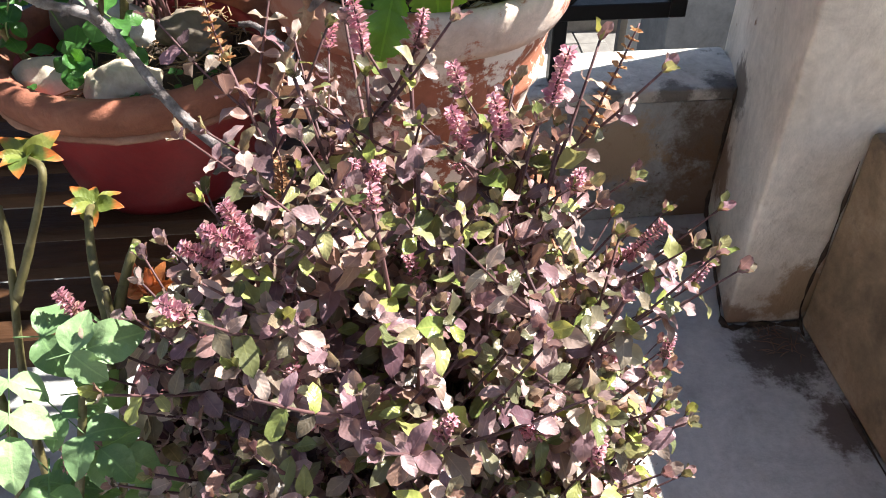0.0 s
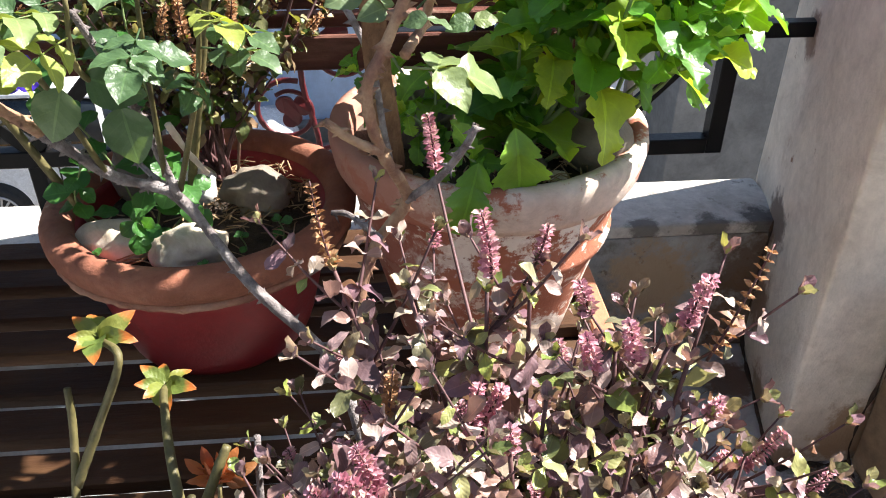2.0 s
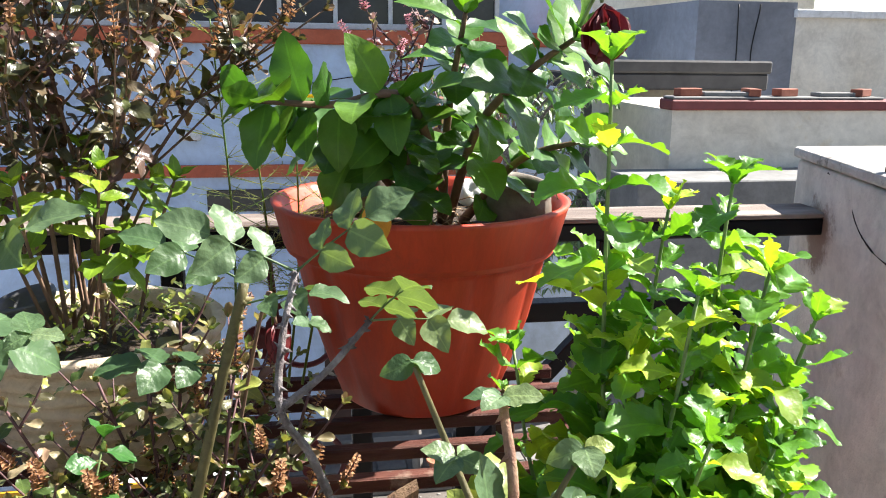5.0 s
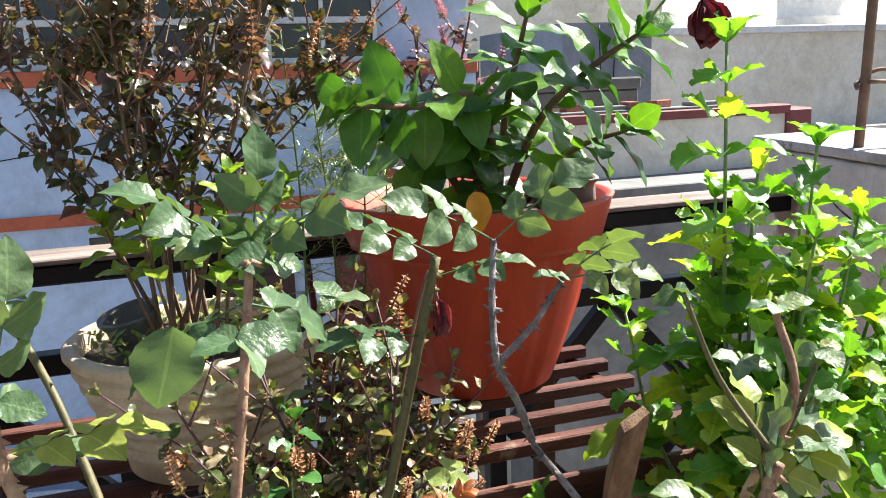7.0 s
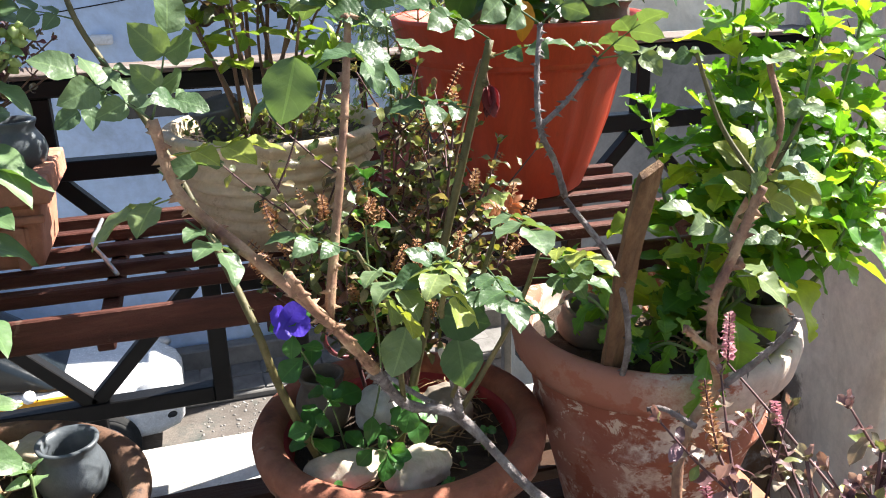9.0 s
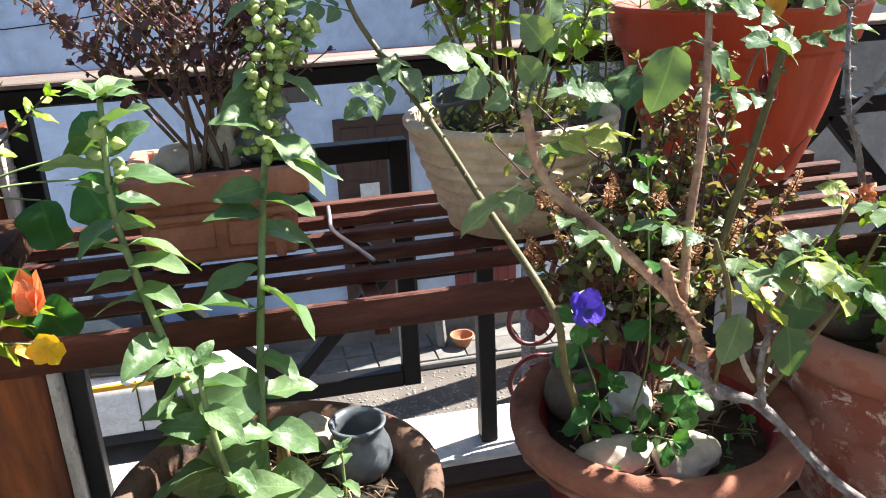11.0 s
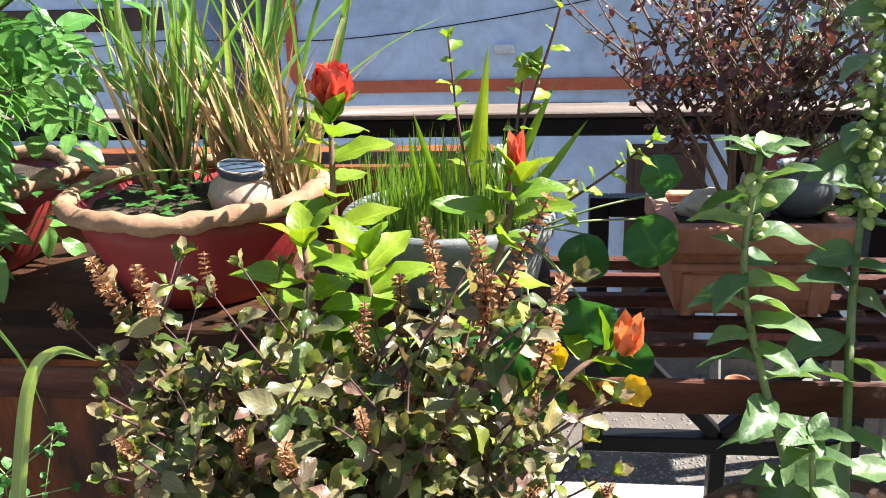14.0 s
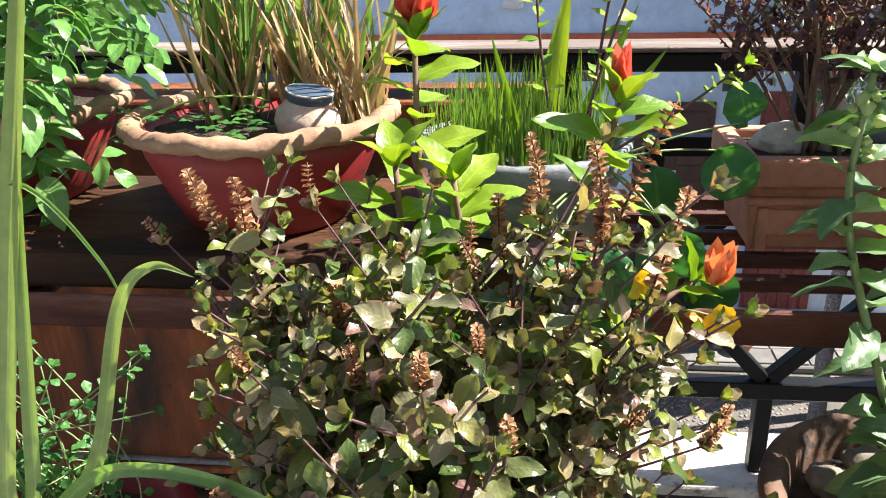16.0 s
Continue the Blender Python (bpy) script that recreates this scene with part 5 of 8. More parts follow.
for x, y, z, wx, wy, wz in ((-0.03, -0.53, 0.77, -0.5, 0.3, 0.2), (0.02, -0.53, 0.79, 0.6, 0.1, -0.1), (0.05, -0.555, 0.79, 0.6, 0.1, 0.1), (0.03, -0.57, 0.76, 0.4, -0.3, -0.2), (0.0, -0.55, 0.78, 0.1, -0.5, -0.1), (-0.03, -0.54, 0.78, -0.5, -0.2, 0.1),
                            (0.06, -0.58, 0.72, 0.6, -0.2, -0.2), (0.02, -0.60, 0.71, 0.1, -0.6, -0.2), (-0.02, -0.58, 0.73, -0.4, -0.4, 0.0), (0.05, -0.60, 0.67, 0.5, -0.3, -0.3), (-0.01, -0.61, 0.66, -0.2, -0.5, -0.2), (0.07, -0.57, 0.66, 0.7, 0.0, -0.2), (-0.04, -0.60, 0.69, -0.6, -0.2, 0.1), (0.03, -0.62, 0.62, 0.2, -0.5, -0.4),
                            (0.08, -0.60, 0.62, 0.6, -0.1, -0.3), (-0.05, -0.57, 0.75, -0.6, 0.1, 0.2), (0.03, -0.52, 0.72, 0.5, 0.3, -0.3)):
    a = Vector((x - wx * 0.03, y - wy * 0.03, z - 0.01))
    put("leaf", rnd.choice(ROSEBIG), rose1, aim(a, (wx, wy, wz), (rnd.uniform(0.1, 0.5), -0.4, 0.85), rnd.uniform(0.62, 0.82), rnd.uniform(-20, 20)), "broad green rose leaf with sunlight put into its colour")

for k in range(16):
    p = (rnd.uniform(-0.09, 0.10), rnd.uniform(-0.60, -0.47), rnd.uniform(0.40, 0.60))
    put("leaf", rnd.choice(ROSEBIG), rose1, aim(p, away(1.0, -0.1), (0.3, -0.4, 0.85), rnd.uniform(0.65, 0.85), rnd.uniform(-20, 20)))

rose2 = thing("rose_bush", (0.20, -0.50, 0.33), "old thorny rose with grey canes over the red pot", "plant")
tube("cane", [(0.20, -0.50, 0.33), (0.20, -0.42, 0.60), (0.175, -0.345, 0.71), (0.152, -0.298, 0.745), (0.08, -0.25, 0.80), (0.018, -0.206, 0.872), (-0.036, -0.207, 0.898), (-0.075, -0.245, 0.962)], 0.0058, 0.0050, M["bark"], rose2, 9, 0.16, "grey thorny cane", thorns=90)
tube("cane", [(-0.070, -0.240, 0.954), (-0.113, -0.282, 1.027), (-0.17, -0.27, 1.09), (-0.221, -0.242, 1.141), (-0.235, -0.23, 1.20)], 0.0051, 0.0042, M["canebrown"], rose2, 9, 0.14, "sunlit brown thorny cane", thorns=80)
tube("cut_cane", [(-0.113, -0.283, 1.028), (-0.130, -0.292, 1.05), (-0.149, -0.309, 1.089)], 0.0044, 0.0040, M["canebrown"], rose2, 8, 0.1, thorns=16)
tube("cane", [(-0.117, -0.282, 1.035), (-0.104, -0.262, 1.10), (-0.090, -0.25, 1.18), (-0.075, -0.22, 1.27)], 0.0044, 0.0032, M["canebrown"], rose2, 8, 0.10, thorns=52)
tube("cane", [(0.018, -0.208, 0.874), (0.008, -0.215, 0.93), (0.001, -0.238, 0.988), (-0.015, -0.279, 1.074)], 0.0042, 0.0030, M["bark"], rose2, 8, 0.12, thorns=40)
tube("cane", [(0.010, -0.200, 0.876), (-0.02, -0.17, 0.888), (-0.045, -0.14, 0.900)], 0.0034, 0.0026, M["bark"], rose2, 8, 0.12, thorns=24)
tube("cane", [(0.20, -0.46, 0.55), (0.185, -0.39, 0.73), (0.182, -0.35, 0.83), (0.20, -0.328, 0.89), (0.226, -0.331, 0.934), (0.207, -0.345, 0.985), (0.198, -0.354, 1.035), (0.213, -0.352, 1.07), (0.229, -0.348, 1.106), (0.237, -0.350, 1.13)], 0.0054, 0.0040, M["canebrown"], rose2, 9, 0.14, thorns=84)
tube("cut_cane", [(0.207, -0.347, 0.985), (0.186, -0.355, 1.000), (0.168, -0.362, 1.018)], 0.0038, 0.0034, M["canebrown"], rose2, 8, 0.1, thorns=14)
tube("cane", [(0.226, -0.332, 0.934), (0.252, -0.345, 0.962), (0.268, -0.362, 0.995), (0.275, -0.365, 1.012)], 0.0036, 0.0028, M["bark"], rose2, 8, 0.1, thorns=17)
tube("cane", [(0.205, -0.335, 0.90), (0.18, -0.32, 0.915), (0.165, -0.315, 0.915)], 0.0030, 0.0024, M["bark"], rose2, 7, 0.12, thorns=8)
tube("cane", [(0.225, -0.15, 0.83), (0.213, -0.19, 0.92), (0.20, -0.175, 1.0), (0.16, -0.136, 1.068)], 0.0038, 0.0034, M["bark"], rose2, 8, 0.12, thorns=20)
tube("dead_twig", [(0.010, -0.168, 0.931), (0.022, -0.163, 0.90), (0.038, -0.160, 0.872)], 0.0036, 0.0030, M["stone_pale"], rose2, 7, 0.15, "bleached broken twig")
tube("cane", [(-0.02, -0.06, 0.73), (0.03, -0.07, 0.95), (0.073, -0.078, 1.132), (0.098, -0.076, 1.229)], 0.0052, 0.0044, M["canegreen"], rose2, 9, 0.05, "smooth green cane", thorns=13)
tube("cane", [(-0.10, -0.07, 0.73), (-0.15, -0.10, 0.88), (-0.171, -0.115, 0.967), (-0.21, 0.0, 1.05), (-0.25, 0.08, 1.13), (-0.312, 0.15, 1.232), (-0.33, 0.17, 1.28)], 0.0048, 0.0032, M["canegreen"], rose2, 9, 0.05, "smooth green cane", thorns=23)
tube("cane", [(0.16, -0.135, 1.07), (0.145, -0.14, 1.11), (0.125, -0.146, 1.149), (0.128, -0.13, 1.20), (0.139, -0.11, 1.245)], 0.0036, 0.0026, M["bark"], rose2, 8, 0.1, thorns=44)
tube("cane", [(0.125, -0.146, 1.149), (0.16, -0.14, 1.175), (0.194, -0.129, 1.21)], 0.0032, 0.0024, M["bark"], rose2, 8, 0.1, thorns=23)
for p, w, s, kind in (((0.139, -0.11, 1.245), (0.5, -0.2, 0.5), 1.0, 0), ((0.139, -0.11, 1.245), (-0.6, -0.2, 0.4), 1.0, 0), ((0.194, -0.129, 1.21), (0.6, -0.2, 0.1), 0.9, 1), ((0.194, -0.129, 1.21), (0.2, -0.4, 0.4), 0.9, 0),
                      ((0.229, -0.348, 1.106), (0.6, 0.1, 0.3), 0.95, 1), ((0.229, -0.348, 1.106), (0.2, -0.1, 0.9), 0.9, 0), ((0.229, -0.345, 1.08), (-0.5, 0.1, 0.4), 0.8, 1), ((0.225, -0.345, 1.05), (0.7, 0.2, -0.1), 1.0, 2), ((0.235, -0.34, 1.09), (0.7, 0.3, 0.6), 1.0, 0), ((0.235, -0.34, 1.10), (0.3, 0.5, 0.8), 1.0, 1),
                      ((-0.235, -0.23, 1.20), (0.3, -0.1, 0.8), 0.95, 0), ((-0.235, -0.23, 1.20), (-0.5, -0.2, 0.5), 0.95, 1), ((-0.23, -0.235, 1.17), (0.6, 0.1, 0.1), 0.9, 0), ((-0.22, -0.24, 1.14), (-0.6, 0.0, -0.1), 0.9, 2), ((-0.22, -0.24, 1.12), (0.3, -0.5, -0.1), 0.85, 1),
                      ((-0.075, -0.20, 1.27), (0.5, -0.2, 0.4), 1.0, 0), ((-0.075, -0.20, 1.27), (-0.5, -0.1, 0.5), 1.0, 1), ((-0.076, -0.20, 1.26), (0.2, -0.2, 0.8), 0.9, 0), ((-0.08, -0.205, 1.24), (0.6, 0.2, -0.2), 0.9, 2), ((-0.08, -0.205, 1.24), (-0.6, 0.2, -0.3), 1.0, 0),
                      ((0.098, -0.076, 1.229), (-0.6, 0.0, 0.4), 0.95, 0), ((0.095, -0.076, 1.21), (0.5, -0.2, 0.2), 0.9, 1), ((0.08, -0.08, 1.16), (-0.7, -0.2, 0.2), 0.9, 0), ((-0.33, 0.17, 1.28), (0.4, -0.2, 0.6), 0.9, 0), ((-0.32, 0.16, 1.25), (-0.5, -0.2, 0.2), 0.9, 1), ((-0.30, 0.13, 1.21), (0.4, -0.4, -0.3), 0.9, 2), ((-0.28, 0.11, 1.18), (-0.5, -0.4, -0.2), 0.8, 0)):
    put("leaf", ROSE[kind], rose2, aim(p, w, (0.4, -0.4, 0.85), s, rnd.uniform(-25, 25)))
for p, w, s in (((0.0, -0.26, 0.99), (0.1, -0.2, -0.9), 0.95), ((-0.045, -0.255, 1.005), (-0.3, -0.2, -0.8), 0.9), ((-0.02, -0.27, 1.02), (0.7, -0.2, -0.2), 0.9)):
    put("leaf", ROSEONE[0], rose2, aim(p, w, (0, -1, 0.2), s))
tube("cane", [(0.226, -0.347, 1.06), (0.245, -0.306, 1.078), (0.253, -0.343, 1.168), (0.25, -0.323, 1.229)], 0.0042, 0.0028, M["canebrown"], rose2, 8, 0.08, thorns=14)
tube("cane", [(0.246, -0.312, 1.09), (0.272, -0.318, 1.136), (0.297, -0.314, 1.177)], 0.0026, 0.0018, M["canegreen"], rose2, 7)
tube("cane", [(0.25, -0.329, 1.125), (0.231, -0.294, 1.171), (0.207, -0.285, 1.232)], 0.0026, 0.0018, M["canegreen"], rose2, 7)
for c, n, s_ in (((0.305, -0.308, 1.185), 4, 0.62), ((0.225, -0.325, 1.194), 4, 0.59), ((0.295, -0.315, 1.154), 4, 0.59), ((0.283, -0.338, 1.131), 3, 0.59), ((0.28, -0.298, 1.067), 2, 0.59), ((0.24, -0.375, 1.095), 2, 0.50), ((0.207, -0.275, 1.232), 4, 0.53), ((0.148, -0.199, 1.234), 4, 0.46), ((0.25, -0.327, 1.229), 4, 0.53),
                 ((-0.095, -0.34, 1.255), 4, 0.72), ((-0.1, -0.2, 1.285), 5, 0.79), ((-0.205, -0.2, 1.155), 3, 0.83), ((-0.215, -0.295, 1.225), 4, 0.72), ((-0.06, -0.22, 1.27), 3, 0.72), ((-0.02, -0.22, 1.24), 3, 0.65)):
    a0 = rnd.uniform(0, 6)
    for k in range(n):
        a = a0 + k * 2 * math.pi / n
        put("leaf", ROSEONE[k % 2], rose2, aim(c, (math.cos(a), 0.6 * math.sin(a) - 0.2, rnd.uniform(-0.35, 0.3)), (0.35 + rnd.uniform(-0.3, 0.3), -0.45, 0.75), s_ * rnd.uniform(0.58, 0.86), rnd.uniform(-30, 30)))
put("leaf", ROSEONE[0], rose2, aim((-0.125, -0.262, 1.245), (-0.25, 0.0, -0.95), (0.1, -1, 0.1), 1.0), "large shaded rose leaf")
# leafy flush with red young leaves between the two pots
for pts in ([(0.01, -0.21, 0.90), (0.02, -0.24, 1.0), (0.035, -0.28, 1.11)], [(-0.04, -0.21, 0.90), (-0.06, -0.26, 1.02), (-0.09, -0.28, 1.09)], [(0.02, -0.205, 0.88), (0.06, -0.25, 1.0), (0.075, -0.27, 1.07)], [(0.0, -0.235, 0.985), (-0.02, -0.28, 1.03), (-0.01, -0.30, 1.09)]):
    tube("young_cane", pts, 0.003, 0.002, M["canegreen"], rose2, 6)
    path = curve_points(pts, 6)
    for i in range(4):
        p = path[min(len(path) - 1, 7 + i * 2)]
        put("leaf", rnd.choice(ROSE), rose2, aim(p, away(1, 0.15) + Vector((0, -0.5, 0)), (0.4, -0.4, 0.85), rnd.uniform(0.6, 0.9), rnd.uniform(-30, 30)))
for w in ((-0.7, -0.1, 0.4), (0.5, -0.1, 0.5), (0.1, -0.5, -0.1), (0.6, 0, 0.2)):
    put("young_leaf", ROSERED[0], rose2, aim((0.035, -0.285, 1.112), w, (0, -0.7, 0.7), 0.40), "young orange-red leaf")

# ---- chrysanthemum ----
mum = thing("chrysanthemum", (0.35, -0.07, 0.85), "sunlit chrysanthemum bush with bright lobed leaves", "plant")
for tip, n in (((0.398, -0.07, 1.405), 15), ((0.54, -0.10, 1.23), 11), ((0.48, -0.02, 1.27), 12), ((0.35, 0.03, 1.12), 8), ((0.53, -0.15, 1.09), 10), ((0.45, -0.19, 1.12), 11), ((0.57, -0.04, 1.13), 10),
               ((0.42, -0.03, 1.25), 11), ((0.46, -0.13, 1.22), 11), ((0.39, -0.15, 1.08), 8), ((0.595, -0.09, 1.18), 10), ((0.50, -0.07, 1.18), 10), ((0.35, -0.12, 0.99), 6), ((0.44, 0.02, 1.15), 8), ((0.54, -0.02, 1.23), 10),
               ((0.48, -0.19, 1.02), 8), ((0.42, -0.09, 1.16), 8), ((0.575, -0.10, 1.10), 8), ((0.53, -0.17, 1.06), 7), ((0.52, -0.06, 1.30), 10), ((0.565, -0.05, 1.08), 7)):
    b = Vector((0.40 + rnd.uniform(-0.05, 0.05), -0.05 + rnd.uniform(-0.05, 0.04), 0.835))
    t = Vector(tip)
    out = Vector((t.x - b.x, t.y - b.y, 0)) * 0.22
    shoot(mum, [b, b.lerp(t, 0.5) + out, t], 0.0028, 0.0016, M["stemgreen"], MUM, int(n * 2.7), 1.3, 0.12, 0.65, 0.25, grow=(1.2, 0.62), face=(0.35, -0.25, 0.9))
for tip in ((0.19, -0.10, 0.95), (0.235, -0.14, 0.92), (0.30, -0.19, 0.89), (0.22, -0.03, 0.95), (0.27, -0.06, 0.93)):
    b = Vector((0.27, -0.10, 0.835))
    shoot(mum, [b, b.lerp(Vector(tip), 0.5) + Vector((0, 0, 0.02)), tip], 0.0022, 0.0015, M["stemgreen"], MUM, 5, 0.8, 0.3, 0.3, 0.4)
put("leaf", MUM[3], mum, aim((0.335, -0.20, 0.93), (0.1, -0.35, -0.75), (0, -1, 0.4), 1.25))
put("leaf", MUM[0], mum, aim((0.30, -0.21, 0.90), (-0.2, -0.35, -0.7), (0, -1, 0.4), 1.15))
bm = bmesh.new()
sv = []
sa, sb = Vector((0.222, -0.118, 0.80)), Vector((0.205, -0.224, 1.117))
sx, sy = Vector((1, -0.06, 0.02)).normalized(), Vector((0.06, 0.95, 0.3)).normalized()
for i in range(25):
    t = i / 24
    c = sa.lerp(sb, t) + sx * 0.003 * math.sin(t * 7)
    w = 0.0125 * (1 - 0.12 * t) * (1 + 0.10 * noise.noise(Vector((t * 9, 0, 1))))
    ringv = []
    for a, b in ((-1, -1), (-0.3, -1.25), (0.4, -0.9), (1, -0.8), (0.9, 1), (-0.9, 0.9)):
        k = 1 + 0.12 * noise.noise(Vector((a * 3, b * 3, t * 14)))
        top = Vector((0, 0, 0.006 * a if i == 24 else 0))
        ringv.append(bm.verts.new(c + sx * a * w * k + sy * b * 0.0055 * k + top))
    sv.append(ringv)
for q, r in zip(sv[:-1], sv[1:]):
    for k in range(6):
        bm.faces.new((q[k], q[(k + 1) % 6], r[(k + 1) % 6], r[k]))
bm.faces.new(sv[-1])
bm.faces.new(sv[0][::-1])
bmesh.ops.recalc_face_normals(bm, faces=bm.faces)
# the small clay pot stands clear of the leaves
for ob in list(mum.children):
    q = ob.matrix_basis.translation
    if ob.name.startswith("leaf") and 0.375 < q.x < 0.66 and q.y < 0.10 and q.z < 0.955:
        bpy.data.objects.remove(ob)
stake = solo("wooden_stake", bm, M["stake"], "weathered split wooden stake pushed into the soil", "stake")

# ---- glossy shrub in the orange pot ----
glossy = thing("glossy_shrub", (0.33, 0.38, 1.185), "shrub with big glossy dark leaves in the orange pot", "plant")
for pts, n in (([(0.310, 0.340, 1.184), (0.280, 0.300, 1.264), (0.255, 0.260, 1.329)], 9), ([(0.340, 0.360, 1.184), (0.360, 0.280, 1.314), (0.400, 0.210, 1.384), (0.440, 0.160, 1.424)], 11), ([(0.330, 0.350, 1.184), (0.330, 0.310, 1.334), (0.340, 0.260, 1.454)], 10),
               ([(0.330, 0.340, 1.234), (0.270, 0.260, 1.354), (0.180, 0.230, 1.349), (0.100, 0.220, 1.354)], 9), ([(0.360, 0.360, 1.184), (0.420, 0.300, 1.274), (0.490, 0.260, 1.304)], 8), ([(0.300, 0.350, 1.184), (0.230, 0.310, 1.274), (0.160, 0.280, 1.314)], 6)):
    shoot(glossy, pts, 0.007, 0.003, M["twig"], GLOSSY, int(n * 2.0), 0.98, 0.25, 0.4, 0.2, grow=(0.9, 1.05))
glossy_leaf = put("withered_leaf", AMBER[0], glossy, aim((0.222, 0.155, 1.250), (0.1, -0.3, -0.9), (0, -1, 0.2), 1.25), "withered amber leaf")


def flower(parent, at, way, petals, material, n, ln, wd, kind="obovate", cup=0.5, name="petal", size=1.0):
    g = leaf_geo(ln, wd, kind, 7, 0.15, -0.25, 0.05, n)
    me = grid_mesh(name, g[0], g[1], material, g[2])
    d = Vector(way).normalized()
    x0 = d.orthogonal().normalized()
    for i in range(n):
        x = Matrix.Rotation(i * 2 * math.pi / n + 0.25 * (i % 2), 3, d) @ x0
        put(name, me, parent, aim(Vector(at), x * (1 - cup) + d * cup, d - x * 0.6, size * rnd.uniform(0.9, 1.1), rnd.uniform(-15, 15)))


tube("flower_stalk", [(0.44, 0.16, 1.424), (0.43, 0.06, 1.47), (0.408, -0.01, 1.455)], 0.002, 0.002, M["stemgreen"], glossy, 6)
flower(glossy, (0.406, -0.022, 1.452), (0.05, -0.35, -1), 6, L_["darkpetal"], 14, 0.045, 0.038, "obovate", 0.66, "petal")

# ---- dark-leaved shrubs ----
bush, bf = basil("dark_shrub", "twiggy dark purple shrub in the clay box", (-0.52, 0.29, 1.045), dome((-0.545, 0.28, 1.25), (0.15, 0.09, 0.14), 15, -0.2, 5), L_["purplebush"], None, M["twig"], 10, 4, 0.0, 0.03, 0.74, 0.07)
bush2, bf2 = basil("dark_shrub", "tall leggy dark shrub with seed heads in the ribbed pot", (-0.11, 0.27, 1.07), dome((-0.115, 0.28, 1.45), (0.20, 0.12, 0.15), 10, -0.2, 6), L_["darkleaf"], None, M["twig"], 17, 3, 0.3, 0.055, 1.15, 0.10)
bf2.build("seed_spike", L_["seed"], bush2, "dry brown seed spikes", "stuff")
tips3 = [(0.0, 0.02, 1.10), (0.08, 0.0, 1.12), (-0.05, 0.05, 1.10), (0.12, 0.0, 1.05), (0.05, 0.05, 1.0), (-0.02, 0.0, 1.02), (0.10, 0.06, 1.15), (0.03, 0.04, 1.16), (0.15, 0.04, 1.09), (-0.04, -0.01, 0.95),
         (-0.10, 0.02, 1.02), (-0.13, 0.04, 1.08), (-0.08, -0.04, 1.04), (0.06, -0.05, 0.98), (0.0, -0.06, 0.95), (-0.14, 0.0, 0.96), (0.13, -0.04, 0.97), (0.04, -0.03, 1.06)]
bush3, bf3 = basil("basil_plant", "half-dry basil with brown seed heads behind the stones", (0.0, 0.05, 0.725), tips3, L_["tulsi2"], None, M["stempurple"], 8, 4, 0.35, 0.045, 0.95, 0.075)
bf3.build("seed_spike", L_["seed"], bush3, "dry brown seed spikes", "stuff")
bush4, bf4 = basil("basil_plant", "pink-tinged basil seedlings behind the orange pot", (0.32, 0.46, 1.185), [(0.29, 0.47, 1.42), (0.34, 0.46, 1.48), (0.38, 0.45, 1.40), (0.25, 0.46, 1.45)], L_["tulsi"], None, M["stempurple"], 4, 4, 0.5, 0.04, 0.8, 0.05)
bf4.build("flower_spike", L_["pinkflower"], bush4, "pink flower spikes", "stuff")
dried = thing("dried_flower", (0.12, -0.005, 1.10), "shrivelled maroon flower head on a dry stalk", "flower")
tube("stalk", [(0.03, 0.04, 0.75), (0.07, 0.02, 1.0), (0.11, 0.0, 1.19), (0.12, -0.009, 1.17)], 0.002, 0.0015, M["twig"], dried, 6)
flower(dried, (0.12, -0.009, 1.172), (0, -0.2, -1), 6, L_["darkpetal"], 7, 0.036, 0.022, "ovate", 0.7)

# ---- tall soft-leaved plant in the dark planter ----
ash = thing("winter_cherry", (-0.48, -0.08, 0.755), "two tall stems with soft grey-green leaves and husks", "plant")


def leafy_stem(parent, pts, r0, r1, n, size, grow):
    """A tall stem whose leaves spread out to both sides and droop a little."""
    tube("stem", pts, r0, r1, M["stemgreen"], parent, 8)
    path = curve_points(pts, 8)
    for i in range(n):
        t = 0.06 + 0.9 * (i + rnd.uniform(-0.2, 0.2)) / (n - 1)
        p = path[max(0, min(len(path) - 1, int(t * (len(path) - 1))))]
        sg = 1 if i % 2 else -1
        way = Vector((sg * rnd.uniform(0.4, 1.0), rnd.uniform(-0.8, 0.5), rnd.uniform(-0.30, 0.45)))
        up = Vector((0.25 + rnd.uniform(-0.35, 0.35), -0.15 + rnd.uniform(-0.35, 0.35), 0.9))
        put("leaf", rnd.choice(ASH), parent, aim(p, way, up, size * (grow[0] + (grow[1] - grow[0]) * t) * rnd.uniform(0.65, 1.12), rnd.uniform(-35, 35)))
    for j in range(8):
        a = j * 0.8
        put("leaf", rnd.choice(ASH), parent, aim(path[-1], (math.cos(a), math.sin(a), 0.5 + 0.25 * (j % 2)), (0.2, -0.3, 0.8), size * (0.62 if j % 2 else 0.45)))


leafy_stem(ash, [(-0.50, -0.11, 0.755), (-0.535, -0.09, 0.88), (-0.575, -0.05, 1.02), (-0.589, -0.039, 1.10), (-0.583, -0.037, 1.205)], 0.0048, 0.003, 30, 0.82, (1.05, 0.85))
leafy_stem(ash, [(-0.48, -0.10, 0.755), (-0.475, -0.05, 0.88), (-0.454, 0.045, 1.032), (-0.435, 0.10, 1.14), (-0.417, 0.145, 1.24), (-0.41, 0.16, 1.36)], 0.0052, 0.003, 30, 1.05, (1.15, 0.65))
leafy_stem(ash, [(-0.50, -0.11, 0.755), (-0.52, -0.11, 0.86), (-0.53, -0.10, 0.95)], 0.004, 0.003, 7, 0.7, (1.0, 0.8))
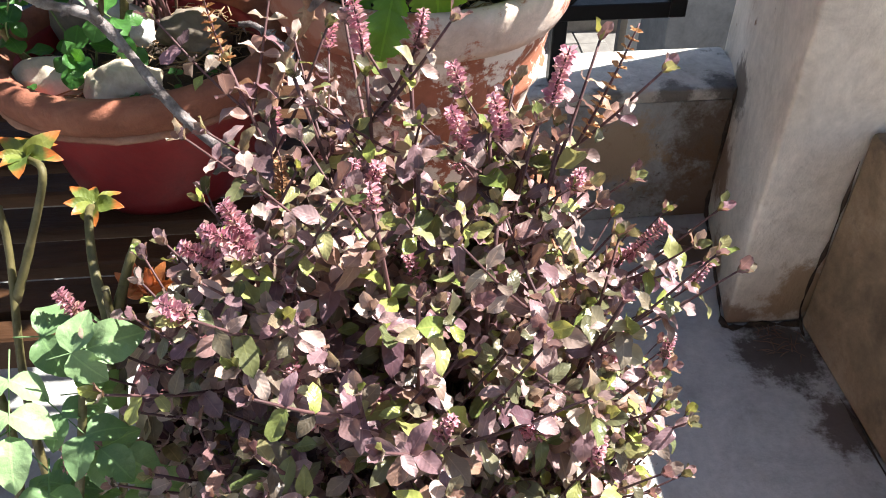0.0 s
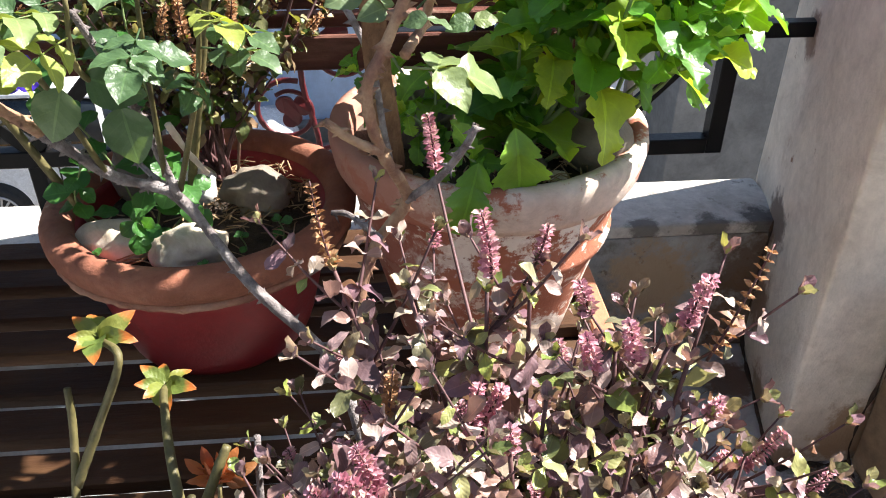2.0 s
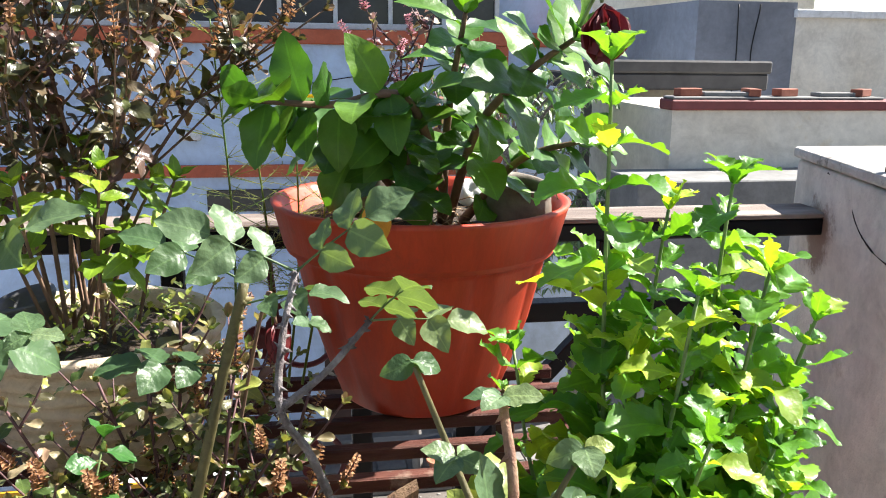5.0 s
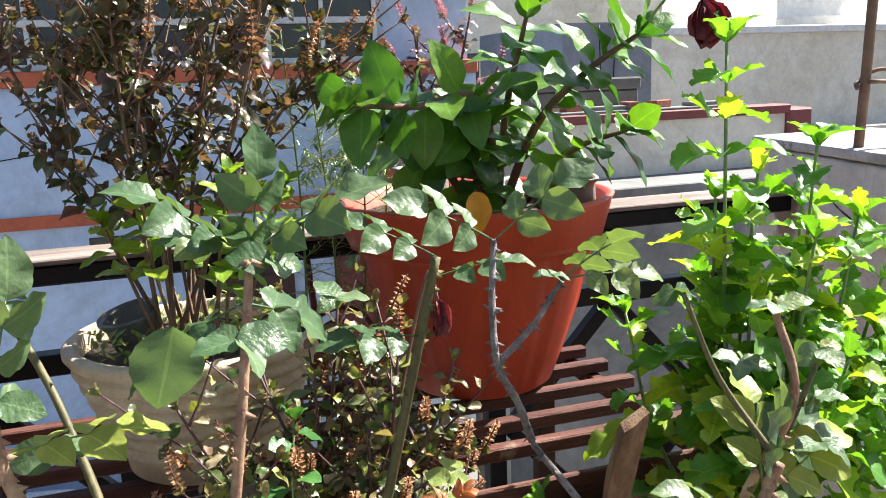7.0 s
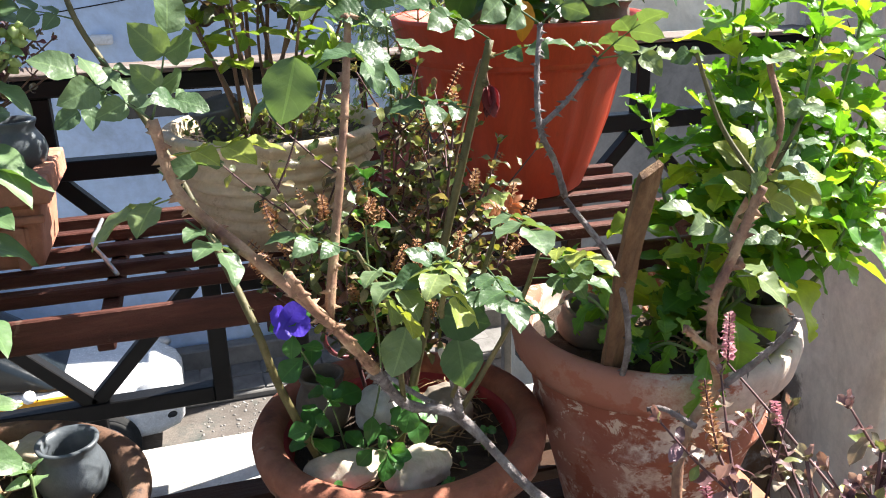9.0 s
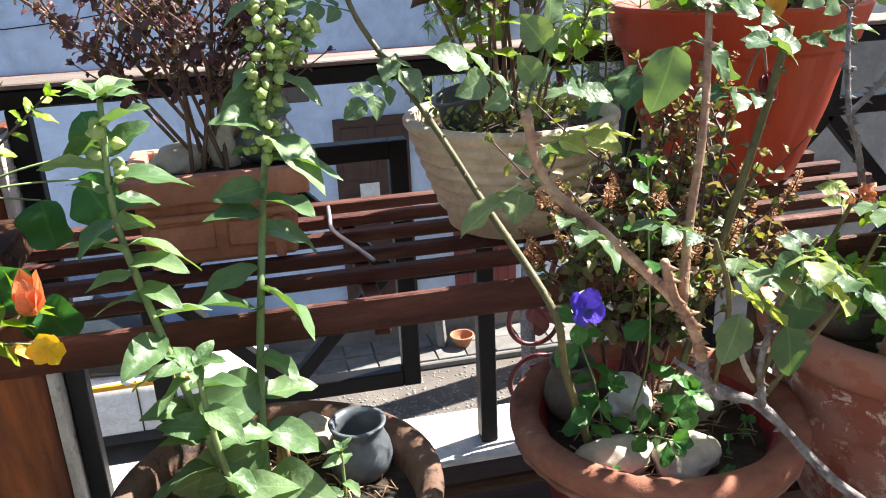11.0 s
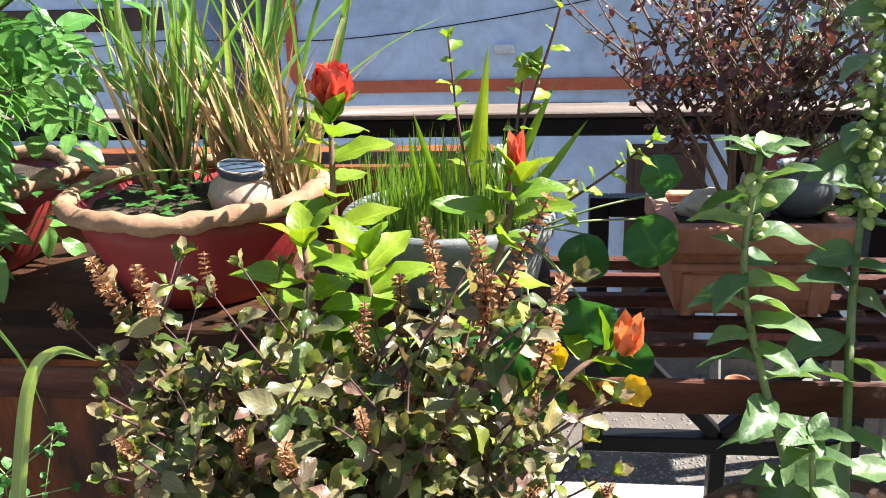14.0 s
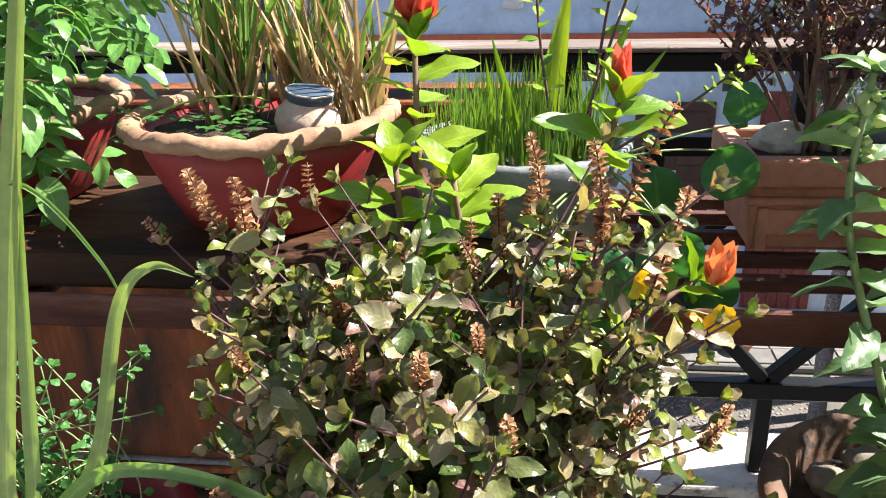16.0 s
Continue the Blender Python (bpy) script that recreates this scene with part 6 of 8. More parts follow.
shoot(ash, [(-0.40, -0.11, 0.755), (-0.40, -0.12, 0.80), (-0.40, -0.12, 0.84)], 0.002, 0.0015, M["stemgreen"], ASH, 4, 0.4, 0.4, 0.5, 0.1)
hv, hf = lathe([(0.0005, 0.0), (0.005, 0.001), (0.0078, 0.005), (0.0074, 0.010), (0.0045, 0.015), (0.0012, 0.019)], 15)
hv = [(x * (1 + 0.16 * math.cos(5 * math.atan2(y, x))), y * (1 + 0.16 * math.cos(5 * math.atan2(y, x))), z) for x, y, z in hv]
husk = grid_mesh("husk", hv, hf, L_["seedgreen"])
def husks(a, b, n, r, lo, hi):
    for i in range(n):
        p = Vector(a).lerp(Vector(b), (i + rnd.random()) / n)
        o = away(1, 0).normalized()
        put("husk", husk, ash, Matrix.Translation(p + o * r * rnd.uniform(0.4, 1.0)) @ (o * 0.7 + Vector((0, 0, rnd.uniform(-0.9, 0.2)))).to_track_quat("Z", "X").to_matrix().to_4x4() @ Matrix.Scale(rnd.uniform(lo, hi), 4))


husks((-0.443, 0.082, 1.11), (-0.41, 0.16, 1.345), 125, 0.017, 0.5, 0.8)
husks((-0.587, -0.039, 1.13), (-0.583, -0.037, 1.19), 12, 0.008, 0.5, 0.8)
tube("side_stem", [(-0.425, 0.125, 1.19), (-0.395, 0.13, 1.21), (-0.378, 0.13, 1.25)], 0.003, 0.002, M["stemgreen"], ash, 6)
husks((-0.40, 0.13, 1.205), (-0.378, 0.13, 1.25), 26, 0.014, 0.5, 0.75)

# ---- basil and hibiscus at the far end ----
clay_pot("flower_pot", (-0.93, -0.165), TIER, 0.09, 0.125, 0.15, M["terracotta"], "terracotta pot hidden under green basil", "pots on the stand")
tips2 = dome((-0.945, -0.225, 0.90), (0.18, 0.14, 0.215), 44, -0.75, 8)
tips2 += [(-1.105, -0.2, 1.085), (-1.12, -0.2, 1.10), (-1.08, -0.21, 1.04), (-1.05, -0.2, 1.03), (-1.14, -0.2, 1.05), (-0.868, -0.135, 1.08), (-0.834, -0.2, 1.05), (-0.82, -0.2, 1.10), (-0.785, -0.2, 1.05), (-0.885, -0.2, 0.99)]
tulsi2, f2 = basil("basil_plant", "leafy grey-green basil with dry brown seed spikes", (-0.93, -0.20, 0.72), tips2, L_["tulsi2"], None, M["stempurple"], 7, 4, 0.14, 0.04, 1.25, 0.085)
st2 = Cloud()
for x, y, z, dx, ln in ((-0.868, -0.135, 1.09, 0.0, 0.075), (-0.834, -0.2, 1.05, 0.1, 0.085), (-0.824, -0.2, 1.10, 0.05, 0.075), (-0.815, -0.21, 1.12, 0.3, 0.085), (-0.785, -0.2, 1.06, 0.25, 0.085), (-0.885, -0.2, 0.97, 0.05, 0.085),
                        (-1.105, -0.2, 1.085, 0.1, 0.06), (-1.12, -0.2, 1.10, -0.5, 0.06), (-1.03, -0.2, 1.02, 0.1, 0.04), (-0.90, -0.12, 1.05, -0.2, 0.06), (-0.915, -0.30, 0.93, 0.1, 0.04), (-0.85, -0.2, 1.0, 0.2, 0.07)):
    spike(f2, st2, (x, y, z), (dx, 0, 0.9), ln * 1.15, whorls=13, size=1.2)
f2.build("seed_spike", L_["seed"], tulsi2, "dry brown seed spikes", "stuff")
st2.build("spike_stalk", M["stempurple"], tulsi2, kind="stuff")

hib = thing("hibiscus", (-0.93, -0.10, 0.72), "hibiscus with yellow-green leaves and red blooms", "plant")
for pts, n, s in (([(-0.95, -0.10, 0.72), (-0.97, -0.06, 0.95), (-0.99, 0.0, 1.12), (-0.996, 0.035, 1.225)], 12, 1.0), ([(-0.92, -0.10, 0.72), (-0.87, -0.09, 0.98), (-0.82, -0.08, 1.12), (-0.803, -0.072, 1.185)], 9, 0.95), ([(-0.95, -0.1, 0.72), (-0.99, -0.09, 0.98), (-1.0, -0.085, 1.13)], 10, 1.1), ([(-0.94, -0.1, 0.72), (-0.94, -0.07, 1.0), (-0.95, -0.06, 1.11)], 8, 1.1),
                  ([(-0.90, -0.08, 0.74), (-0.82, -0.04, 0.88), (-0.75, -0.01, 0.96), (-0.705, 0.02, 0.98)], 7, 0.75)):
    shoot(hib, pts, 0.005, 0.0028, M["twig"], HIB, int(n * 1.4), s * 1.08, 0.45, 0.5, 0.15, grow=(0.9, 1.15))
flower(hib, (-0.996, 0.047, 1.232), (0.1, -0.1, 1), 6, L_["redpetal"], 15, 0.050, 0.040, "obovate", 0.62)
flower(hib, (-0.803, -0.072, 1.19), (0, 0, 1), 5, L_["redpetal"], 7, 0.042, 0.018, "ovate", 0.93, "bud_petal")
flower(hib, (-0.692, -0.005, 0.985), (0.1, -0.2, 1), 5, L_["peachpetal"], 6, 0.048, 0.026, "ovate", 0.66)
put("withered_leaf", AMBER[1], hib, aim((-0.72, -0.01, 0.955), (0.9, 0.0, -0.35), (0, -0.5, 0.9), 1.25), "withered orange leaf")
yel = thing("yellow_flower", (-0.685, -0.01, 0.95), "yellow five-petalled flower leaning over the beam", "flower")
tube("stalk", [(-0.76, 0.03, 0.94), (-0.72, 0.0, 0.955), (-0.685, -0.005, 0.95)], 0.0015, 0.0012, M["stemgreen"], yel, 6)
flower(yel, (-0.683, -0.012, 0.95), (0.05, -1, 0.15), 6, L_["yellowpetal"], 6, 0.019, 0.0175, "obovate", 0.05)
tube("stalk", [(-0.77, 0.03, 0.96), (-0.765, 0.0, 0.985)], 0.0015, 0.0012, M["stemgreen"], yel, 6)
flower(yel, (-0.765, -0.004, 0.985), (-0.2, -1, 0.2), 5, L_["yellowpetal"], 5, 0.018, 0.018, "obovate", 0.2)

nast = thing("nasturtium", (-0.78, 0.12, 1.08), "trailing nasturtium with round green leaves", "plant")
for x, y, z, s, w in ((-0.737, 0.046, 1.03, 1.15, (0.2, -0.2, -0.9)), (-0.724, 0.24, 1.04, 1.0, (0.1, -0.2, -0.8)), (-0.66, 0.19, 1.075, 0.9, (0.3, -0.3, -0.5)), (-0.63, 0.185, 1.11, 0.8, (-0.3, -0.3, 0.8)), (-0.79, 0.0, 1.02, 1.0, (-0.3, -0.2, -0.8)), (-0.86, -0.03, 1.02, 1.1, (0.1, -0.3, -0.9)), (-0.97, -0.04, 0.96, 1.1, (-0.2, -0.2, -0.9)), (-0.70, 0.05, 0.98, 0.9, (0.5, -0.3, -0.7)), (-1.02, -0.1, 0.90, 1.2, (-0.2, -0.3, -0.9)), (-0.80, 0.02, 0.96, 1.1, (0.2, -0.3, -0.8))):
    tube("stalk", [(-0.80, 0.13, 1.075), ((x - 0.80) / 2, (y + 0.09) / 2, (z + 1.075) / 2 + 0.012), (x, y, z)], 0.0016, 0.0013, M["stemgreen"], nast, 5)
    put("leaf", rnd.choice(ROUND), nast, aim((x, y, z), w, (0, -1, 0.5), s * 1.3, rnd.uniform(-20, 20)))

# grass, iris, mint in the grey pot
grass = thing("grass_tuft", (-0.893, 0.19, 1.08), "tuft of fine green grass with sword leaves", "grass")
gc = Cloud()
for i in range(620):
    a, q = rnd.uniform(0, 6.28), 0.112 * math.sqrt(rnd.random())
    h = rnd.uniform(0.05, 0.125)
    g = leaf_geo(h, 0.0034, "blade", 5, 0.2, rnd.uniform(0.0, 0.3), 0, i)
    gc.add(g, aim((-0.893 + q * math.cos(a), 0.19 + q * math.sin(a), 1.062), (math.cos(a) * 0.14 + rnd.uniform(-0.15, 0.15), math.sin(a) * 0.14 + rnd.uniform(-0.15, 0.15), 1), (math.cos(a), math.sin(a), 0.2)))
gc.build("foliage", L_["grass"], grass, kind="stuff")
iris = [grid_mesh("sword_leaf", *leaf_geo(0.2, 0.019, "blade", 12, 0.3, c, 0, 4)[:2], L_["hib"], leaf_geo(0.2, 0.019, "blade", 12, 0.3, c, 0, 4)[2]) for c in (0.02, 0.15)]
for x, w, s in ((-0.84, (0.1, -0.1, 1), 1.1), (-0.82, (0.45, -0.1, 1), 0.95), (-0.87, (-0.25, -0.2, 1), 0.75), (-0.86, (0.2, 0.1, 1), 0.95), (-0.90, (-0.1, -0.2, 1), 0.6), (-0.80, (0.7, 0.0, 0.9), 0.8)):
    put("sword_leaf", rnd.choice(iris), grass, aim((x - 0.02, 0.17, 1.075), w, (0, -1, 0.1), s))
for k in range(60):
    a, q = rnd.uniform(0, 6.28), 0.108 * math.sqrt(rnd.uniform(0.5, 1))
    put("leaf", HIB[k % 3], grass, aim((-0.893 + q * math.cos(a), 0.19 + q * math.sin(a), 1.068 + rnd.uniform(0, 0.012)), away(1, 0.5), (0, -0.3, 1), rnd.uniform(0.25, 0.42)))
mint = thing("sapling", (-0.84, 0.13, 1.08), "thin saplings with reddish stems in the grey pot", "plant")
for pts in ([(-0.85, 0.13, 1.08), (-0.87, 0.12, 1.2), (-0.88, 0.12, 1.30)], [(-0.83, 0.13, 1.08), (-0.80, 0.12, 1.2), (-0.76, 0.12, 1.33), (-0.77, 0.12, 1.37)], [(-0.80, 0.13, 1.08), (-0.72, 0.11, 1.14), (-0.66, 0.10, 1.19)], [(-0.82, 0.13, 1.08), (-0.80, 0.13, 1.25), (-0.79, 0.12, 1.27)]):
    shoot(mint, pts, 0.002, 0.0012, M["stempurple"], HIB, 12, 0.62, 0.3, 0.6, 0.1)

# lemongrass with a clay jug
lemon = thing("lemongrass", (-1.2, 0.2, 1.10), "clump of lemongrass with straw-coloured dry stalks", "grass")
sc = Cloud()
for cx, cy, n, nd in ((-1.255, 0.22, 26, 40), (-1.09, 0.19, 10, 44), (-1.17, 0.25, 15, 60)):
    for i in range(n):
        a, q = rnd.uniform(0, 6.28), 0.03 * rnd.random()
        put("blade", rnd.choice(BLADES), lemon, aim((cx + q * math.cos(a), cy + q * math.sin(a), 1.10), (rnd.uniform(-0.35, 0.35), rnd.uniform(-0.3, 0.3), 1), (math.cos(a), math.sin(a), 0.2), rnd.uniform(0.7, 1.35)))
    for i in range(nd):
        a, q = rnd.uniform(0, 6.28), 0.04 * rnd.random()
        g = leaf_geo(rnd.uniform(0.08, 0.26), rnd.uniform(0.004, 0.009), "blade", 7, 0.5, rnd.uniform(0.0, 0.5), 0, i)
        sc.add(g, aim((cx + q * math.cos(a), cy + q * math.sin(a), 1.10), (rnd.uniform(-0.5, 0.5), rnd.uniform(-0.5, 0.3), 1), (math.cos(a), math.sin(a), 0.2)))
sc.build("straw", L_["straw"], lemon, "dry straw stalks", "stuff")
for i in range(46):
    put("leaf", CLOVER[i % 2], lemon, aim((-1.28 + rnd.uniform(-0.08, 0.12), 0.10 + rnd.uniform(-0.05, 0.06), 1.112 + rnd.uniform(0, 0.028)), away(1, 0.3), size=0.6))
arch = grid_mesh("blade", *leaf_geo(0.30, 0.012, "blade", 18, 0.4, 0.75, 0, 9)[:2], L_["blade"], leaf_geo(0.30, 0.012, "blade", 18, 0.4, 0.75, 0, 9)[2])
put("blade", arch, lemon, aim((-1.20, 0.20, 1.13), (-1, -0.5, 0.42), (0, 0, 1), 0.9))

curry = thing("curry_leaf_plant", (-1.6, 0.24, 1.11), "curry leaf shrub with glossy pinnate leaves", "plant")
CURRY = [compound_mesh("pinnate_leaf", L_["curry"], 4, leaf_geo(0.052, 0.027, "ovate", 9, 0.2, 0.25, 0.03, 3), 0.027, 1.0, 0.9, 0.35, 66), compound_mesh("pinnate_leaf", L_["curry"], 5, leaf_geo(0.046, 0.024, "ovate", 9, 0.2, 0.35, 0.03, 4), 0.025, 1.0, 0.8, 0.6, 66)]
for pts, n in (([(-1.6, 0.24, 1.10), (-1.56, 0.22, 1.25), (-1.48, 0.19, 1.36)], 9), ([(-1.6, 0.24, 1.10), (-1.53, 0.23, 1.28), (-1.38, 0.2, 1.38)], 9), ([(-1.6, 0.24, 1.10), (-1.64, 0.22, 1.3), (-1.68, 0.2, 1.42)], 8), ([(-1.6, 0.24, 1.1), (-1.56, 0.18, 1.24), (-1.5, 0.1, 1.32)], 8), ([(-1.58, 0.24, 1.1), (-1.50, 0.15, 1.26), (-1.42, 0.10, 1.32)], 8), ([(-1.58, 0.22, 1.1), (-1.48, 0.16, 1.22), (-1.40, 0.13, 1.25)], 7), ([(-1.58, 0.24, 1.1), (-1.5, 0.22, 1.35), (-1.42, 0.18, 1.46)], 8)):
    shoot(curry, pts, 0.005, 0.003, M["twig"], CURRY, int(n * 0.7), 1.45, 0.3, 0.5, 0.9, leaf_name="pinnate_leaf")

# long lemongrass blades in the foreground
fore = thing("lemongrass", (-1.36, -0.14, 0.69), "arching lemongrass blades with translucent edges", "grass")


def ribbon(pts, w, parent):
    """A long blade that follows a curve."""
    path = curve_points(pts, 8)
    vs, fs, uv = [], [], []
    for i, p in enumerate(path):
        d = (path[min(i + 1, len(path) - 1)] - path[max(i - 1, 0)]).normalized()
        x = d.cross(Vector((0.15, -1, 0.25))).normalized()
        z = x.cross(d)
        t = i / (len(path) - 1)
        hw = w * 0.5 * (1 - t ** 3) * min(1, 0.5 + 3 * t)
        for c in (-1, -0.5, 0, 0.5, 1):
            vs.append(p + x * c * hw + z * abs(c) * hw * 0.5)
            uv.append((c * 0.5 + 0.5, t))
    for i in range(len(path) - 1):
        for k in range(4):
            a = i * 5 + k
            fs.append((a, a + 1, a + 6, a + 5))
    put("blade", grid_mesh("blade", vs, fs, L_["blade"], uv), parent, Matrix())


for pts, w in (([(-1.36, -0.14, 0.69), (-1.38, -0.173, 0.766), (-1.36, -0.207, 0.843), (-1.309, -0.207, 1.066), (-1.252, -0.207, 1.29), (-1.226, -0.207, 1.41)], 0.0241),
               ([(-1.36, -0.14, 0.69), (-1.365, -0.173, 0.775), (-1.329, -0.207, 0.86), (-1.292, -0.207, 1.101), (-1.269, -0.207, 1.212)], 0.0172),
               ([(-1.36, -0.14, 0.69), (-1.331, -0.173, 0.792), (-1.261, -0.207, 0.894), (-1.218, -0.207, 1.04), (-1.175, -0.224, 1.087), (-1.14, -0.224, 1.078)], 0.0155),
               ([(-1.36, -0.14, 0.69), (-1.339, -0.173, 0.766), (-1.285, -0.235, 0.86), (-1.20, -0.28, 0.935), (-1.09, -0.31, 0.945), (-1.00, -0.34, 0.905), (-0.955, -0.35, 0.875)], 0.0150),
               ([(-1.36, -0.14, 0.69), (-1.382, -0.173, 0.895), (-1.364, -0.207, 1.101), (-1.286, -0.207, 1.149), (-1.226, -0.207, 1.083), (-1.206, -0.207, 1.015)], 0.006),
               ([(-1.36, -0.14, 0.69), (-1.408, -0.173, 0.809), (-1.415, -0.207, 0.929), (-1.347, -0.207, 1.307)], 0.0206),
               ([(-1.36, -0.14, 0.69), (-1.296, -0.191, 0.749), (-1.20, -0.27, 0.80), (-1.12, -0.32, 0.875), (-1.03, -0.34, 0.905), (-0.99, -0.35, 0.90)], 0.010),
               ([(-1.36, -0.14, 0.69), (-1.377, -0.173, 0.792), (-1.355, -0.207, 0.894)], 0.0206)):
    ribbon(pts, w, fore)
clay_pot("flower_pot", (-1.37, -0.09), TIER, 0.09, 0.115, 0.13, M["redpaint"], "dark red pot of lemongrass and creeping weeds", "pots on the stand")
weeds = thing("creeping_weed", (-1.37, -0.09, 0.69), "creeping weeds with small bright leaves and wiry stems", "plant")
for i in range(34):
    e = (-1.34 + rnd.uniform(-0.09, 0.13), -0.13 + rnd.uniform(-0.08, 0.04), rnd.uniform(0.72, 1.0))
    shoot(weeds, [(-1.37 + rnd.uniform(-0.06, 0.06), -0.10, 0.69), (-1.36 + rnd.uniform(-0.08, 0.1), -0.15, 0.84), e], 0.0011, 0.0008, M["stemgreen"], CLOVER, 7, 0.55, 0.3, 0.2, 0.2, sides=4)

# vine with a blue flower, in the red pot
vine = thing("butterfly_pea", (-0.06, -0.05, 0.725), "twining vine with deep green leaflets and a blue flower", "plant")
for pts, n in (([(-0.07, -0.03, 0.725), (-0.09, -0.04, 0.82), (-0.12, -0.06, 0.90), (-0.135, -0.10, 0.955)], 9), ([(-0.05, -0.05, 0.725), (-0.06, -0.09, 0.78), (-0.04, -0.14, 0.80)], 7), ([(-0.06, -0.04, 0.725), (-0.03, -0.05, 0.85), (-0.04, -0.06, 1.0), (-0.03, -0.03, 1.08)], 12), ([(-0.08, -0.05, 0.725), (-0.12, -0.09, 0.8), (-0.10, -0.11, 0.86)], 10), ([(-0.05, -0.05, 0.725), (0.0, -0.08, 0.80), (-0.01, -0.12, 0.85)], 9)):
    shoot(vine, pts, 0.0014, 0.001, M["stemgreen"], CLOVER, n, 1.35, 0.35, 0.2, 0.5, sides=5)
flower(vine, (-0.137, -0.112, 0.962), (0.2, -0.9, 0.3), 4, L_["bluepetal"], 4, 0.023, 0.024, "round", 0.15)
for x, y in ((0.05, -0.10), (-0.10, -0.13), (0.02, -0.155), (0.09, -0.07)):
    shoot(vine, [(x, y, 0.725), (x + 0.004, y, 0.745), (x, y - 0.005, 0.762)], 0.001, 0.001, M["stemgreen"], CLOVER, 3, 0.6, 0.3, 0.3, 0.2, sides=5)

# moss and small growth in the ribbed pot, fern and marigold behind
moss = thing("moss_tuft", (-0.10, 0.262, 1.08), "mossy succulent sprigs over the pot rim", "plant")
mc = Cloud()
for i in range(420):
    a, q = rnd.uniform(0, 6.28), 0.125 * math.sqrt(rnd.random())
    mc.add(rnd.choice(TINY), aim((-0.10 + q * math.cos(a), 0.262 + q * math.sin(a), 1.080 + rnd.uniform(0, 0.035)), away(0.8, 0.8), size=rnd.uniform(0.6, 1.2)))
mc.build("foliage", L_["moss"], moss, kind="stuff")
for pts in ([(-0.07, 0.22, 1.08), (-0.06, 0.2, 1.16), (-0.03, 0.16, 1.2)], [(-0.1, 0.25, 1.08), (-0.11, 0.26, 1.2), (-0.1, 0.26, 1.3)], [(-0.09, 0.24, 1.08), (-0.05, 0.25, 1.2), (-0.02, 0.25, 1.26)], [(-0.14, 0.24, 1.08), (-0.17, 0.23, 1.18), (-0.19, 0.22, 1.24)], [(-0.05, 0.24, 1.08), (-0.02, 0.22, 1.19), (0.01, 0.2, 1.27)], [(-0.08, 0.22, 1.08), (-0.07, 0.18, 1.2), (-0.055, 0.15, 1.29)], [(-0.12, 0.22, 1.08), (-0.14, 0.19, 1.19), (-0.145, 0.17, 1.27)]):
    shoot(moss, pts, 0.0025, 0.0015, M["twig"], HIB, 9, 0.95, 0.45, 0.5, 0.1)
fern = thing("feathery_marigold", (0.13, 0.40, 0.94), "feathery marigold foliage with a yellow bloom", "plant")
fc = Cloud()
needle = leaf_geo(0.014, 0.0016, "lance", 3, 0.1, 0.2, 0, 1)
for b, t in (((0.12, 0.40, 0.94), (0.14, 0.36, 1.33)), ((0.05, 0.40, 0.94), (0.04, 0.36, 1.45)), ((0.10, 0.42, 0.94), (0.08, 0.38, 1.36)), ((0.14, 0.41, 0.94), (0.18, 0.38, 1.30))):
    path = curve_points([b, Vector(b).lerp(Vector(t), 0.5) + Vector((0.01, 0, 0)), t], 10)
    fc.add(tube_geo(path, 0.0022, 0.001, 5), Matrix())
    for k in range(6, len(path)):
        for j in range(4):
            w = away(1, 0.4).normalized()
            br = [path[k] + w * 0.05 * i / 5 for i in range(6)]
            fc.add(tube_geo(br, 0.0006, 0.0004, 3), Matrix())
            for q in br[1:]:
                for sg in (-1, 1):
                    fc.add(needle, aim(q, w + sg * w.cross(Vector((0, 0, 1))), (0, 0, 1), rnd.uniform(0.7, 1.1)))
fc.build("foliage", L_["moss"], fern, kind="stuff")
flower(fern, (0.155, 0.35, 1.338), (0, -0.6, 0.6), 10, L_["yellowpetal"], 14, 0.017, 0.011, "obovate", 0.35)

# ---- stones, small clay pots and litter in the pots ----
M["straw_litter"] = surface("dry_straw_litter", [(0.16, 0.09, 0.05), (0.34, 0.22, 0.12), (0.50, 0.36, 0.22)], 20, 120, 0.85, bump=0.3)
M["stone_white"] = surface("whitish_stone", [(0.62, 0.60, 0.57), (0.74, 0.73, 0.71), (0.80, 0.79, 0.78)], 10, 80, 0.7, bump=0.3, spots=[((0.25, 0.22, 0.20), 14, 0.64, 0.72)])
M["painted"] = surface("flaking_painted_clay", [(0.42, 0.28, 0.20), (0.56, 0.44, 0.36), (0.64, 0.56, 0.50)], 12, 90, 0.7, bump=0.3, spots=[((0.30, 0.34, 0.30), 22, 0.52, 0.58), ((0.42, 0.12, 0.07), 26, 0.58, 0.63), ((0.12, 0.09, 0.07), 34, 0.62, 0.68)])
M["bluerim"] = surface("dark_blue_paint", [(0.03, 0.05, 0.10), (0.06, 0.10, 0.16)], 10, 80, 0.5, bump=0.2)
M["film"] = surface("grey_nursery_bag", [(0.10, 0.10, 0.105), (0.20, 0.20, 0.21)], 10, 60, 0.35, bump=0.5)


def pebble(at, size, material, label, turn=0, seed=1, rough=0.14, tilt=0, name="stone", group="stones in the pots"):
    ob = link(new(name, stone_mesh(name, size, seed, material, rough, 4)), None, Matrix.Translation(at) @ pose(0, 0, 0, tilt, 0, turn))
    return tagged(ob, label, "stone", group)


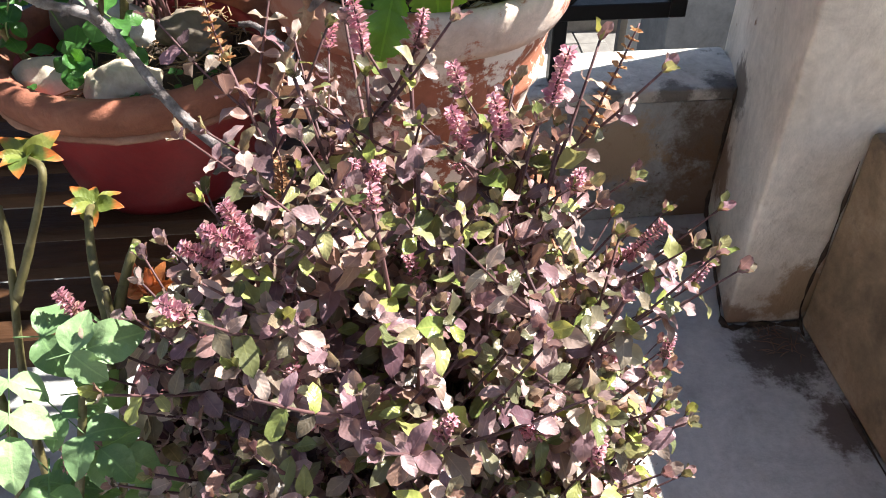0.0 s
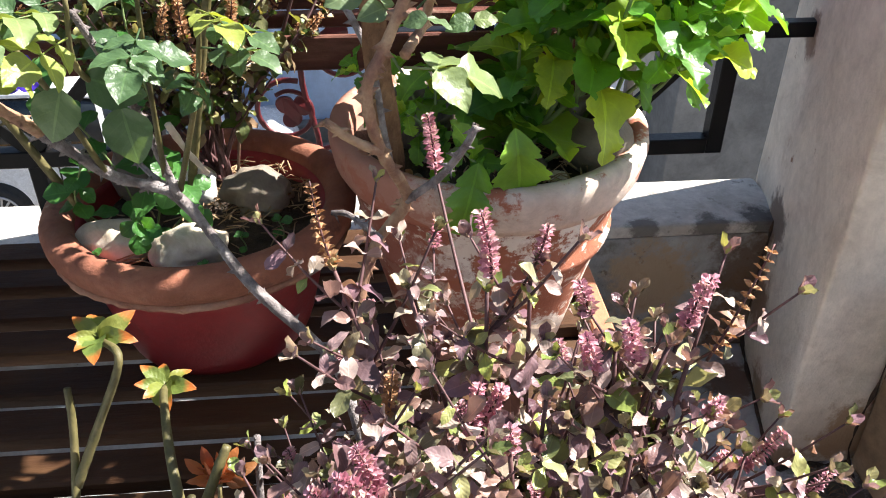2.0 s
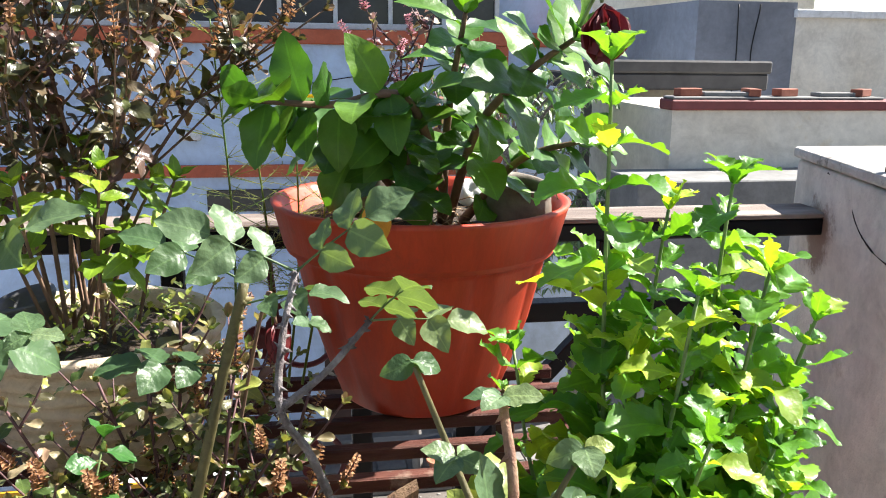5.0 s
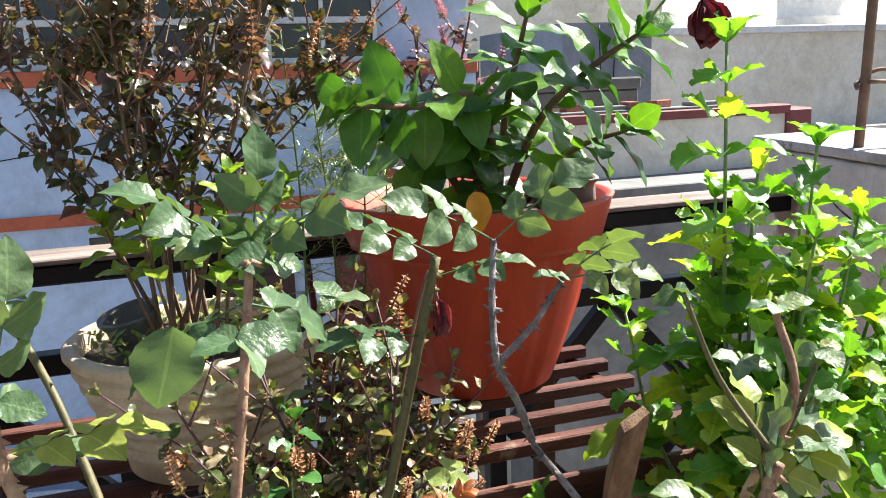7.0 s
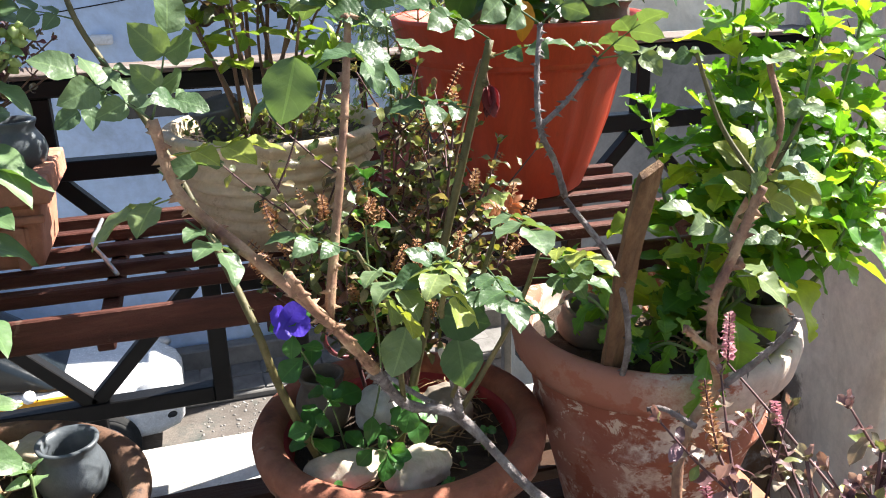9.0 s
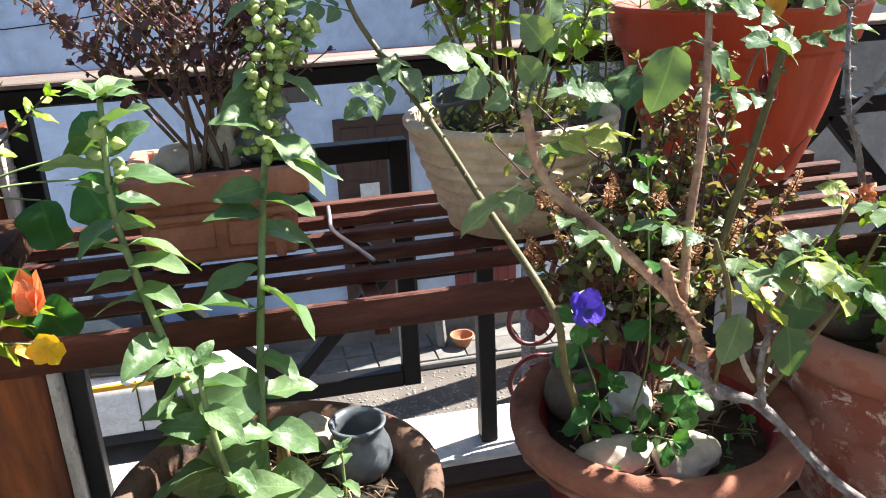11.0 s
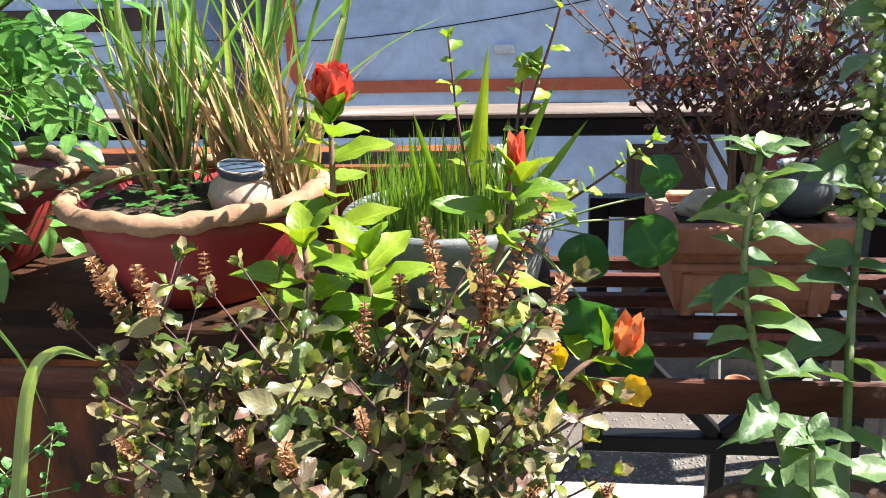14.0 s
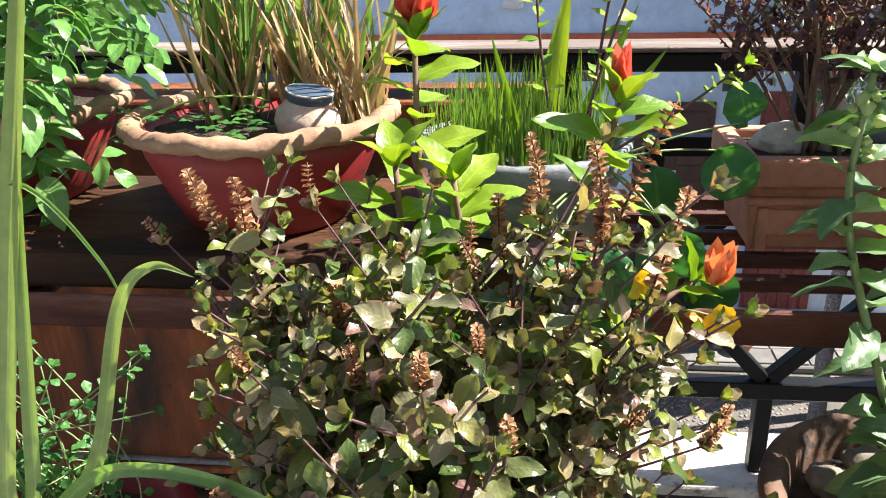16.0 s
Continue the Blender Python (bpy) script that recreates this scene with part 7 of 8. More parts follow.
def jug(name, at, r, h, material, label, neck=0.62, lip=0.8, tilt=(0, 0), category="clay pot", seed=1, rim=None):
    """A small round-bellied clay pot with a narrow neck and a turned-out lip, hollow inside."""
    ob = thing(name, at, label, category, "small clay pots")
    pr = [(r * 0.45, 0), (r * 0.6, 0.002), (r * 0.88, h * 0.18), (r, h * 0.40), (r * 0.93, h * 0.60), (r * neck * 1.08, h * 0.78), (r * neck, h * 0.85), (r * lip * 0.97, h * 0.95), (r * lip, h), (r * lip * 0.86, h), (r * neck * 0.86, h * 0.86), (r * 0.8, h * 0.6), (r * 0.8, h * 0.3), (0.0001, h * 0.12)]
    turned("body", pr, material, ob, at, 40, 0.012, seed, tilt=tilt)
    if rim:
        turned("painted_neck", [(r * neck * 1.03, h * 0.80), (r * neck * 1.12, h * 0.86), (r * lip * 1.02, h * 0.96), (r * lip * 0.9, h * 1.01)], rim, ob, at, 40, 0.01, seed, tilt=tilt, label="dark blue painted neck")
    return ob


# red pot
pebble((-0.088, -0.093, 0.755), (0.092, 0.052, 0.050), M["stone_pale"], "smooth pale river stone with tan veins", -6, 2, 0.18)
pebble((-0.004, -0.113, 0.756), (0.080, 0.055, 0.054), M["stone_pale"], "rounded cream river stone with a blunt corner", 14, 5, 0.28)
pebble((-0.022, 0.012, 0.764), (0.062, 0.052, 0.066), M["stone_white"], "chalk-white stone beside the rose stems", 30, 7, 0.3)
pebble((0.058, 0.000, 0.760), (0.082, 0.062, 0.064), M["stone_dark"], "dark lumpy stone in the red pot", 20, 9, 0.42)
jug("clay_pot", (-0.088, 0.046, 0.730), 0.036, 0.082, M["clay_grey"], "small smoked clay pot sunk in the soil", 0.72, 0.82)
# whitewashed pot
jug("clay_pot", (0.447, -0.100, 0.832), 0.040, 0.073, M["clay_grey"], "small smoked clay pot with a dark open mouth", 0.66, 0.80, (3, -4), seed=3)
jug("clay_pot", (0.250, -0.01, 0.830), 0.042, 0.05, M["clay_grey"], "broken clay cup half buried in the soil", 0.9, 0.95, (12, 10), seed=6)
for i in range(26):
    a, q = rnd.uniform(0, 6.28), 0.13 * math.sqrt(rnd.uniform(0.2, 1))
    s = rnd.uniform(0.006, 0.014)
    if i < 9:
        x, y = 0.395 + rnd.uniform(-0.05, 0.05), -0.130 + rnd.uniform(-0.02, 0.03)
    else:
        x, y = B[0] + q * math.cos(a), B[1] + q * math.sin(a)
    pebble((x, y, 0.837 + s * 0.3), (s * 1.4, s, s * 0.8), rnd.choice((M["stone_pale"], M["terracotta"], M["stone_dark"])), "small pebble lying on the potting soil", rnd.uniform(0, 180), i, 0.2, name="pebble", group="pebbles")
# brown planter
jug("clay_pot", (-0.376, -0.048, 0.758), 0.038, 0.072, M["blackclay"], "blue-black glazed clay pot with a wide open mouth", 0.72, 0.86, seed=2)
for x, y, s, mt, sd in ((-0.509, -0.02, 0.07, "stone_dark", 3), (-0.428, 0.018, 0.065, "stone_pale", 4), (-0.47, -0.09, 0.06, "stone_dark", 6), (-0.56, -0.04, 0.05, "stone_dark", 8), (-0.36, 0.03, 0.045, "stone_pale", 11), (-0.44, -0.13, 0.04, "stone_pale", 12), (-0.54, -0.11, 0.045, "stone_pale", 14), (-0.41, -0.115, 0.035, "stone_dark", 15)):
    pebble((x, y, 0.764 + s * 0.26), (s, s * 0.8, s * 0.65), M[mt], "dusty rounded stone in the brown planter" if mt == "stone_dark" else "pale stone half buried in the planter", sd * 40, sd, 0.3)
for x, y, dx, h in ((-0.467, -0.04, 0.005, 0.055), (-0.452, -0.045, -0.004, 0.045), (-0.475, -0.055, -0.006, 0.035)):
    stub = solo("cut_stem", bmesh.new(), M["twig"], "pale cut stem stub standing in the soil", "stem", "cut stems")
    v, f = tube_geo(curve_points([(x, y, 0.765), (x + dx, y, 0.77 + h * 0.6), (x + dx * 2, y, 0.777 + h)], 4), 0.005, 0.0045, 8, 0.08)
    stub.data = grid_mesh("cut_stem", v, f, M["straw_litter"])
fallen = thing("fallen_flower", (-0.50, -0.15, 0.765), "withered orange-red flower fallen on the soil", "flower")
flower(fallen, (-0.50, -0.15, 0.776), (0.3, -0.3, 0.8), 5, L_["peachpetal"], 6, 0.026, 0.013, "ovate", 0.7)
# orange pot
jug("clay_pot", (0.425, 0.34, 1.178), 0.048, 0.066, M["clay_grey"], "brown clay cup among the glossy leaves", 0.8, 0.9, (10, 8), seed=8)
jug("clay_pot", (0.245, 0.44, 1.178), 0.044, 0.075, M["clay_grey"], "weathered clay cup at the back of the orange pot", 0.85, 0.95, seed=9)
pebble((0.46, 0.42, 1.205), (0.07, 0.05, 0.05), M["stone_dark"], "dark stone by the orange rim", 20, 21, 0.3)
pebble((0.40, 0.48, 1.202), (0.06, 0.05, 0.05), M["stone_white"], "grey-white stone by the orange rim", 50, 22, 0.3)
steel = thing("steel_rod", (-0.34, 0.25, SHELF), "bent galvanised steel rod lying across the slats", "rod")
tube("rod", [(-0.356, 0.40, 0.941), (-0.358, 0.355, 0.941), (-0.360, 0.286, 0.942), (-0.338, 0.212, 0.941), (-0.320, 0.15, 0.941)], 0.003, 0.003, M["alloy"], steel, 8)
# window box, ribbed pot, bowl
pebble((-0.555, 0.30, 1.060), (0.075, 0.055, 0.045), M["stone_pale"], "flat tan stone in the clay box", 10, 31, 0.25)
pebble((-0.495, 0.30, 1.072), (0.05, 0.035, 0.075), M["stone_pale"], "upright grey stone in the clay box", 10, 33, 0.3)
jug("clay_pot", (-0.438, 0.30, 1.048), 0.042, 0.07, M["blackclay"], "black glazed clay pot in the clay box", 0.7, 0.8, seed=7)
can = thing("nursery_bag", (-0.165, 0.275, 1.08), "crumpled black nursery bag with a rolled edge", "bag")
turned("bag", [(0.020, 0), (0.026, 0.01), (0.028, 0.035), (0.034, 0.046), (0.033, 0.050), (0.028, 0.044), (0.024, 0.02), (0.0001, 0.015)], M["film"], can, (-0.165, 0.275, 1.078), 24, 0.07, 3, tilt=(10, -12))
jug("painted_jug", (-1.145, 0.15, 1.092), 0.040, 0.064, M["painted"], "round clay jug with flaking paint and a blue neck", 0.62, 0.72, (4, 8), "jug", 5, M["bluerim"])


def litter(name, label, c, r, z, n, seed):
    """Dry stalks and twigs lying criss-cross on the soil."""
    rr = random.Random(seed)
    cl = Cloud()
    for i in range(n):
        a, q = rr.uniform(0, 6.28), r * math.sqrt(rr.random())
        p = Vector((c[0] + q * math.cos(a), c[1] + q * math.sin(a), z + rr.uniform(0.002, 0.014)))
        b = rr.uniform(0, 6.28)
        d = Vector((math.cos(b), math.sin(b), rr.uniform(-0.15, 0.25))) * rr.uniform(0.015, 0.05)
        e = p + d
        if (Vector((e.x, e.y)) - Vector(c)).length > r * 1.02:
            continue
        k = rr.uniform(0.0006, 0.0013)
        cl.add(tube_geo([p, p.lerp(e, 0.5) + Vector((0, 0, rr.uniform(0, 0.006))), e], k, k * 0.7, 4), Matrix())
    cl.build(name, M["twig"] if name == "leaf_litter" else M["straw_litter"], None, label, "stuff", "litter")


litter("straw_litter", "dry stalks and straw over the soil", (A[0] + 0.05, A[1] + 0.05), 0.085, 0.740, 150, 1)
litter("straw_litter", "dry stalks scattered on the pot soil", A, 0.13, 0.738, 90, 2)
litter("straw_litter", "dry leaf litter on the potting soil", (B[0] + 0.04, B[1] - 0.03), 0.11, 0.836, 130, 3)
litter("straw_litter", "straw and twigs in the brown planter", D_, 0.130, 0.768, 190, 4)
litter("straw_litter", "dry twigs in the orange pot", (O[0] + 0.03, O[1] - 0.03), 0.14, 1.190, 80, 5)

# dry leaf dirt in the corner by the pillar
litter("leaf_litter", "dark leaf litter and dirt in the floor corner", (1.05, 0.11), 0.06, 0.0, 45, 8)
litter("leaf_litter", "dry twigs along the foot of the ledge", (0.90, 0.42), 0.09, 0.0, 25, 9)

# ---- street and the houses across it ----
M["windowglass"] = surface("dim_window_glass", [(0.02, 0.025, 0.03), (0.05, 0.055, 0.06)], 1, 8, 0.1, bump=0.0)
M["whiteframe"] = surface("white_window_frame", [(0.66, 0.66, 0.67), (0.74, 0.74, 0.75)], 3, 30, 0.6, bump=0.1)
M["kerbstone"] = surface("dusty_cement_kerb", [(0.13, 0.123, 0.116), (0.21, 0.20, 0.19)], 2, 30, 0.9, bump=0.4)
M["redbrick"] = surface("red_brick", [(0.26, 0.08, 0.05), (0.38, 0.14, 0.09)], 6, 50, 0.9, bump=0.4, per_object=0.4)
M["tank"] = surface("white_plastic_tank", [(0.66, 0.68, 0.70), (0.74, 0.75, 0.76)], 1, 12, 0.5, bump=0.05)
M["gravel"] = surface("street_gravel", [(0.14, 0.13, 0.12), (0.24, 0.225, 0.21), (0.40, 0.38, 0.35)], 8, 40, 0.9, bump=0.3)
HY = 10.0
house = thing("house", (0, HY + 2, STREET), "white two-storey house with orange-red wall bands", "house")
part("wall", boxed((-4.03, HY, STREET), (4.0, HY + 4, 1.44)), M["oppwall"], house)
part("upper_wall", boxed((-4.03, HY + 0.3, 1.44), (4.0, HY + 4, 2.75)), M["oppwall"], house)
part("recess_wall", boxed((-5.15, HY + 1.2, STREET), (-4.032, HY + 4, 2.75)), M["greywall"], house, "recess wall with shade put into its grey")
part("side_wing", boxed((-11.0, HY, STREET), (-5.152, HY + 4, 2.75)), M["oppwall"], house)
part("roof", boxed((-11.2, HY - 0.1, 2.752), (4.2, HY + 4.1, 2.9), 0.02), M["roofgrey"], house)
part("wing_band", boxed((-9.6, HY - 0.03, 0.66), (-5.5, HY - 0.002, 0.95), 0.01), M["door"], house, "dark brown lintel")


def rounded_band():
    """The painted moulding that frames the wall: a flat strip with round lower corners."""
    bm = bmesh.new()
    w, r, x0, x1, z0, z1 = 0.15, 0.34, -3.93, 2.80, -0.18, 1.44
    inner, outer = [], []

    def corner(cx, cz, a0, a1):
        for i in range(9):
            a = radians(a0 + (a1 - a0) * i / 8)
            inner.append((cx + (r - w) * math.cos(a), cz + (r - w) * math.sin(a)))
            outer.append((cx + r * math.cos(a), cz + r * math.sin(a)))
    inner.append((x0 + w, z1))
    outer.append((x0, z1))
    corner(x0 + r, z0 + r, 180, 270)
    corner(x1 - r, z0 + r, 270, 360)
    inner.append((x1 - w, z1))
    outer.append((x1, z1))
    n = len(inner)
    rows = [[bm.verts.new((p[0], y, p[1])) for p in ring_] for ring_, y in ((outer, HY - 0.002), (outer, HY - 0.05), (inner, HY - 0.05), (inner, HY - 0.002))]
    for a, b in zip(rows[:-1], rows[1:]):
        for i in range(n - 1):
            bm.faces.new((a[i], b[i], b[i + 1], a[i + 1]))
    bmesh.ops.recalc_face_normals(bm, faces=bm.faces)
    return bm


part("band", rounded_band(), M["orangeband"], house, "orange-red raised band")
part("upper_band", boxed((-4.05, HY - 0.06, 1.442), (4.02, HY + 0.298, 1.62), 0.015), M["orangeband"], house, "orange-red string course")
win = part("window", boxed((-3.5, HY + 0.24, 1.70), (2.7, HY + 0.298, 2.62)), M["windowglass"], house, "dark strip window with white frames")
part("sill", boxed((-3.6, HY + 0.1, 1.622), (2.8, HY + 0.238, 1.698), 0.01), M["whiteframe"], win)
part("transom", boxed((-3.5, HY + 0.18, 2.12), (2.7, HY + 0.238, 2.20), 0.008), M["whiteframe"], win)
for i in range(10):
    x = -3.5 + i * 0.685
    part("mullion", boxed((x, HY + 0.185, 1.70), (x + 0.055, HY + 0.236, 2.62), 0.006), M["whiteframe"], win)
dr = part("door", boxed((0.41, HY - 0.04, -3.70), (1.40, HY - 0.002, -0.88), 0.01), M["door"], house, "dark brown panelled door")
for x in (0.50, 0.95):
    for z in (-3.5, -2.6, -1.7):
        part("panel", boxed((x, HY - 0.055, z), (x + 0.36, HY - 0.041, z + 0.7), 0.01), M["door"], dr)
part("notice", boxed((0.70, HY - 0.062, -1.95), (0.96, HY - 0.057, -1.76)), M["paper"], dr, "white paper notice")
part("gate", boxed((1.95, HY - 0.04, -3.7), (2.85, HY - 0.002, -0.75), 0.01), M["maroonband"], house, "maroon sheet-metal gate")
for i in range(6):
    part("gate_rib", boxed((2.0 + i * 0.145, HY - 0.06, -3.68), (2.03 + i * 0.145, HY - 0.041, -0.78), 0.005), M["maroonband"], house)
part("vent_window", boxed((-1.0, HY - 0.02, -0.62), (0.15, HY - 0.002, -0.34), 0.008), M["windowglass"], house, "low dark ventilator")
part("vent_window", boxed((1.45, HY - 0.02, -0.75), (1.75, HY - 0.002, -0.36), 0.008), M["windowglass"], house)
part("drainpipe", boxed((-5.14, HY - 0.09, STREET), (-5.06, HY - 0.01, 2.75), 0.03, 2), M["black"], house, "black drainpipe")
part("plinth", boxed((-11, HY - 0.28, STREET + 0.002), (4.0, HY - 0.061, -3.72), 0.02), M["kerbstone"], house, "grey cement plinth")
sheet = part("notice_sheet", boxed((-0.48, HY - 0.012, -1.55), (-0.16, HY - 0.003, -1.32)), M["paper"], house, "white printed notice")
for i in range(5):
    part("text_bar", boxed((-0.45, HY - 0.015, -1.365 - i * 0.035), (-0.20 - 0.03 * (i % 2), HY - 0.0125, -1.352 - i * 0.035)), M["ink"], sheet)
part("box_fixture", boxed((-1.28, HY - 0.12, 0.28), (-1.02, HY - 0.002, 0.40), 0.03, 3), M["whiteframe"], house, "small white wall fixture")
tube("cable", [(-5.1, HY - 0.03, 0.52), (-3.2, HY - 0.03, 0.50), (-1.2, HY - 0.03, 0.72), (0.6, HY - 0.03, 1.02), (2.5, HY - 0.03, 1.3)], 0.007, 0.007, M["black"], house, 6, label="black cable")
tube("cable", [(-11, HY - 0.03, 0.50), (-8, HY - 0.03, 0.42), (-5.2, HY - 0.03, 0.55)], 0.007, 0.007, M["black"], house, 6)

# parked white car
car = thing("car", (-2.85, 8.65, STREET), "white parked car with an orange-yellow side stripe", "car")
CX0, CX1, CY0, CY1 = -4.85, -0.72, 7.80, 9.45


def car_shell(stations, material, name, label=""):
    """Lofts cross-sections along x: (x, half width low, half width high, z low, z high)."""
    vs, fs = [], []
    n = 20
    ym = (CY0 + CY1) / 2
    for x, w0, w1, z0, z1 in stations:
        for k in range(n):
            a = 2 * math.pi * (k + 0.5) / n
            c, s = math.cos(a), math.sin(a)
            e = 0.38
            sx = math.copysign(abs(c) ** e, c)
            sz = math.copysign(abs(s) ** e, s)
            f = (sz + 1) / 2
            vs.append((x, ym + sx * (w0 + (w1 - w0) * f), STREET + z0 + (z1 - z0) * f))
    m = len(stations)
    for i in range(m - 1):
        for k in range(n):
            k2 = (k + 1) % n
            fs.append((i * n + k, i * n + k2, (i + 1) * n + k2, (i + 1) * n + k))
    fs.append(tuple(range(n)))
    fs.append(tuple(range((m - 1) * n, m * n)))
    return tagged(link(new(name, grid_mesh(name, vs, fs, material)), car), label)


body = car_shell([(-4.85, 0.70, 0.70, 0.35, 0.85), (-4.75, 0.80, 0.78, 0.24, 1.02), (-3.9, 0.825, 0.80, 0.20, 1.06), (-2.6, 0.825, 0.80, 0.20, 1.05), (-2.0, 0.825, 0.79, 0.20, 1.04), (-1.5, 0.82, 0.76, 0.22, 1.00), (-1.0, 0.78, 0.68, 0.24, 0.90), (-0.78, 0.66, 0.58, 0.28, 0.76), (-0.72, 0.55, 0.5, 0.34, 0.66)], M["carwhite"], "body")
cabin = car_shell([(-4.70, 0.60, 0.50, 0.98, 1.20), (-4.55, 0.72, 0.60, 0.98, 1.58), (-3.9, 0.76, 0.64, 0.98, 1.66), (-3.1, 0.76, 0.64, 0.98, 1.66), (-2.62, 0.75, 0.60, 0.98, 1.56), (-2.05, 0.73, 0.62, 0.98, 1.10), (-1.92, 0.70, 0.62, 0.98, 1.03)], M["carglass"], "cabin", "dark tinted glasshouse")
roof_ = car_shell([(-4.60, 0.55, 0.5, 1.55, 1.60), (-3.9, 0.645, 0.60, 1.60, 1.70), (-3.1, 0.645, 0.60, 1.60, 1.70), (-2.66, 0.60, 0.55, 1.54, 1.62)], M["carwhite"], "roof")
for x0, x1 in ((-3.42, -3.34), (-4.42, -4.30), (-2.72, -2.62)):
    part("pillar", bar((x0, CY0 + 0.045, STREET + 1.02), (x0 - 0.06, CY0 + 0.19, STREET + 1.60), 0.06, 0.03), M["carwhite"], car)
part("stripe", boxed((-4.3, CY0 - 0.012, STREET + 0.93), (-1.42, CY0 + 0.03, STREET + 0.985), 0.004), M["yellowstripe"], car, "orange-yellow side stripe")
part("sill_trim", boxed((-3.9, CY0 - 0.010, STREET + 0.24), (-1.95, CY0 + 0.05, STREET + 0.36), 0.02), M["tyre"], car, "black sill trim")
for x in (-2.15, -3.3):
    part("door_gap", boxed((x, CY0 - 0.004, STREET + 0.36), (x + 0.012, CY0 + 0.02, STREET + 1.0)), M["tyre"], car)
    part("door_handle", boxed((x - 0.95, CY0 - 0.03, STREET + 0.82), (x - 0.78, CY0 + 0.01, STREET + 0.86), 0.01), M["alloy"], car)
hl = stone_mesh("headlight", (0.42, 0.22, 0.16), 4, M["alloy"], 0.05, 2)
put("headlight", hl, car, Matrix.Translation((-1.02, CY0 + 0.16, STREET + 0.80)) @ pose(0, 0, 0, 0, 12, -18), "clear swept-back headlamp")
put("headlight", hl, car, Matrix.Translation((-1.02, CY1 - 0.16, STREET + 0.80)) @ pose(0, 0, 0, 0, 12, 18))
fog = stone_mesh("fog_lamp", (0.14, 0.10, 0.08), 5, M["tyre"], 0.05, 2)
put("fog_lamp", fog, car, Matrix.Translation((-0.86, CY0 + 0.18, STREET + 0.48)))
mir = stone_mesh("mirror", (0.14, 0.20, 0.13), 6, M["carwhite"], 0.05, 2)
put("mirror", mir, car, Matrix.Translation((-2.2, CY0 - 0.08, STREET + 1.08)))
part("wiper", bar((-2.3, 8.3, STREET + 1.20), (-2.02, 8.9, STREET + 1.09), 0.012, 0.012), M["tyre"], car)


def wheel(x, y, sgn):
    """A wheel in the xz plane: tyre with a many-spoked alloy rim."""
    z, r = STREET + 0.312, 0.31
    m = Matrix.Translation((x, y, z)) @ pose(0, 0, 0, 90, 0, 0)
    v, f = lathe([(0.20, -0.09), (0.27, -0.10), (0.305, -0.085), (0.312, -0.03), (0.312, 0.03), (0.305, 0.085), (0.27, 0.10), (0.20, 0.09)], 40)
    ty = link(new("wheel", grid_mesh("wheel", [m @ Vector(p) for p in v], f, M["tyre"])), car)
    v, f = lathe([(0.0001, 0.04), (0.05, 0.07), (0.05, 0.05), (0.17, 0.03), (0.185, 0.08), (0.215, 0.10), (0.22, 0.06), (0.22, -0.09)], 40)
    link(new("rim", grid_mesh("rim", [m @ Vector((p[0], p[1], p[2])) for p in v], f, M["tyre"])), ty)
    for k in range(14):
        a = 2 * math.pi * k / 14
        d = Vector((math.cos(a), 0, math.sin(a)))
        c = Vector((x, y - 0.09, z))
        part("spoke", bar(c + d * 0.03, c + d * 0.205, 0.026, 0.02, 0.004, (0, 1, 0)), M["alloy"], ty)
    ring_v, ring_f = lathe([(0.20, 0.085), (0.222, 0.085), (0.222, 0.108), (0.20, 0.108), (0.20, 0.085)], 40)
    link(new("rim_lip", grid_mesh("rim_lip", [m @ Vector(p) for p in ring_v], ring_f, M["alloy"])), ty)
    return ty


for x in (-1.56, -4.05):
    wheel(x, CY0 + 0.075, 1)
    v, f = lathe([(0.0001, 0.0), (0.37, 0.0), (0.37, 0.012), (0.0001, 0.012)], 40)
    m = Matrix.Translation((x, CY0 + 0.022, STREET + 0.33)) @ pose(0, 0, 0, 90, 0, 0)
    link(new("wheel_arch", grid_mesh("wheel_arch", [m @ Vector(p) for p in v], f, M["tyre"])), car)
    wheel(x, CY1 - 0.12, -1)

# neighbour's terrace, tarred roof and tall house behind
nb = thing("terrace_wall", (4.4, 7, STREET), "cream neighbour terrace wall with a maroon coping", "wall")
part("wall", boxed((3.25, 6.0, STREET), (5.66, 8.0, 0.93)), M["cream"], nb)
part("coping", boxed((3.22, 5.96, 0.932), (5.70, 6.22, 1.02), 0.012), M["maroonband"], nb, "maroon painted coping")
part("coping_slab", boxed((3.24, 5.98, 1.021), (5.2, 6.20, 1.045), 0.008), M["roofgrey"], nb)
part("end_block", boxed((5.662, 5.95, 0.60), (5.95, 6.5, 0.98), 0.02), M["maroonband"], nb, "maroon end block")
part("ledge", boxed((2.7, 5.3, STREET), (7.5, 5.98, 0.44), 0.01), M["roofgrey"], nb, "grey lower roof slab")
bk = mesh_of("loose_brick", boxed((-0.11, -0.052, 0), (0.11, 0.052, 0.065), 0.006), M["redbrick"])
ws = mesh_of("loose_slab", boxed((-0.2, -0.07, 0), (0.2, 0.07, 0.035), 0.006), M["roofgrey"])
for x, me, rz in ((3.42, bk, 12), (3.75, ws, -5), (4.0, bk, 80), (4.32, bk, 20), (4.8, ws, 4), (5.05, bk, 35)):
    lb = link(new("loose_brick" if me is bk else "loose_slab", me), None, Matrix.Translation((x, 6.1, 1.046)) @ pose(0, 0, 0, 0, 0, rz))
    tagged(lb, "stray brick lying on the maroon coping" if me is bk else "pale stone slab lying on the coping", "brick", "bricks on the wall")
tar = thing("tarred_roof", (4.2, 8.6, STREET), "dark tarred flat roof with an upturned edge", "roof")
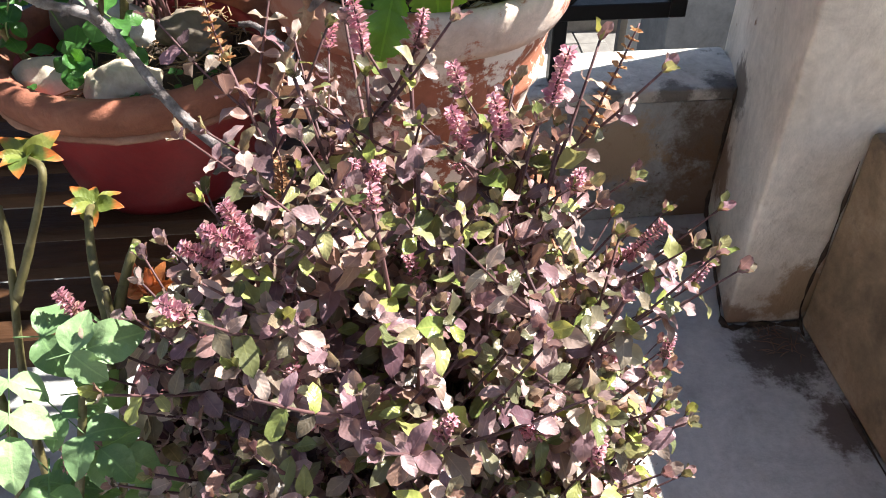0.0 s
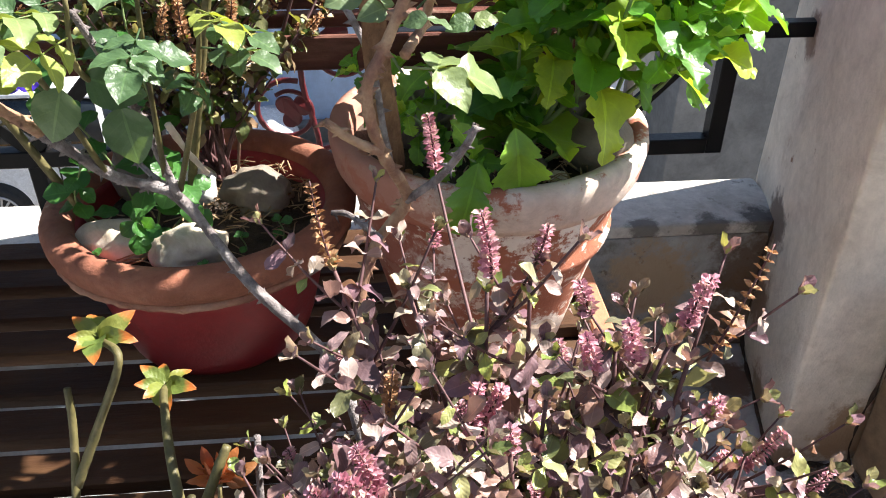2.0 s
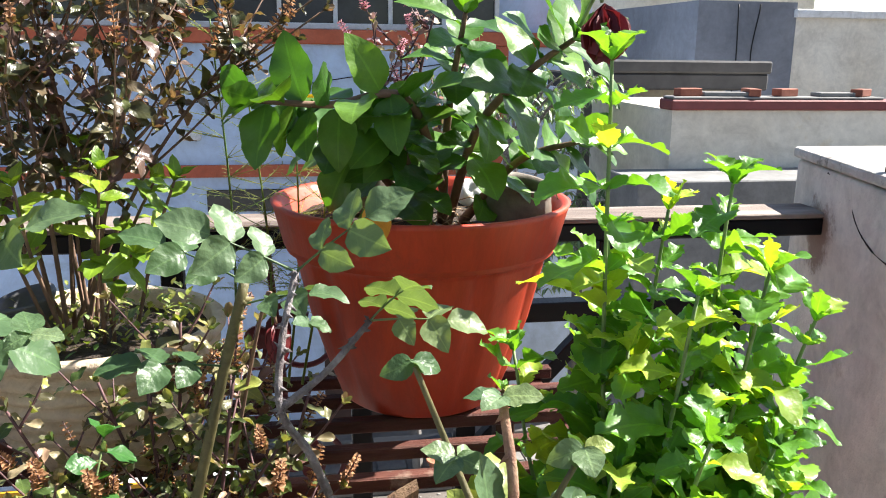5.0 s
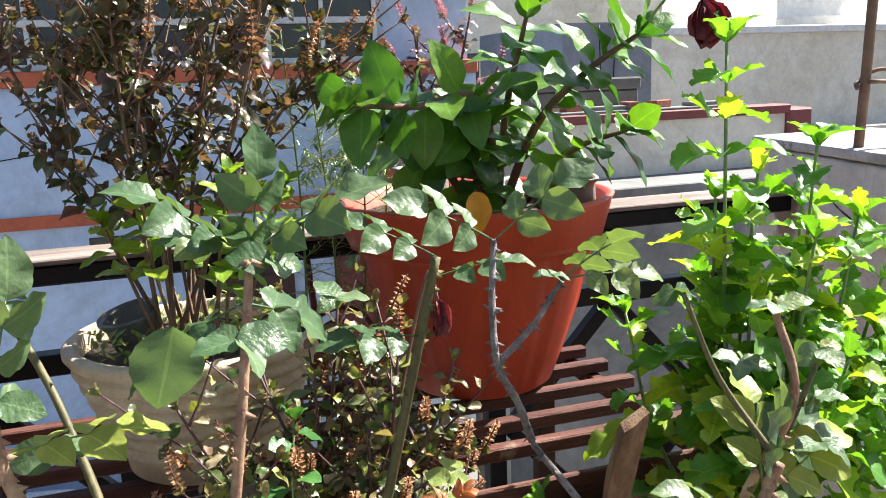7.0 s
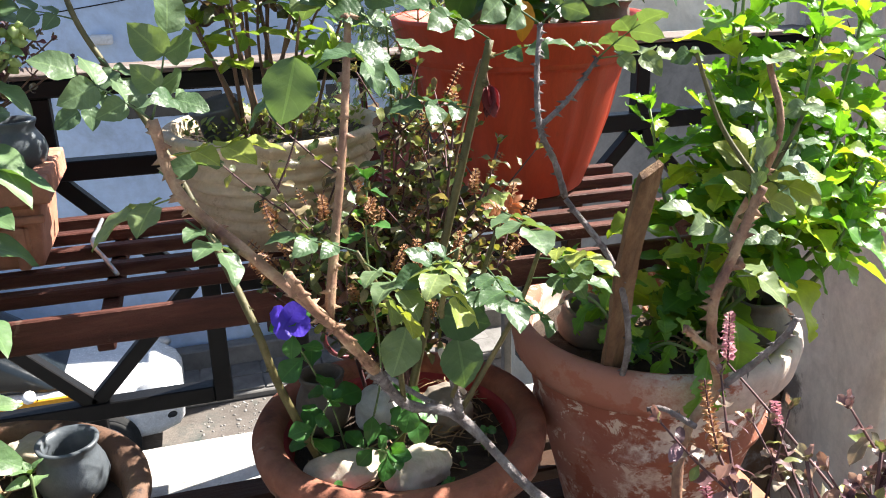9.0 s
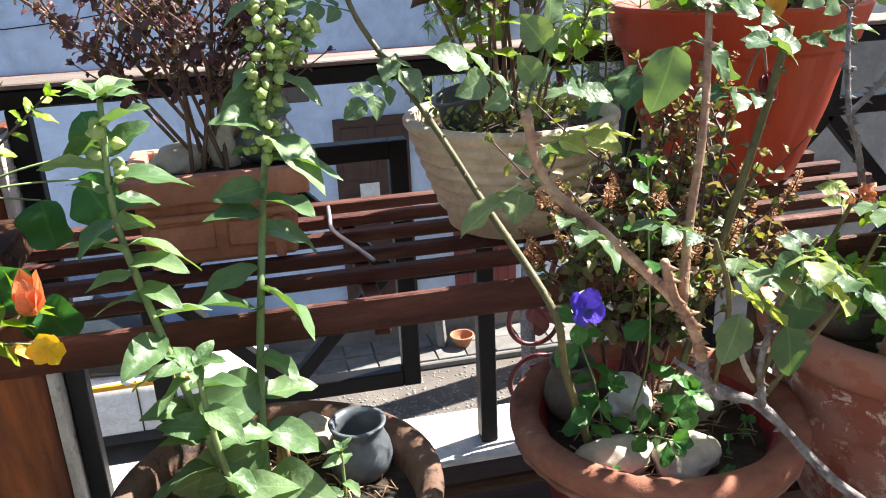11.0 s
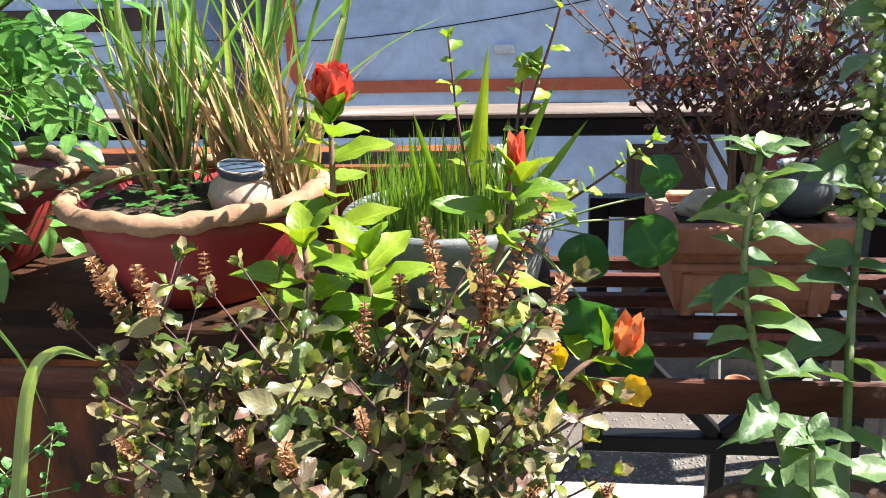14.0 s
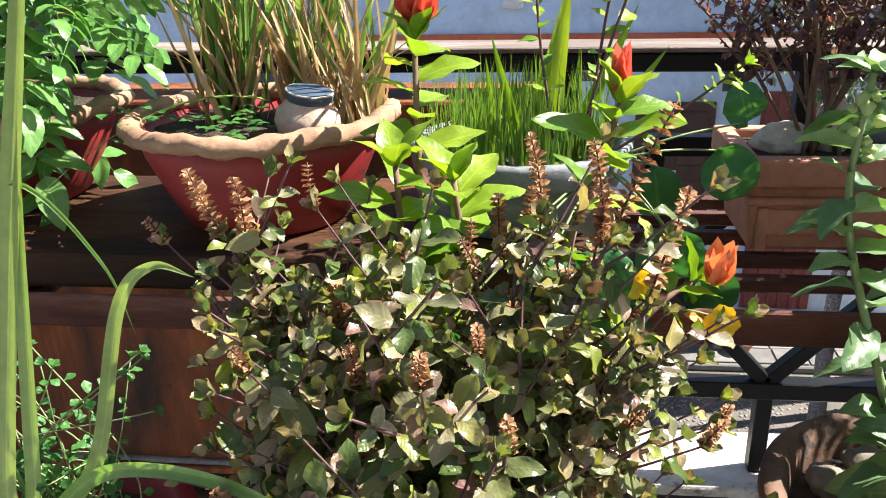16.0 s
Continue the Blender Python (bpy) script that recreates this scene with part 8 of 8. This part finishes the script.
part("slab", boxed((3.1, 8.05, 1.0), (5.3, 9.2, 1.18), 0.02), M["darkroof"], tar)
part("back_wall", boxed((4.2, 9.0, STREET), (5.3, 9.2, 0.998)), M["cream"], tar)
part("post", boxed((3.2, 8.1, STREET), (3.32, 8.22, 0.998)), M["kerbstone"], tar)
part("edge", boxed((3.05, 8.02, 1.182), (5.32, 8.16, 1.32), 0.02), M["darkroof"], tar, "raised dark roof edge")
nb2 = thing("house", (10, 15, STREET), "tall cream house with a parapet and roof tank", "house")
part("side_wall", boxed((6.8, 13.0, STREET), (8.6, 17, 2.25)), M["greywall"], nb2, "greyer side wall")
part("wall", boxed((8.602, 13.0, STREET), (20, 17, 2.0)), M["cream"], nb2)
part("parapet", boxed((8.55, 12.9, 2.002), (20, 13.2, 2.14), 0.015), M["whiteframe"], nb2, "white parapet cap")
part("chajja", boxed((10.2, 12.4, 0.0), (17, 12.998, 0.18), 0.02), M["cream"], nb2, "projecting cream sunshade")
for pts in ([(7.5, 12.96, 2.2), (7.52, 12.96, 0.9), (7.3, 12.96, 0.0)], [(7.9, 12.96, 2.2), (7.8, 12.96, 1.2), (8.1, 12.96, 0.0)]):
    tube("wire", pts, 0.012, 0.012, M["black"], nb2, 5)
wt = thing("water_tank", (14.4, 15.5, 2.0), "white cylindrical plastic roof water tank", "water tank")
turned("body", [(0.0001, 0), (0.75, 0.0), (0.76, 0.05), (0.75, 0.4), (0.77, 0.43), (0.75, 0.46), (0.75, 0.9), (0.77, 0.93), (0.75, 0.96), (0.74, 1.3), (0.55, 1.5), (0.3, 1.56), (0.0001, 1.57)], M["tank"], wt, (14.4, 15.5, 2.002), 40)
far = thing("house", (4, 23, STREET), "distant cream house behind the tree", "house")
part("wall", boxed((-2, 21, STREET), (14, 25, 3.6)), M["cream"], far)
for x in (1.0, 4.0, 7.0):
    part("window", boxed((x, 20.95, 0.6), (x + 1.3, 20.998, 2.0), 0.01), M["windowglass"], far)

# street furniture: kerb, slabs, bricks, pots, gravel
pave = solo("pavement", boxed((-11, 8.9, STREET + 0.002), (4.0, HY - 0.282, STREET + 0.09), 0.015), M["kerbstone"], "raised cement pavement before the white house", "pavement", kind="structure")
slab = mesh_of("slab", boxed((-0.19, -0.19, 0), (0.19, 0.19, 0.025), 0.006), M["paving"])
for i in range(-4, 9):
    for j in range(2):
        s = link(new("slab", slab), pave, Matrix.Translation((i * 0.40 + 0.05, 9.15 + j * 0.40, STREET + 0.091 - 0.004 * ((i + j) % 2))) @ pose(0, 0, 0, rnd.uniform(-1, 1), rnd.uniform(-1, 1), rnd.uniform(-2, 2)))
for i in range(26):
    x, y = 4.35 + rnd.uniform(-0.45, 0.45), 9.55 + rnd.uniform(-0.2, 0.2)
    lay = i // 10
    b = link(new("brick", bk), None, Matrix.Translation((4.15 + (i % 5) * 0.24 + rnd.uniform(-0.03, 0.03), 9.35 + ((i // 5) % 2) * 0.13, STREET + lay * 0.066)) @ pose(0, 0, 0, 0, 0, rnd.uniform(-14, 14)))
    tagged(b, "loose red brick stacked at the roadside", "brick", "stacked bricks")
sp = thing("flower_pot", (1.85, 9.25, STREET + 0.12), "shallow terracotta pot standing on the pavement", "flower pot", "pots on the street")
turned("body", wall_of(0.10, 0.16, 0.16, 0.014, 0.008), M["terracotta"], sp, (1.85, 9.25, STREET + 0.117), 32)
st = solo("stone_post", bar((1.58, 9.3, STREET + 0.117), (1.55, 9.32, STREET + 0.72), 0.12, 0.12, 0.02), M["kerbstone"], "broken grey stone post on the pavement", "post")
gp = stone_mesh("pebble", (1, 1, 0.7), 3, M["gravel"], 0.3, 1)
gv, gf = [tuple(v.co) for v in gp.vertices], [tuple(p.vertices) for p in gp.polygons]
gr = Cloud()
for i in range(2600):
    x, y = rnd.gauss(0.9, 1.4), rnd.gauss(7.6, 0.9)
    if y > 8.85 or (x < -0.6 and y > 7.6):
        continue
    gr.add((gv, gf), Matrix.Translation((x, y, STREET)) @ Matrix.Rotation(rnd.uniform(0, 6), 4, "Z") @ Matrix.Diagonal((*(Vector((1, rnd.uniform(0.6, 1), 0.8)) * rnd.uniform(0.015, 0.06)), 1)))
gr.build("gravel", M["gravel"], None, "scattered grey gravel on the street", "stuff", "gravel")

# street tree
tree = thing("tree", (2.2, 7.3, STREET), "young street tree with drooping grey-green leaves", "tree")
tube("trunk", [(2.2, 7.3, STREET), (2.15, 7.25, -2.4), (2.25, 7.3, -1.0), (2.15, 7.25, 0.2), (2.1, 7.2, 1.2)], 0.09, 0.025, M["bark"], tree, 10, 0.06)
tc, tw = Cloud(), Cloud()
tl = [leaf_geo(0.115, 0.034, "lance", 5, 0.3, c, 0, k) for k, c in enumerate((0.2, 0.45))]
for i in range(26):
    z0 = rnd.uniform(-1.0, 0.9)
    a = i * 2.4
    e = Vector((2.15 + 1.25 * math.cos(a) * rnd.uniform(0.5, 1), 7.25 + 0.9 * math.sin(a) * rnd.uniform(0.5, 1), z0 + rnd.uniform(0.2, 0.7)))
    limb = curve_points([(2.2, 7.28, z0 - 0.2), Vector((2.2, 7.28, z0)).lerp(e, 0.6) + Vector((0, 0, 0.2)), e], 8)
    tw.add(tube_geo(limb, 0.018, 0.005, 5), Matrix())
    for s in range(14):
        k = rnd.randrange(5, len(limb))
        q = limb[k] + away(rnd.uniform(0.1, 0.28), 0.0)
        tw.add(tube_geo([limb[k], limb[k].lerp(q, 0.5) + Vector((0, 0, 0.03)), q], 0.004, 0.002, 3), Matrix())
        for j in range(11):
            tc.add(rnd.choice(tl), aim(limb[k].lerp(q, rnd.uniform(0.3, 1.0)), away(0.8, -0.5), away(0.4, 1.0), rnd.uniform(0.6, 1.1)))
tw.build("limb", M["bark"], tree)
tc.build("crown", L_["farleaf"], tree, kind="stuff")
